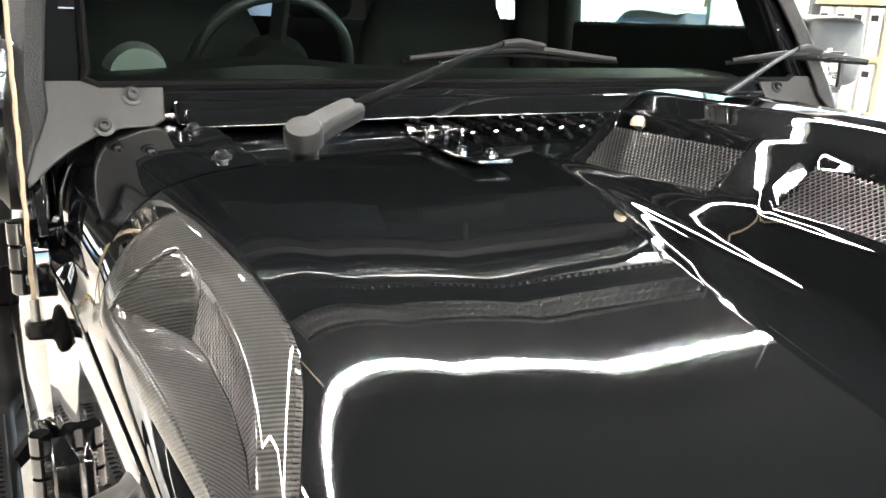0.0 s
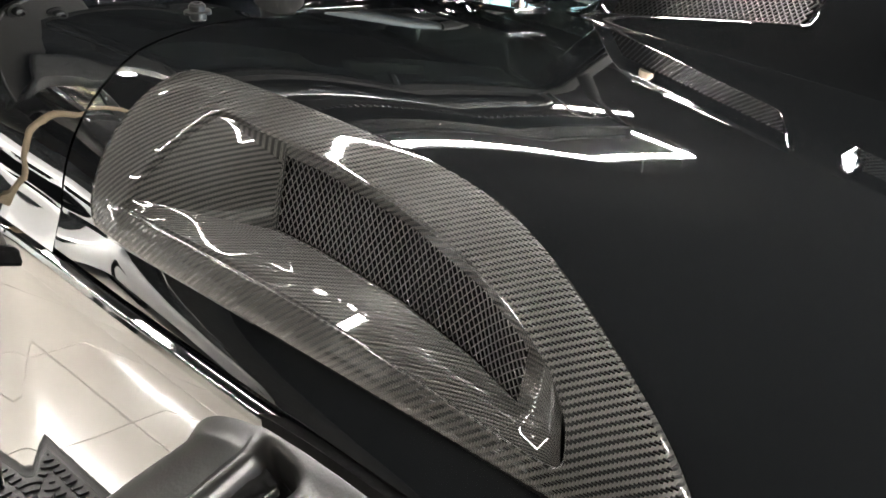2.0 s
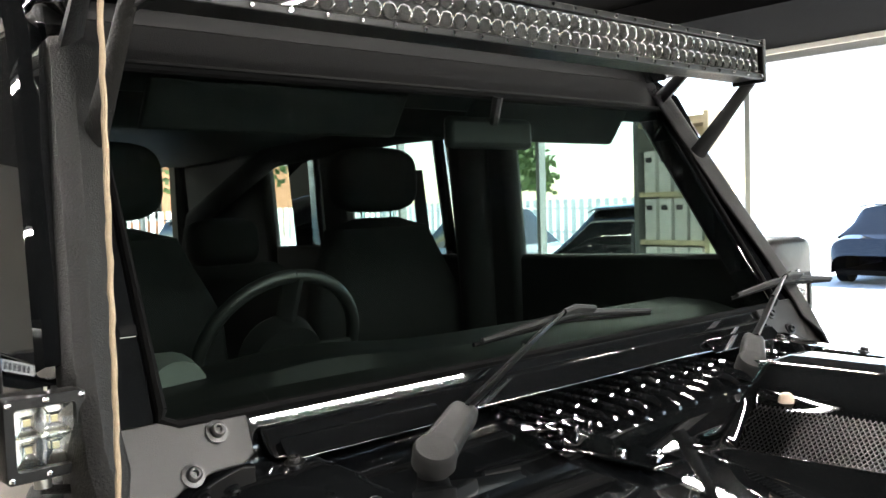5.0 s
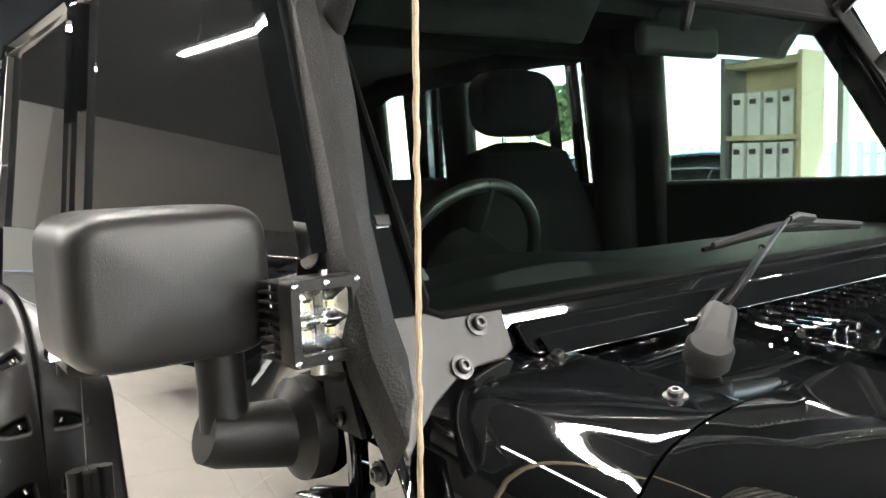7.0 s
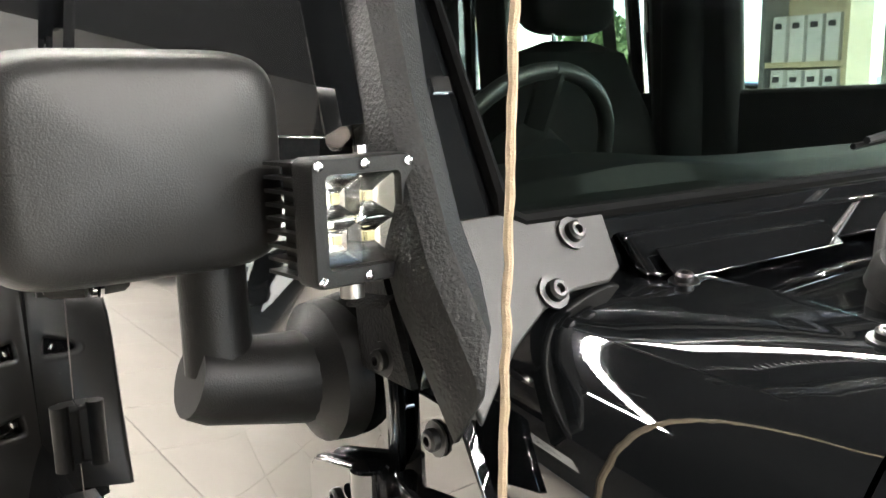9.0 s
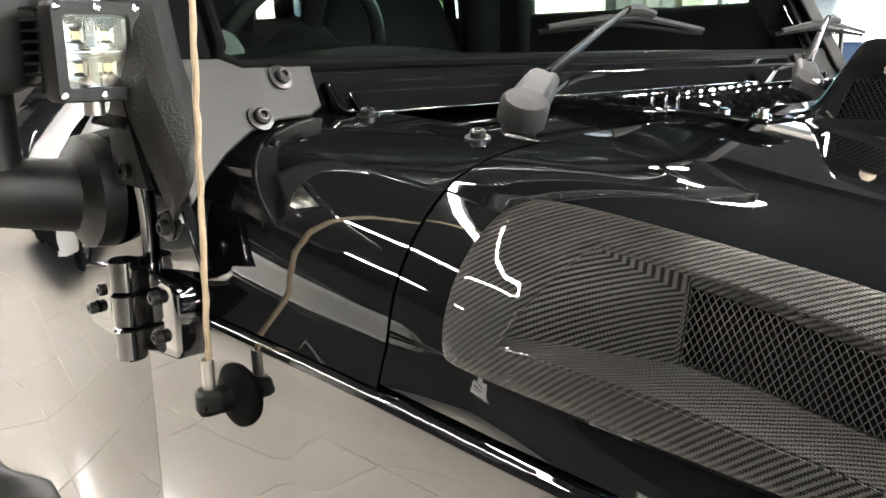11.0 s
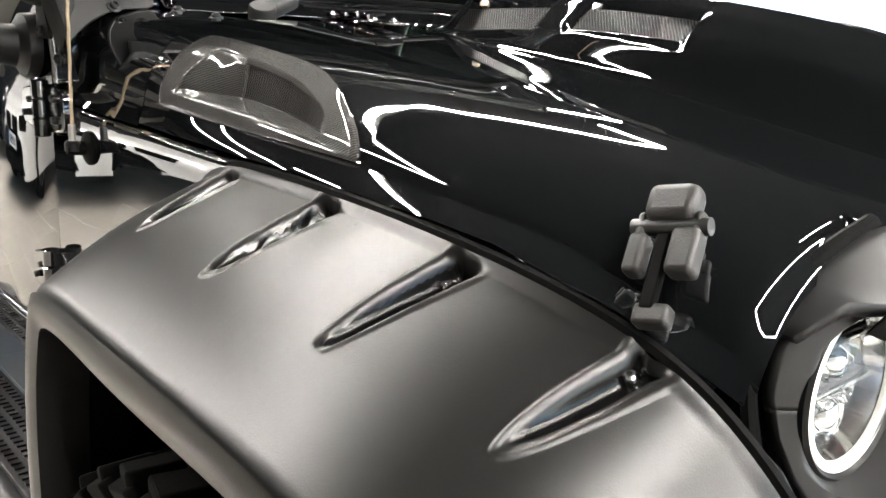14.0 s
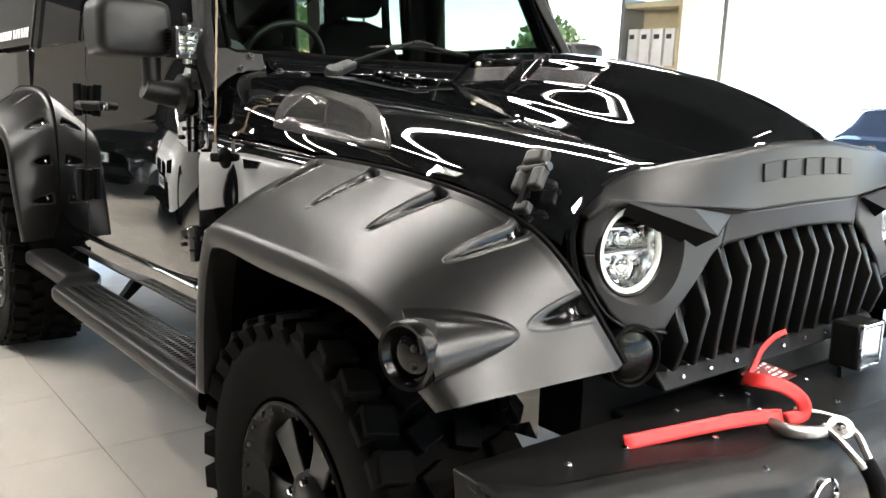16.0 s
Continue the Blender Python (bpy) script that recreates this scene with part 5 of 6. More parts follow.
# ---- cowl, wipers, windscreen fittings ----
def cowl_details():
    part("hinge_bar", plate([(-1.270, -0.565, 1.283), (-1.270, 0.565, 1.283), (-1.300, 0.565, 1.314), (-1.300, -0.565, 1.314)], (-0.02, 0, 0)), PAINT, car, bevel=0.005)
    for i in range(13):
        # cowl grille: long rounded ribs with a domed rear end
        y = -0.225 + 0.040 * i
        rib = part("cowl_louvre", tube([(-1.272, y, 1.270), (-1.262, y, 1.2795), (-1.20, y, 1.2775), (-1.145, y, 1.2725), (-1.128, y, 1.264)], [0.005, 0.0075, 0.0075, 0.007, 0.004], 8, flat=0.9), PAINT, car)
        if i % 2 == 0:
            part("cowl_clip", turned([(0, 0.010), (0.004, 0.0095), (0.007, 0.004)], (-1.279, y + 0.012, 1.274), (0.3, 0, 1), 14), PAINT, rib)
    for s in (-1, 1):
        part("screen_hinge", plate([(-1.262, s * 0.32, 1.282), (-1.262, s * 0.555, 1.282), (-1.284, s * 0.555, 1.304), (-1.284, s * 0.32, 1.304)], (0.007, 0, 0.0)), PAINT, car, bevel=0.003)
        hz = top_z(-1.05) + 0.012
        h = part("bonnet_hinge", plate([(-1.145, s * 0.300, hz + 0.004), (-1.05, s * 0.312, hz + 0.002), (-0.955, s * 0.292, hz - 0.006), (-0.948, s * 0.246, hz - 0.006), (-1.05, s * 0.250, hz + 0.002), (-1.145, s * 0.232, hz + 0.004)], (0, 0, 0.006)), PAINT, car, "glossy black bonnet hinge", bevel=0.002)
        for dy in (0.238, 0.262, 0.290):
            part("rib", box((-1.150, s * dy - 0.004, hz + 0.006), (-1.085, s * dy + 0.004, hz + 0.020)), PAINT, h, bevel=0.003)
        part("pin", tube([(-1.118, s * 0.226, hz + 0.013), (-1.118, s * 0.304, hz + 0.013)], 0.006, 10), CHROME, h)
        for px, py in ((-0.975, 0.262), (-1.005, 0.285)):
            bolt((px, s * py, hz + 0.002), (0.1, 0, 1), 0.006, h, CHROME)
        for x, y in ((-1.257, 0.549), (-1.098, 0.553)):
            bolt((x, s * y, top_z(-1.05) + (-1.05 - x) * 0.08 + 0.001), (0.15, s * 0.15, 1), 0.0075, car, BOLT)
    part("washer_nozzle", turned([(0, 0.0095), (0.006, 0.009), (0.011, 0.005)], (-0.91, -0.094, hood_flat(-0.91, 0.094) - 0.003), (0, 0, 1), 16), mat("cream plastic", (0.5, 0.4, 0.3), 0.5, vary=0.1), bonnet)


cowl_details()


def wiper(y):
    """Round pivot cap, boxed knuckle, tapered arm with a bright edge, and a blade."""
    def at(x, dy, z):
        return Vector((x, y + dy, z))
    cap = at(-1.152, -0.100, 1.270)
    ax = (0.5, -0.22, 1)
    w = part("wiper", turned([(-0.02, 0.016), (0.0, 0.020), (0.004, 0.0255), (0.024, 0.0255), (0.029, 0.022), (0.030, 0.0)], cap, ax, 28), WIPERS, car, "matt black wiper arm and blade")
    bm = bmesh.new()
    secs = ((at(-1.150, -0.092, 1.288), 0.0215, 0.012), (at(-1.166, -0.062, 1.298), 0.020, 0.012), (at(-1.186, -0.024, 1.309), 0.0185, 0.012), (at(-1.192, -0.012, 1.312), 0.0165, 0.010))
    rings = []
    for p, hw, hh in secs:
        d = (secs[-1][0] - secs[0][0]).normalized()
        up = (Vector(ax) - d * d.dot(Vector(ax))).normalized()
        s = d.cross(up)
        rings.append([bm.verts.new(p + s * hw * a + up * hh * b) for a, b in ((-1, -1), (1, -1), (1, 0.5), (0.72, 1), (-0.72, 1), (-1, 0.5))])
    for r0, r1 in zip(rings, rings[1:]):
        for k in range(6):
            bm.faces.new((r0[k], r0[(k + 1) % 6], r1[(k + 1) % 6], r1[k]))
    bm.faces.new(rings[0])
    bm.faces.new(list(reversed(rings[-1])))
    bmesh.ops.recalc_face_normals(bm, faces=bm.faces)
    part("knuckle", bm, WIPERS, w, bevel=0.003)
    part("arm", tube([at(-1.188, -0.018, 1.313), at(-1.212, 0.06, 1.336), at(-1.25, 0.18, 1.372), at(-1.280, 0.274, 1.396)], [0.0135, 0.0125, 0.010, 0.006], 6, flat=0.42), SLAT, w)
    part("rivet", turned([(0, 0.005), (0.003, 0.004)], at(-1.240, 0.145, 1.3685), ax, 12), CHROME, w)
    part("arm_tip", tube([at(-1.278, 0.272, 1.396), at(-1.288, 0.31, 1.398), at(-1.291, 0.36, 1.392)], [0.007, 0.009, 0.007], 8, flat=0.7), WIPERS, w)
    part("blade_spine", tube([at(-1.297, 0.12, 1.372), at(-1.297, 0.25, 1.385), at(-1.299, 0.34, 1.389), at(-1.30, 0.52, 1.372)], [0.004, 0.006, 0.006, 0.004], 6), WIPERS, w)
    part("blade", tube([at(-1.306, 0.11, 1.366), at(-1.307, 0.3, 1.378), at(-1.308, 0.53, 1.366)], 0.0035, 6), SEAL, w)


wiper(-0.333)
wiper(0.346)


def pillar_bracket(side):
    """Light-bar bracket: a bolted foot on the cowl corner and an arm that follows the windscreen post."""
    def on(y, z, out=0.0):
        return Vector(((-0.478 - 0.5 * z) / 0.866 + 0.866 * out, side * y, z + 0.5 * out))
    foot = [on(y, z) for y, z in ((0.72, 1.34), (0.582, 1.34), (0.573, 1.33), (0.577, 1.29), (0.593, 1.282), (0.632, 1.281), (0.667, 1.272), (0.70, 1.255), (0.727, 1.236), (0.752, 1.215), (0.758, 1.30))]
    b = part("light_bar_bracket", plate(foot, (-0.005, 0, -0.003)), BRACKET, car, "grey powder-coated light bar bracket", bevel=0.002)
    left = ((0.757, 1.212), (0.766, 1.30), (0.757, 1.40), (0.745, 1.48), (0.735, 1.56), (0.715, 1.70), (0.70, 1.80))
    right = ((0.722, 1.30), (0.722, 1.338), (0.708, 1.434), (0.69, 1.50), (0.671, 1.568), (0.645, 1.70), (0.625, 1.80))
    def strip(u, v):
        k = u * 6
        i = min(5, int(k))
        t = k - i
        l = [left[i][j] + (left[i + 1][j] - left[i][j]) * t for j in (0, 1)]
        r = [right[i][j] + (right[i + 1][j] - right[i][j]) * t for j in (0, 1)]
        y, z = l[0] + (r[0] - l[0]) * v, l[1] + (r[1] - l[1]) * v
        return on(y, z, 0.004 + 0.012 * (1 - abs(2 * v - 1)) - 0.03 * max(0.0, 0.2 - v) / 0.2)
    part("arm", grid(strip, 36, 10, flip=side > 0), POWDER, b, "rough black powder-coated arm", solid=0.005)
    part("arm_side", plate([(-1.33, side * 0.757, 1.22), (-1.40, side * 0.757, 1.222), (-1.44, side * 0.745, 1.40), (-1.49, side * 0.738, 1.50), (-1.46, side * 0.743, 1.50), (-1.40, side * 0.757, 1.38), (-1.35, side * 0.76, 1.28)], (0, -side * 0.006, 0)), POWDER, b)
    part("brace", tube([on(0.665, 1.66, 0.01), (-1.42, side * 0.665, 1.75), (-1.36, side * 0.665, 1.815)], [0.018, 0.014, 0.012], 8, flat=0.4), POWDER, b)
    part("hook_arm", tube([on(0.66, 1.80, 0.0), (-1.50, side * 0.665, 1.87), (-1.40, side * 0.665, 1.868)], [0.03, 0.02, 0.016], 8, flat=0.4), POWDER, b)
    n = Vector((0.866, 0, 0.5))
    for p in (on(0.615, 1.319), on(0.655, 1.282)):
        bolt(Vector(p) + n * 0.001, n, 0.0085, b)
    for p in ((-1.426, side * 0.751, 1.397), (-1.365, side * 0.757, 1.236)):
        bolt(p, (0.1, side, 0), 0.0085, b)
    ph = part("foot_plate", plate([(-1.339, side * 0.734, 1.216), (-1.292, side * 0.734, 1.212), (-1.262, side * 0.732, 1.150), (-1.339, side * 0.734, 1.140)], (0, side * 0.012, 0)), PAINT, b, bevel=0.002)
    bolt((-1.315, side * 0.7465, 1.186), (0, side, 0), 0.0085, ph)
    # clip at the windscreen edge
    part("clip", plate([(-1.39, side * 0.69, 1.428), (-1.39, side * 0.67, 1.428), (-1.396, side * 0.67, 1.440), (-1.396, side * 0.69, 1.440)], (0.006, 0, 0.003)), CHROME, b)


pillar_bracket(-1)
pillar_bracket(1)


DIODE = mat("yellow diode", (0.5, 0.45, 0.25), 0.4, vary=0.1)


def pod_lamp(side):
    """Finned four-diode cube lamp on a bracket by the screen post."""
    c = Vector((-1.330, side * 0.789, 1.347))
    lamp = thing("led_pod_lamp", "black finned led cube lamp with four bright diodes", "lamp", group="pod lamps", at=c)
    yaw = Matrix.Translation(c) @ Matrix.Rotation(radians(side * -3), 4, "Z")
    def at(x, y, z):
        return yaw @ Vector((x, y, z))
    w, h = 0.0405, 0.043
    hole = 0.030
    bm = bmesh.new()
    out = rounded(2 * w, 2 * h, 0.006, 3)
    inn = rounded(2 * hole, 2 * hole * 1.05, 0.004, 3)
    rings = [[bm.verts.new(at(-0.022, y, z)) for y, z in out], [bm.verts.new(at(0.0, y, z)) for y, z in out], [bm.verts.new(at(0.002, y * 0.97, z * 0.97)) for y, z in out], [bm.verts.new(at(0.002, y, z)) for y, z in inn], [bm.verts.new(at(-0.006, y * 0.97, z * 0.97)) for y, z in inn]]
    for a, b in zip(rings, rings[1:]):
        for i in range(len(a)):
            bm.faces.new((a[i], a[(i + 1) % len(a)], b[(i + 1) % len(a)], b[i]))
    bmesh.ops.recalc_face_normals(bm, faces=bm.faces)
    part("bezel", bm, PLASTIC, lamp)
    part("heat_sink_core", box((-0.055, -0.030, -0.036), (-0.02, 0.030, 0.036), None, yaw), PLASTIC, lamp)
    for k in range(9):
        z = -0.038 + 0.0095 * k
        part("fin", box((-0.066, -0.039, z - 0.0013), (-0.022, 0.039, z + 0.0013), None, yaw), PLASTIC, lamp, smooth=False)
    part("reflector_plate", box((-0.020, -hole, -hole * 1.05), (-0.018, hole, hole * 1.05), None, yaw), SLAT, lamp)
    for dy in (-0.5, 0.5):
        for dz in (-0.5, 0.5):
            # square bowl, deepest towards the middle, with its diode
            bm = bmesh.new()
            rings = []
            for x, k in ((-0.005, 0.98), (-0.0075, 0.80), (-0.0125, 0.45), (-0.0145, 0.20)):
                cy, cz = dy * hole * (0.98 - 0.10 * (1 - k)), dz * hole * 1.03 * (0.98 - 0.10 * (1 - k))
                rings.append([bm.verts.new(at(x, cy + a * k * hole * 0.49, cz + b * k * hole * 0.515)) for a, b in ((-1, -1), (0, -1.04), (1, -1), (1.04, 0), (1, 1), (0, 1.04), (-1, 1), (-1.04, 0))])
            for r0, r1 in zip(rings, rings[1:]):
                for k in range(8):
                    bm.faces.new((r0[k], r0[(k + 1) % 8], r1[(k + 1) % 8], r1[k]))
            part("reflector_bowl", bm, REFLECT, lamp, smooth=False)
            part("diode", box((-0.0155, dy * hole * 0.9 - 0.003, dz * hole * 0.93 - 0.003), (-0.0135, dy * hole * 0.9 + 0.003, dz * hole * 0.93 + 0.003), None, yaw), DIODE, lamp)
    part("centre_screw", turned([(0, 0.0042), (0.002, 0.004), (0.0028, 0.002)], at(-0.0055, 0, 0), (1, 0, 0), 14), CHROME, lamp)
    part("lens", box((-0.003, -hole, -hole * 1.05), (-0.0012, hole, hole * 1.05), None, yaw), LENS, lamp, smooth=False)
    for dy in (-0.0355, 0.0, 0.0355):
        for dz in (-0.0375, 0.0375):
            part("screw", turned([(0, 0.0034), (0.002, 0.0032), (0.0025, 0.0016), (0.0012, 0.0012), (0.0012, 0.0)], at(0.002, dy, dz), (1, 0, 0), 10), CHROME, lamp)
    part("top_screw", turned([(0, 0.0045), (0.006, 0.0045)], at(-0.012, 0.006, 0.043), (0, 0, 1), 8), CHROME, lamp)
    part("foot", tube([at(-0.02, 0, -0.043), at(-0.02, 0, -0.056)], 0.009, 10), STEEL, lamp)
    part("bracket", tube([at(-0.02, 0.0, -0.058), at(-0.025, -side * 0.03, -0.066), at(-0.03, -side * 0.05, -0.066)], 0.008, 8, flat=0.4), POWDER, lamp)


pod_lamp(-1)
pod_lamp(1)


def mirror(side):
    m = part("door_mirror", mirror_shell(side), MIRRORSHELL, car, "large grained black door mirror")
    part("stem", tube([(-1.46, side * 0.85, 1.325), (-1.458, side * 0.85, 1.26), (-1.455, side * 0.85, 1.225)], [0.026, 0.026, 0.027], 16), PLASTIC, m)
    part("arm", tube([(-1.455, side * 0.875, 1.222), (-1.455, side * 0.862, 1.218), (-1.455, side * 0.80, 1.208), (-1.455, side * 0.768, 1.205)], [0.03, 0.034, 0.038, 0.042], 18, flat=0.95), PLASTIC, m)
    part("mount_disc", turned([(0, 0.060), (0.022, 0.058), (0.030, 0.045), (0.044, 0.03)], (-1.455, side * 0.748, 1.207), (0, side, 0), 32), PLASTIC, m)
    part("mirror_glass", plate([(-1.542, side * y, z) for y, z in ((0.82, 1.315), (1.0, 1.31), (1.0, 1.44), (0.82, 1.445))], (0.002, 0, 0)), CHROME, m, smooth=False)


def mirror_shell(side):
    def g(u, v):
        # superellipse cross-sections from the domed front back to the open rear
        th = 2 * math.pi * v
        x = -1.405 - 0.135 * u
        k = min(1.0, (u / 0.28)) if u < 0.28 else 1.0
        s = math.sqrt(max(0.0, 1 - (1 - k) ** 2)) if u < 0.28 else 1.0
        s = 0.80 + 0.20 * s if u > 0 else 0.77
        e = 0.36
        c, sn = math.cos(th), math.sin(th)
        y = math.copysign(abs(c) ** e, c) * (0.103 * s)
        z = math.copysign(abs(sn) ** e, sn) * (0.079 * s)
        return Vector((x, side * (0.905 + y), 1.386 + z))
    bm = grid(g, 24, 64)
    bmesh.ops.remove_doubles(bm, verts=bm.verts, dist=1e-4)
    front = [v for v in bm.verts if abs(v.co.x + 1.405) < 1e-4]
    c = bm.verts.new((-1.402, side * 0.905, 1.386))
    es = [e for e in bm.edges if e.verts[0] in front and e.verts[1] in front]
    for e in es:
        bm.faces.new((e.verts[0], e.verts[1], c))
    bmesh.ops.recalc_face_normals(bm, faces=bm.faces)
    return bm


mirror(-1)
mirror(1)


def hinges(side):
    for z in (1.095, 0.775):
        y = 0.730
        h = part("door_hinge", plate([(-1.376, side * y, z + 0.045), (-1.306, side * y, z + 0.038), (-1.300, side * y, z + 0.028), (-1.300, side * y, z - 0.028), (-1.306, side * y, z - 0.038), (-1.376, side * y, z - 0.045)], (0, side * 0.024, 0)), PAINT, car, "glossy black bolted strap hinge", bevel=0.004)
        part("strap", plate([(-1.392, side * 0.745, z + 0.046), (-1.47, side * 0.753, z + 0.034), (-1.482, side * 0.753, z + 0.022), (-1.482, side * 0.753, z - 0.022), (-1.47, side * 0.753, z - 0.034), (-1.392, side * 0.745, z - 0.046)], (0, side * 0.016, 0)), PAINT, h, bevel=0.004)
        for za, zb in ((-0.052, -0.019), (-0.017, 0.017), (0.019, 0.052)):
            part("knuckle", turned([(0, 0.0), (0, 0.0135), (0.002, 0.0155), (zb - za - 0.002, 0.0155), (zb - za, 0.0135), (zb - za, 0.0)], (-1.384, side * 0.764, z + za), (0, 0, 1), 20), PAINT, h)
        for dx, dz in ((-1.425, 0.014), (-1.455, -0.012), (-1.335, 0.02), (-1.335, -0.02)):
            bolt((dx, side * (0.7685 if dx < -1.4 else 0.7545), z + dz), (0, side, 0), 0.007, h, BOLT, False)
    for x in (-2.30, -3.13):
        d = part("door_handle", tube([(x - 0.07, side * 0.772, 1.16), (x - 0.06, side * 0.81, 1.16), (x + 0.05, side * 0.815, 1.16), (x + 0.07, side * 0.772, 1.16)], [0.014, 0.016, 0.018, 0.018], 10), PLASTIC, car, "black door handle")
        part("lock", turned([(0, 0.014), (0.006, 0.013)], (x + 0.11, side * 0.768, 1.16), (0, side, 0), 16), CHROME, d)
    for z in (1.18, 0.86):
        h = part("door_hinge", box((-2.45, min(side * 0.764, side * 0.80), z - 0.055), (-2.40, max(side * 0.764, side * 0.80), z + 0.055)), SLAT, car, "satin black strap hinge", bevel=0.008)
        part("knuckle", tube([(-2.405, side * 0.80, z - 0.06), (-2.405, side * 0.80, z + 0.06)], 0.016, 12), SLAT, h)


hinges(-1)
hinges(1)


def aerial():
    b = Vector((-1.2365, -0.7592, 1.036))
    a = part("aerial", turned([(-0.006, 0.030), (0.003, 0.031), (0.007, 0.030), (0.010, 0.026), (0.012, 0.018), (0.014, 0.0135), (0.024, 0.012), (0.037, 0.0115), (0.042, 0.010), (0.044, 0.006), (0.044, 0.0)], (b.x, -0.727, b.z), (0, -1, 0), 36), SEAL, car, "aerial mast wound with tan cord on a rubber base")
    part("collar", turned([(-0.004, 0.0), (-0.004, 0.0135), (0.010, 0.0135), (0.014, 0.010), (0.014, 0.0)], b, (0, 0, 1), 20), PLASTIC, a, "ribbed rubber collar")
    foot, tip = Vector((-1.2365, -0.7592, 1.043)), Vector((-1.185, -0.759, 1.82))
    part("ferrule", tube([foot - Vector((0, 0, 0.012)), foot + Vector((0, 0, 0.035))], 0.006, 10), STEEL, a)
    pts = [foot.lerp(tip, k / 60) + Vector((0.0006 * math.sin(k * 2.1), 0.0006 * math.cos(k * 1.7), 0)) for k in range(61)]
    part("mast", tube(pts, [0.0027 + 0.0004 * (k % 2) for k in range(61)], 8), ROPE, a, "tan wound cord mast")


aerial()


def window_decal():
    """Row of plain white bars on the rear side window."""
    d = thing("window_decal", "row of white sticker bars on the dark rear window", "sticker", at=(-3.6, -0.76, 1.47))
    for i in range(11):
        x = -3.95 + 0.055 * i + (0.02 if i > 4 else 0)
        part("bar", plate([(x, -0.7525, 1.455), (x + 0.04, -0.7525, 1.455), (x + 0.04, -0.7475, 1.50), (x, -0.7475, 1.50)], (0, -0.001, 0)), PAPER, d, smooth=False)


window_decal()


def side_steps(side):
    def g(u, v):
        x = -2.95 + 2.06 * u
        th = 2 * math.pi * v
        kink = smooth((-2.25 - x) / 0.1)
        cy = 0.875 - 0.05 * kink
        r1, r2 = 0.085 - 0.015 * kink, 0.036
        e = 0.6
        c, s = math.cos(th), math.sin(th)
        return Vector((x, side * (cy + math.copysign(abs(c) ** e, c) * r1), 0.475 + math.copysign(abs(s) ** e, s) * r2 + 0.02 * kink))
    st = part("side_step", grid(g, 60, 28), SLAT, car, "black side step with a punched tread")
    part("tread_pad", box((-2.18, min(side * 0.81, side * 0.93), 0.505), (-0.98, max(side * 0.81, side * 0.93), 0.515)), SLAT, st, bevel=0.004)
    bm = bmesh.new()
    for i in range(56):
        for j in range(4):
            x, y = -2.15 + 0.021 * i, side * (0.83 + 0.027 * j)
            box((x, y - 0.008, 0.514), (x + 0.010, y + 0.008, 0.5185), bm)
    part("tread_studs", bm, SLAT, st, smooth=False)
    for x in (-1.25, -2.0, -2.7):
        part("step_bracket", plate([(x, side * 0.72, 0.60), (x, side * 0.80, 0.50), (x, side * 0.80, 0.47), (x, side * 0.70, 0.56)], (0.04, 0, 0)), SEAL, st)


side_steps(-1)
side_steps(1)


def light_bar():
    lb = thing("roof_light_bar", "long black led light bar above the windscreen", "light bar", at=(-1.33, 0, 1.85))
    x0, z0 = -1.335, 1.845
    part("housing", box((x0 - 0.06, -0.65, z0 - 0.038), (x0 - 0.002, 0.65, z0 + 0.038)), PLASTIC, lb, bevel=0.004)
    for z in (z0 - 0.034, z0 + 0.034):
        part("rim", box((x0 - 0.004, -0.65, z - 0.006), (x0 + 0.008, 0.65, z + 0.006)), SLAT, lb, bevel=0.002)
    bm = bmesh.new()
    for i in range(50):
        for j in (-1, 1):
            c = (x0 - 0.001, -0.627 + 0.0256 * i, z0 + 0.0135 * j)
            turned([(-0.010, 0.004), (-0.002, 0.0105), (0.001, 0.0122), (0.0012, 0.0128)], c, (1, 0, 0), 10, bm, caps=False)
    part("reflectors", bm, REFLECT, lb, "two rows of bright reflector cups")
    for i in range(25):
        for z in (z0 - 0.034, z0 + 0.034):
            part("screw", turned([(0, 0.0035), (0.003, 0.003)], (x0 + 0.008, -0.64 + 0.0533 * i, z), (1, 0, 0), 8), CHROME, lb)
    part("lens", box((x0 + 0.003, -0.645, z0 - 0.029), (x0 + 0.005, 0.645, z0 + 0.029)), LENS, lb, smooth=False)
    bm = bmesh.new()
    for i in range(60):
        y = -0.64 + 0.0217 * i
        box((x0 - 0.075, y - 0.001, z0 - 0.034), (x0 - 0.058, y + 0.001, z0 + 0.034), bm)
    part("cooling_fins", bm, PLASTIC, lb, smooth=False)
    for s in (-1, 1):
        part("end_plate", box((x0 - 0.065, s * 0.655 - 0.006, z0 - 0.045), (x0 + 0.01, s * 0.655 + 0.006, z0 + 0.045)), PLASTIC, lb, bevel=0.003)
        part("bracket_arm", tube([(x0 - 0.03, s * 0.66, z0), (x0 - 0.05, s * 0.70, z0 + 0.01), (x0 - 0.06, s * 0.728, z0 + 0.02)], 0.010, 8), POWDER, lb)


light_bar()


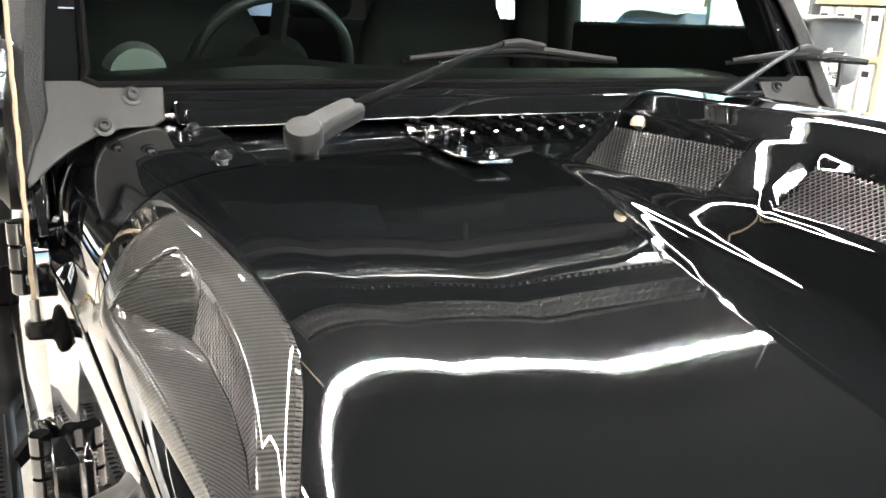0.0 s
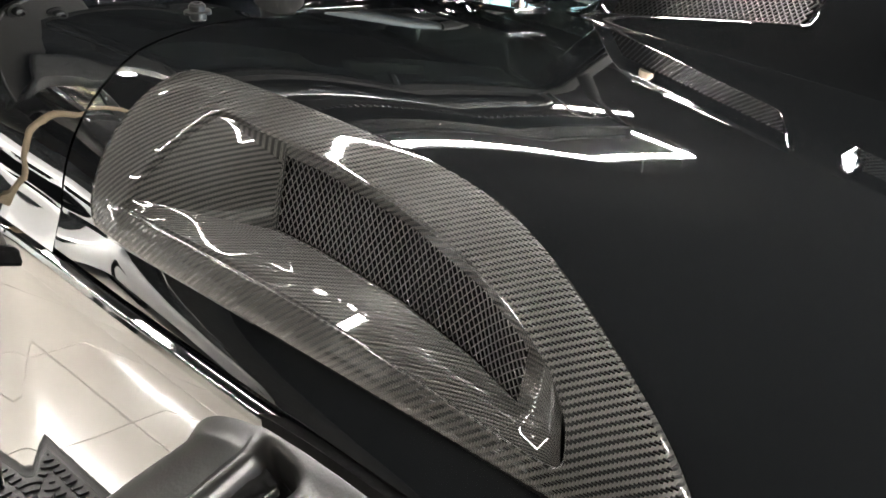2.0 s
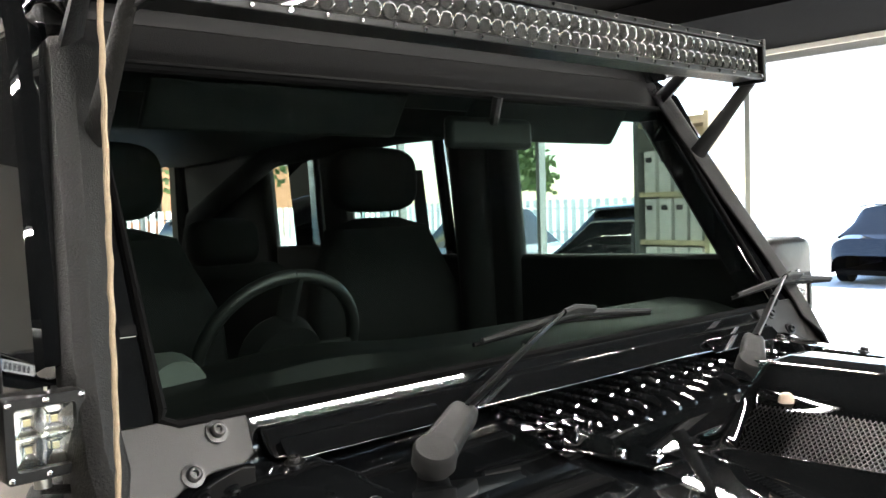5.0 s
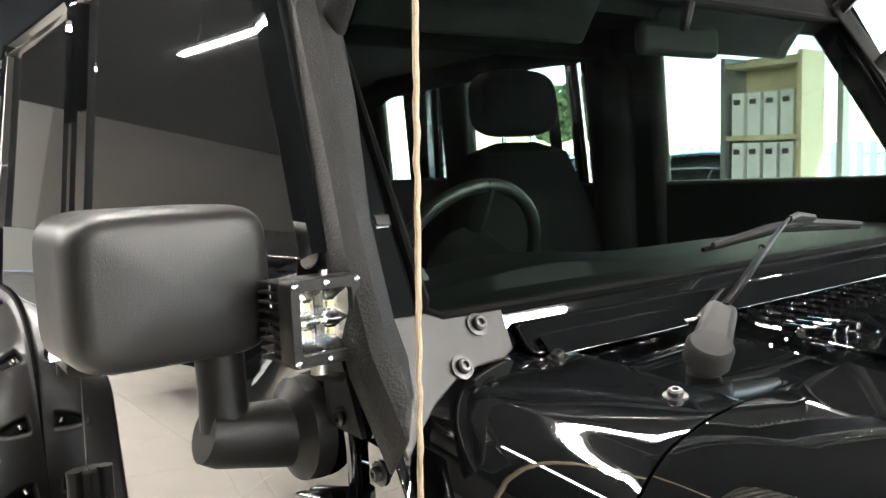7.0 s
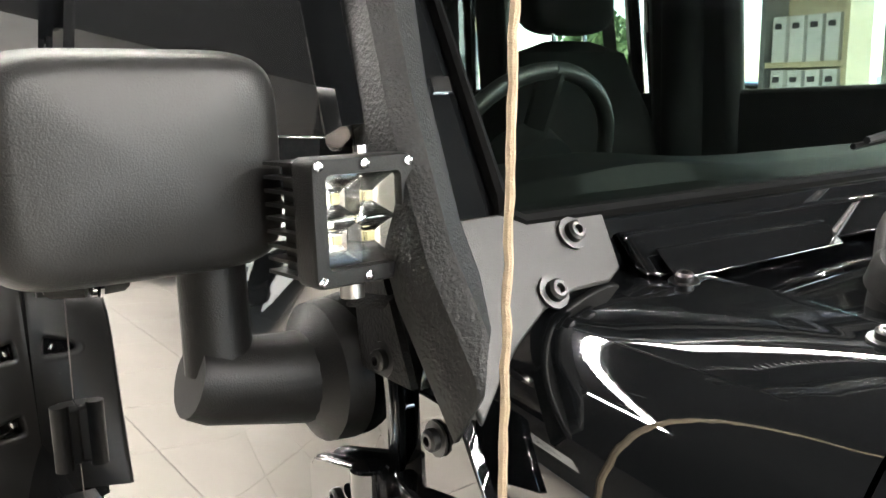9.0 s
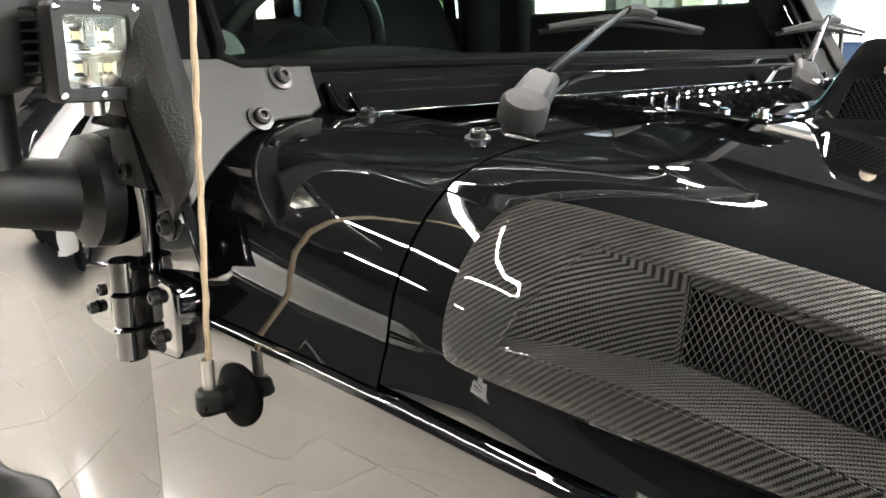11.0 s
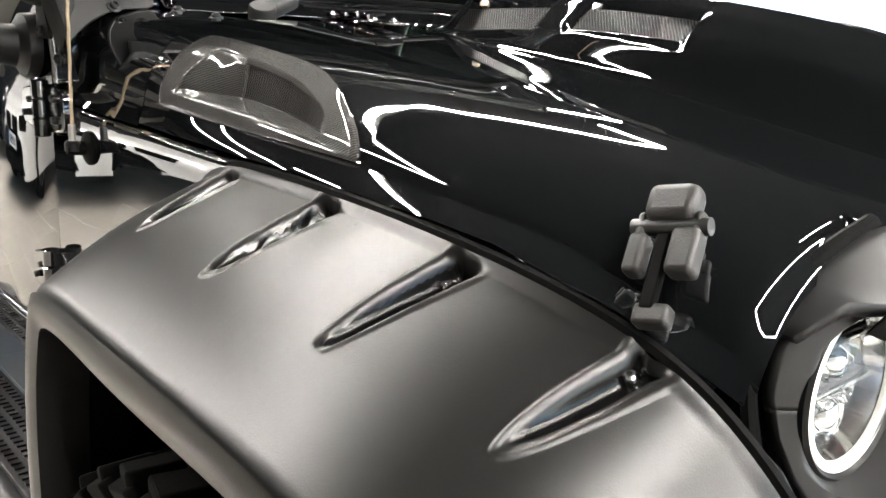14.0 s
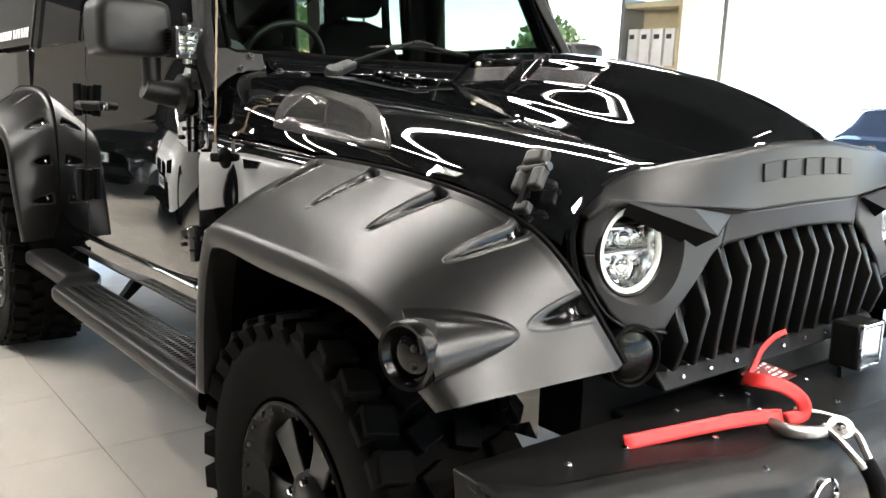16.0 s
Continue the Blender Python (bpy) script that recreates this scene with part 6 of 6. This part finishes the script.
def interior():
    part("dashboard", dash_mesh(), DASH, car, "black moulded dashboard")
    for y in (-0.375, 0.375):
        st = part("front_seat", seat_back(y, -2.26), CLOTH, car, "black cloth front seat")
        part("cushion", box((-2.25, y - 0.25, 0.92), (-1.75, y + 0.25, 1.06)), CLOTH, st, bevel=0.05)
        part("headrest", headrest(y, -2.345, 1.665), CLOTH, st)
        for dy in (-0.05, 0.05):
            part("headrest_post", tube([(-2.33, y + dy, 1.49), (-2.335, y + dy, 1.60)], 0.006, 8), CHROME, st)
    rs = part("rear_bench", box((-3.35, -0.6, 1.0), (-3.2, 0.6, 1.42)), CLOTH, car, "black rear bench", bevel=0.05)
    part("cushion", box((-3.2, -0.6, 0.92), (-2.75, 0.6, 1.05)), CLOTH, rs, bevel=0.05)
    for y in (-0.38, 0.38):
        part("headrest", headrest(y, -3.30, 1.50), CLOTH, rs)
    # roll bars with padding
    for x in (-2.20, ):
        part("roll_bar", tube([(x, -0.62, 1.0), (x, -0.62, 1.74), (x, -0.55, 1.82), (x, 0.55, 1.82), (x, 0.62, 1.74), (x, 0.62, 1.0)], 0.05, 12), CLOTH, car, "padded roll bar")
    for s in (-1, 1):
        part("roll_bar", tube([(-1.66, s * 0.60, 1.80), (-2.5, s * 0.60, 1.83), (-3.3, s * 0.60, 1.82), (-3.95, s * 0.58, 1.6), (-4.1, s * 0.56, 1.2)], 0.045, 12), CLOTH, car, "padded roll bar")
        # trimmed pillars, door tops and rear quarters
        part("pillar_trim", rounded_panel(-2.335, -2.075, 0.95, 1.86, s), DASH, car, "black padded pillar trim", bevel=0.025)
        part("pillar_trim", rounded_panel(-3.035, -2.90, 0.95, 1.86, s), DASH, car, bevel=0.02)
        part("quarter_trim", rounded_panel(-4.18, -3.43, 0.95, 1.86, s), DASH, car, "black rear quarter trim", bevel=0.03)
        part("door_card", rounded_panel(-2.90, -1.41, 0.75, 1.437, s), DASH, car, "black moulded door card", bevel=0.012)
        part("quarter_card", rounded_panel(-3.43, -3.035, 0.75, 1.47, s), DASH, car, bevel=0.012)
        part("sun_visor", plate([(-1.60, s * 0.08, 1.77), (-1.60, s * 0.55, 1.77), (-1.65, s * 0.55, 1.70), (-1.65, s * 0.08, 1.70)], (-0.015, 0, 0)), DASH, car, bevel=0.004)
        part("seat_belt", plate([(-2.44, s * 0.585, 1.70), (-2.44, s * 0.63, 1.70), (-2.36, s * 0.63, 1.0), (-2.36, s * 0.585, 1.0)], (0.003, 0, 0)), CLOTH, car)
    part("headliner", box((-4.2, -0.66, 1.845), (-1.62, 0.66, 1.87)), DASH, car, smooth=False)
    rv = part("rear_view_mirror", box((-1.60, -0.01, 1.675), (-1.575, 0.21, 1.735)), DASH, car, "black interior mirror", bevel=0.012)
    part("stem", tube([(-1.575, 0.1, 1.72), (-1.56, 0.1, 1.77)], 0.010, 8), DASH, rv)
    # steering wheel on the right
    c, ax = Vector((-1.75, -0.285, 1.322)), Vector((-0.9, 0, 0.42)).normalized()
    q = Vector((0, 0, 1)).rotation_difference(ax).to_matrix()
    ring = [c + q @ Vector((0.155 * math.cos(radians(10 * k)), 0.155 * math.sin(radians(10 * k)), 0)) for k in range(37)]
    sw = part("steering_wheel", tube(ring, 0.012, 10), mat("steering leather", (0.014, 0.014, 0.014), 0.4, grain=0.2), car, "black leather steering wheel")
    part("boss", turned([(-0.03, 0.07), (0.01, 0.075), (0.03, 0.06), (0.035, 0.0)], c, ax, 28), DASH, sw)
    for a in (0, 90, 180):
        e = c + q @ Vector((0.155 * math.cos(radians(a)), 0.155 * math.sin(radians(a)), 0))
        part("spoke", tube([c, e], 0.018, 8, flat=0.5), DASH, sw)
    part("instrument_hood", tube([(-1.52, -0.57, 1.33), (-1.55, -0.57, 1.335), (-1.60, -0.57, 1.33)], [0.044, 0.048, 0.046], 20), mat("grey trim", (0.12, 0.125, 0.12), 0.4, rough_vary=0.05), car, "grey side air vent pod")


def rounded_panel(xa, xb, za, zb, s):
    """An upright trim panel along the cabin's side, leaning in with the windows."""
    def y(z, d):
        return s * (0.738 - d - 0.11 * max(0.0, z - 1.40))
    return plate([(xa, y(za, 0), za), (xb, y(za, 0), za), (xb, y(zb, 0), zb), (xa, y(zb, 0), zb)], (0, -s * 0.06, 0))


def dash_mesh():
    def g(u, v):
        y = -0.66 + 1.32 * u
        prof = [(-1.40, 1.20), (-1.40, 1.315), (-1.48, 1.335), (-1.58, 1.34), (-1.63, 1.31), (-1.64, 1.15), (-1.60, 0.9)]
        i = min(5, int(v * 6))
        t = v * 6 - i
        x = prof[i][0] + (prof[i + 1][0] - prof[i][0]) * t
        z = prof[i][1] + (prof[i + 1][1] - prof[i][1]) * t
        return Vector((x, y, z + 0.02 * math.exp(-((y + 0.36) / 0.17) ** 2) * (0.3 < v < 0.75)))
    return grid(g, 50, 36, flip=True)


def seat_back(y, x):
    def g(u, v):
        th = 2 * math.pi * u
        z = 1.0 + 0.56 * v
        w = 0.25 - 0.09 * smooth((v - 0.55) / 0.45)
        c, s = math.cos(th), math.sin(th)
        k = 1.0 if v < 0.93 else math.sqrt(max(0.0, 1 - ((v - 0.93) / 0.07) ** 2)) * 0.6 + 0.4
        return Vector((x - 0.08 * v + 0.065 * k * math.copysign(abs(c) ** 0.6, c), y + w * k * math.copysign(abs(s) ** 0.6, s), z))
    bm = grid(g, 32, 20)
    top_ring = [v for v in bm.verts if abs(v.co.z - 1.56) < 1e-5]
    bmesh.ops.contextual_create(bm, geom=top_ring)
    return bm


def headrest(y, x, z):
    def g(u, v):
        th, ph = 2 * math.pi * u, math.pi * (v - 0.5)
        e = 0.6
        def sp(t):
            return math.copysign(abs(t) ** e, t)
        return Vector((x + 0.055 * sp(math.cos(ph)) * sp(math.cos(th)), y + 0.138 * sp(math.cos(ph)) * sp(math.sin(th)), z + 0.09 * sp(math.sin(ph))))
    return grid(g, 28, 18)


interior()


# ---- other cars and things ----
def parked_car(at, yaw, paint, label, tall=1.45, length=4.5, width=1.8, plate_bar=True):
    """A plain modern car, built from a lofted body, a glazed cabin, wheels, lamps and grille."""
    c = thing("parked_car", label, "car", group="other cars", at=at)
    M = Matrix.Translation(at) @ Matrix.Rotation(radians(yaw), 4, "Z")
    L, W = length, width / 2
    def side_top(s):
        return lerp(s, (0, 0.03, 0.10, 0.30, 0.36, 0.9, 0.97, 1.0), (0.55, 0.68, 0.78, 0.93, 0.96, 1.0, 0.92, 0.6))
    def body_(u, v):
        s = u
        x = L / 2 - L * s
        w = W * lerp(s, (0, 0.03, 0.10, 0.2, 0.85, 0.97, 1.0), (0.68, 0.84, 0.95, 1.0, 1.0, 0.92, 0.8))
        th = math.pi * v
        y = -w * math.copysign(abs(math.cos(th)) ** 0.35, math.cos(th))
        lo, hi = 0.22, side_top(s)
        z = lo + (hi - lo) * abs(math.sin(th)) ** 0.45
        return M @ Vector((x, y, z))
    b = part("body", grid(body_, 60, 36), paint, c)
    part("underside", box((-L / 2 + 0.2, -W * 0.8, 0.2), (L / 2 - 0.2, W * 0.8, 0.3), None, M), SEAL, c, smooth=False)
    def cabin(u, v):
        s = 0.28 + 0.60 * u
        x = L / 2 - L * s
        h = lerp(u, (0, 0.28, 0.5, 0.8, 1.0), (0.93, tall - 0.03, tall, tall - 0.06, 0.98))
        th = math.pi * v
        w = W * 0.93 * (1 - 0.16 * smooth((h - 0.95) / 0.4))
        y = -w * math.copysign(abs(math.cos(th)) ** 0.5, math.cos(th))
        return M @ Vector((x, y, 0.9 + (h - 0.9) * abs(math.sin(th)) ** 0.5))
    part("cabin_glass", grid(cabin, 40, 30), DARKGLASS, c)
    def top(u, v):
        s = 0.44 + 0.32 * u
        x = L / 2 - L * s
        h = lerp((s - 0.28) / 0.60, (0, 0.28, 0.5, 0.8, 1.0), (0.93, tall - 0.03, tall, tall - 0.06, 0.98))
        y = W * 0.78 * (2 * v - 1)
        return M @ Vector((x, y, h + 0.012 - 0.05 * abs(2 * v - 1) ** 3))
    part("roof", grid(top, 16, 16), paint, c, solid=0.02)
    for sx in (L / 2 - 0.85, -L / 2 + 0.85):
        for sy in (-1, 1):
            o = M @ Vector((sx, sy * (W - 0.13), 0.32))
            ax = M.to_3x3() @ Vector((0, sy, 0))
            w = part("wheel", turned([(-0.1, 0.3), (-0.1, 0.32), (0.11, 0.32), (0.125, 0.29), (0.12, 0.22)], o, ax, 32), RUBBER, c)
            part("rim", turned([(0.10, 0.215), (0.12, 0.21), (0.10, 0.17), (0.115, 0.05), (0.12, 0.0)], o, ax, 20), CHROME, w)
    for sy in (-1, 1):
        part("headlamp", plate([M @ Vector(p) for p in ((L / 2 - 0.08, sy * W * 0.88, 0.60), (L / 2 - 0.02, sy * W * 0.52, 0.58), (L / 2 - 0.04, sy * W * 0.52, 0.69), (L / 2 - 0.14, sy * W * 0.90, 0.73))], M.to_3x3() @ Vector((0.03, 0, 0))), SMOKE, c, bevel=0.01)
        part("air_intake", plate([M @ Vector(p) for p in ((L / 2 - 0.02, sy * W * 0.05, 0.54), (L / 2 - 0.02, sy * W * 0.40, 0.55), (L / 2 - 0.04, sy * W * 0.42, 0.67), (L / 2 - 0.04, sy * W * 0.05, 0.67))], M.to_3x3() @ Vector((0.05, 0, 0))), SEAL, c, bevel=0.02)
    part("lower_intake", plate([M @ Vector(p) for p in ((L / 2 - 0.03, -W * 0.75, 0.26), (L / 2 - 0.03, W * 0.75, 0.26), (L / 2 - 0.02, W * 0.62, 0.38), (L / 2 - 0.02, -W * 0.62, 0.38))], M.to_3x3() @ Vector((0.05, 0, 0))), SEAL, c, bevel=0.02)
    if plate_bar:
        p = part("number_plate", box((L / 2 + 0.005, -0.26, 0.415), (L / 2 + 0.025, 0.26, 0.525), None, M), PAPER, c, "white plate with dark bars", smooth=False)
        for i in range(6):
            y = -0.22 + 0.07 * i
            part("bar", box((L / 2 + 0.0255, y, 0.435), (L / 2 + 0.0275, y + 0.045, 0.505), None, M), INK, p, smooth=False)
        part("blue_band", box((L / 2 + 0.0255, 0.215, 0.416), (L / 2 + 0.0275, 0.258, 0.524), None, M), BLUE, p, smooth=False)
    return c


parked_car((-6.85, -4.75, 0), 68, CARWHITE, "white coupe with dark grilles parked in the showroom")
parked_car((-9.3, -4.7, 0), 72, CARDARK, "dark saloon with chrome trim parked in the showroom", tall=1.6)
parked_car((-8.8, 9.8, -0.26), 200, CARDARK, "dark estate car parked outside the glazing", tall=1.75)
parked_car((-14.0, 11.5, -0.26), 190, CARSILVER, "silver blue hatchback parked outside the glazing", tall=1.75)
parked_car((-20.5, 5.2, -0.26), 20, CARSILVER, "silver blue saloon parked beyond the end glazing", tall=1.75)
parked_car((-21.5, 9.0, -0.26), 15, CARDARK, "dark hatchback parked beyond the end glazing", tall=1.7)
parked_car((-7.5, 18.0, -0.26), 90, CARDARK, "dark car parked across the forecourt", tall=1.6)


def display_rack():
    r = thing("display_rack", "pale timber display rack with rows of white product boxes", "rack", at=(-5.25, 6.1, 0))
    x0, x1, y = -5.62, -4.88, 6.0
    part("side_panel", box((x0 - 0.05, y - 0.02, 0), (x0, y + 0.36, 2.40)), ALU, r, smooth=False)
    part("side_panel", box((x1, y - 0.02, 0), (x1 + 0.05, y + 0.36, 2.40)), BOARD, r, smooth=False)
    part("back_panel", box((x0, y + 0.33, 0), (x1, y + 0.35, 2.40)), BOARD, r, smooth=False)
    for z in (0.25, 0.72, 1.19, 1.66, 2.34):
        part("shelf", box((x0, y, z - 0.05), (x1, y + 0.33, z)), BOARD, r, smooth=False)
    for z in (0.25, 0.72, 1.19, 1.66):
        for i in range(4):
            x = x0 + 0.05 + 0.17 * i
            m = Matrix.Translation((x, y + 0.02, z)) @ Matrix.Rotation(radians(3 * ((i * 7) % 3 - 1)), 4, "Z")
            b = tagged(new("product_box", bpy.data.meshes.new("product_box")), "white product box with a dark label", "box", group="boxes on the rack")
            bm = box((0, 0, 0), (0.13, 0.11, 0.40))
            bm.to_mesh(b.data)
            bm.free()
            b.data.materials.append(PAPER)
            b.matrix_world = m
            l = part("label_bar", box((0.02, -0.003, 0.29), (0.09, 0.0, 0.34), None, m), INK, None, smooth=False)
            l.parent = b
            l.matrix_parent_inverse = m.inverted()


display_rack()


def fence():
    f = thing("palisade_fence", "grey steel palisade fence beyond the forecourt", "fence", at=(-20, 24, -0.26))
    for i in range(150):
        x = -58 + 0.4 * i
        part("pale", box((x, 24, -0.26), (x + 0.22, 24.04, 1.6)), FENCE, f, smooth=False)
    for i in range(90):
        y = -4 + 0.34 * i
        part("pale", box((-34, y, -0.26), (-33.96, y + 0.2, 1.6)), FENCE, f, smooth=False)
    for z in (0.3, 1.2):
        part("rail", box((-60, 24.04, z), (4, 24.1, z + 0.08)), FENCE, f, smooth=False)


fence()


def tree(x, y, h, seed):
    rnd = random.Random(seed)
    t = thing("tree", "broad green tree behind the fence", "tree", group="trees behind the fence", at=(x, y, -0.26))
    part("trunk", tube([(x, y, -0.26), (x + 0.1, y, h * 0.3), (x - 0.1, y + 0.1, h * 0.6)], [0.25, 0.18, 0.08], 8), BARK, t)
    verts, faces = [], []
    for _ in range(1500):
        a, e, r = rnd.uniform(0, 6.283), rnd.uniform(-0.4, 1.5), rnd.uniform(0.3, 1.0) ** 0.5 * h * 0.42 * rnd.uniform(0.75, 1.1)
        c = Vector((x + r * math.cos(a) * math.cos(e), y + r * math.sin(a) * math.cos(e), h * 0.55 + r * math.sin(e)))
        d1 = Vector((rnd.uniform(-1, 1), rnd.uniform(-1, 1), rnd.uniform(-1, 1))).normalized() * 0.22
        d2 = d1.orthogonal().normalized() * 0.14
        i = len(verts)
        verts += [c - d1, c + d2, c + d1, c - d2]
        faces.append((i, i + 1, i + 2, i + 3))
    me = bpy.data.meshes.new("crown")
    me.from_pydata(verts, [], faces)
    me.materials.append(LEAF)
    o = new("crown", me)
    o.parent = t
    o.matrix_parent_inverse = Matrix.Translation((-x, -y, 0.26))


for k, (tx, ty, th) in enumerate(((-38, 12, 6.5), (-42, 20, 7), (-44, 5, 7), (-30, 29, 5))):
    tree(tx, ty, th, k)


def unit_building():
    b = thing("brick_building", "low orange brick industrial unit beyond the fence", "building", at=(-48, 16, 0))
    part("wall", box((-60, 8, -0.26), (-47, 27, 4.2)), BRICK, b, smooth=False)
    part("roof", box((-60.3, 7.7, 4.2), (-46.7, 27.3, 4.6)), FENCE, b, smooth=False)
    for i in range(5):
        w = part("window", box((-46.99, 9.5 + 3.4 * i, 1.2), (-46.93, 11.4 + 3.4 * i, 2.6)), DARKGLASS, b, smooth=False)
        part("window_frame", box((-46.96, 9.4 + 3.4 * i, 1.08), (-46.9, 11.5 + 3.4 * i, 1.2)), ALU, w, smooth=False)


unit_building()


def posters():
    for x, z, w, h in ((-4.1, 1.45, 0.42, 0.6), (-6.4, 1.5, 0.9, 0.6), (-2.0, 1.5, 0.6, 0.85)):
        p = thing("wall_poster", "white printed poster on the showroom wall", "poster", group="wall posters", at=(x, -8.59, z))
        part("sheet", box((x - w / 2, -8.6, z - h / 2), (x + w / 2, -8.588, z + h / 2)), PAPER, p, smooth=False)
        for i in range(5):
            part("print_bar", box((x - w * 0.4, -8.5875, z + h * (0.35 - 0.15 * i)), (x + w * (0.1 + 0.06 * ((i * 5) % 4)), -8.5855, z + h * (0.40 - 0.15 * i))), INK, p, smooth=False)


posters()


def floor_tiles():
    """Polished tiles with open joints; the nearest are pieces of their own."""
    floor_ob = bpy.data.objects["floor"]
    size, x0, y0 = 0.6, -1.975 - 0.6 * 25, -0.878 - 0.6 * 12
    me = bpy.data.meshes.new("floor_tile")
    bm = box((0.0015, 0.0015, -0.012), (size - 0.0015, size - 0.0015, 0.0))
    bmesh.ops.bevel(bm, geom=[e for e in bm.edges if all(v.co.z > -0.001 for v in e.verts)], offset=0.0012, segments=1, affect="EDGES")
    bm.to_mesh(me)
    bm.free()
    me.materials.append(TILE)
    rest = bmesh.new()
    for i in range(38):
        for j in range(26):
            x, y = x0 + size * i, y0 + size * j
            if x < -16.9 or x + size > 5.5 or y < -8.6 or y + size > 7.1:
                continue
            if -8.5 < x < 1.5 and -6.3 < y < 3.3 and not (-3.6 < x < 0.0 and -0.4 < y < 0.2):
                t = new("floor_tile", me)
                t.location = (x, y, 0)
                t.parent = floor_ob
            else:
                box((x + 0.0015, y + 0.0015, -0.012), (x + size - 0.0015, y + size - 0.0015, 0.0), rest)
    o = part("far_floor_tiles", rest, TILE, floor_ob, smooth=False)
    tagged(o, "polished beige porcelain tiles", kind="stuff")


floor_tiles()


# ---- the car and what it carries stand a little nose-up ----
for ob in (car, *[o for o in scene.objects if o.name.split(".")[0] in ("winch_hook", "winch_tag", "red_strap_tail", "led_pod_lamp", "roof_light_bar", "window_decal")]):
    ob.matrix_basis = TILT @ ob.matrix_basis
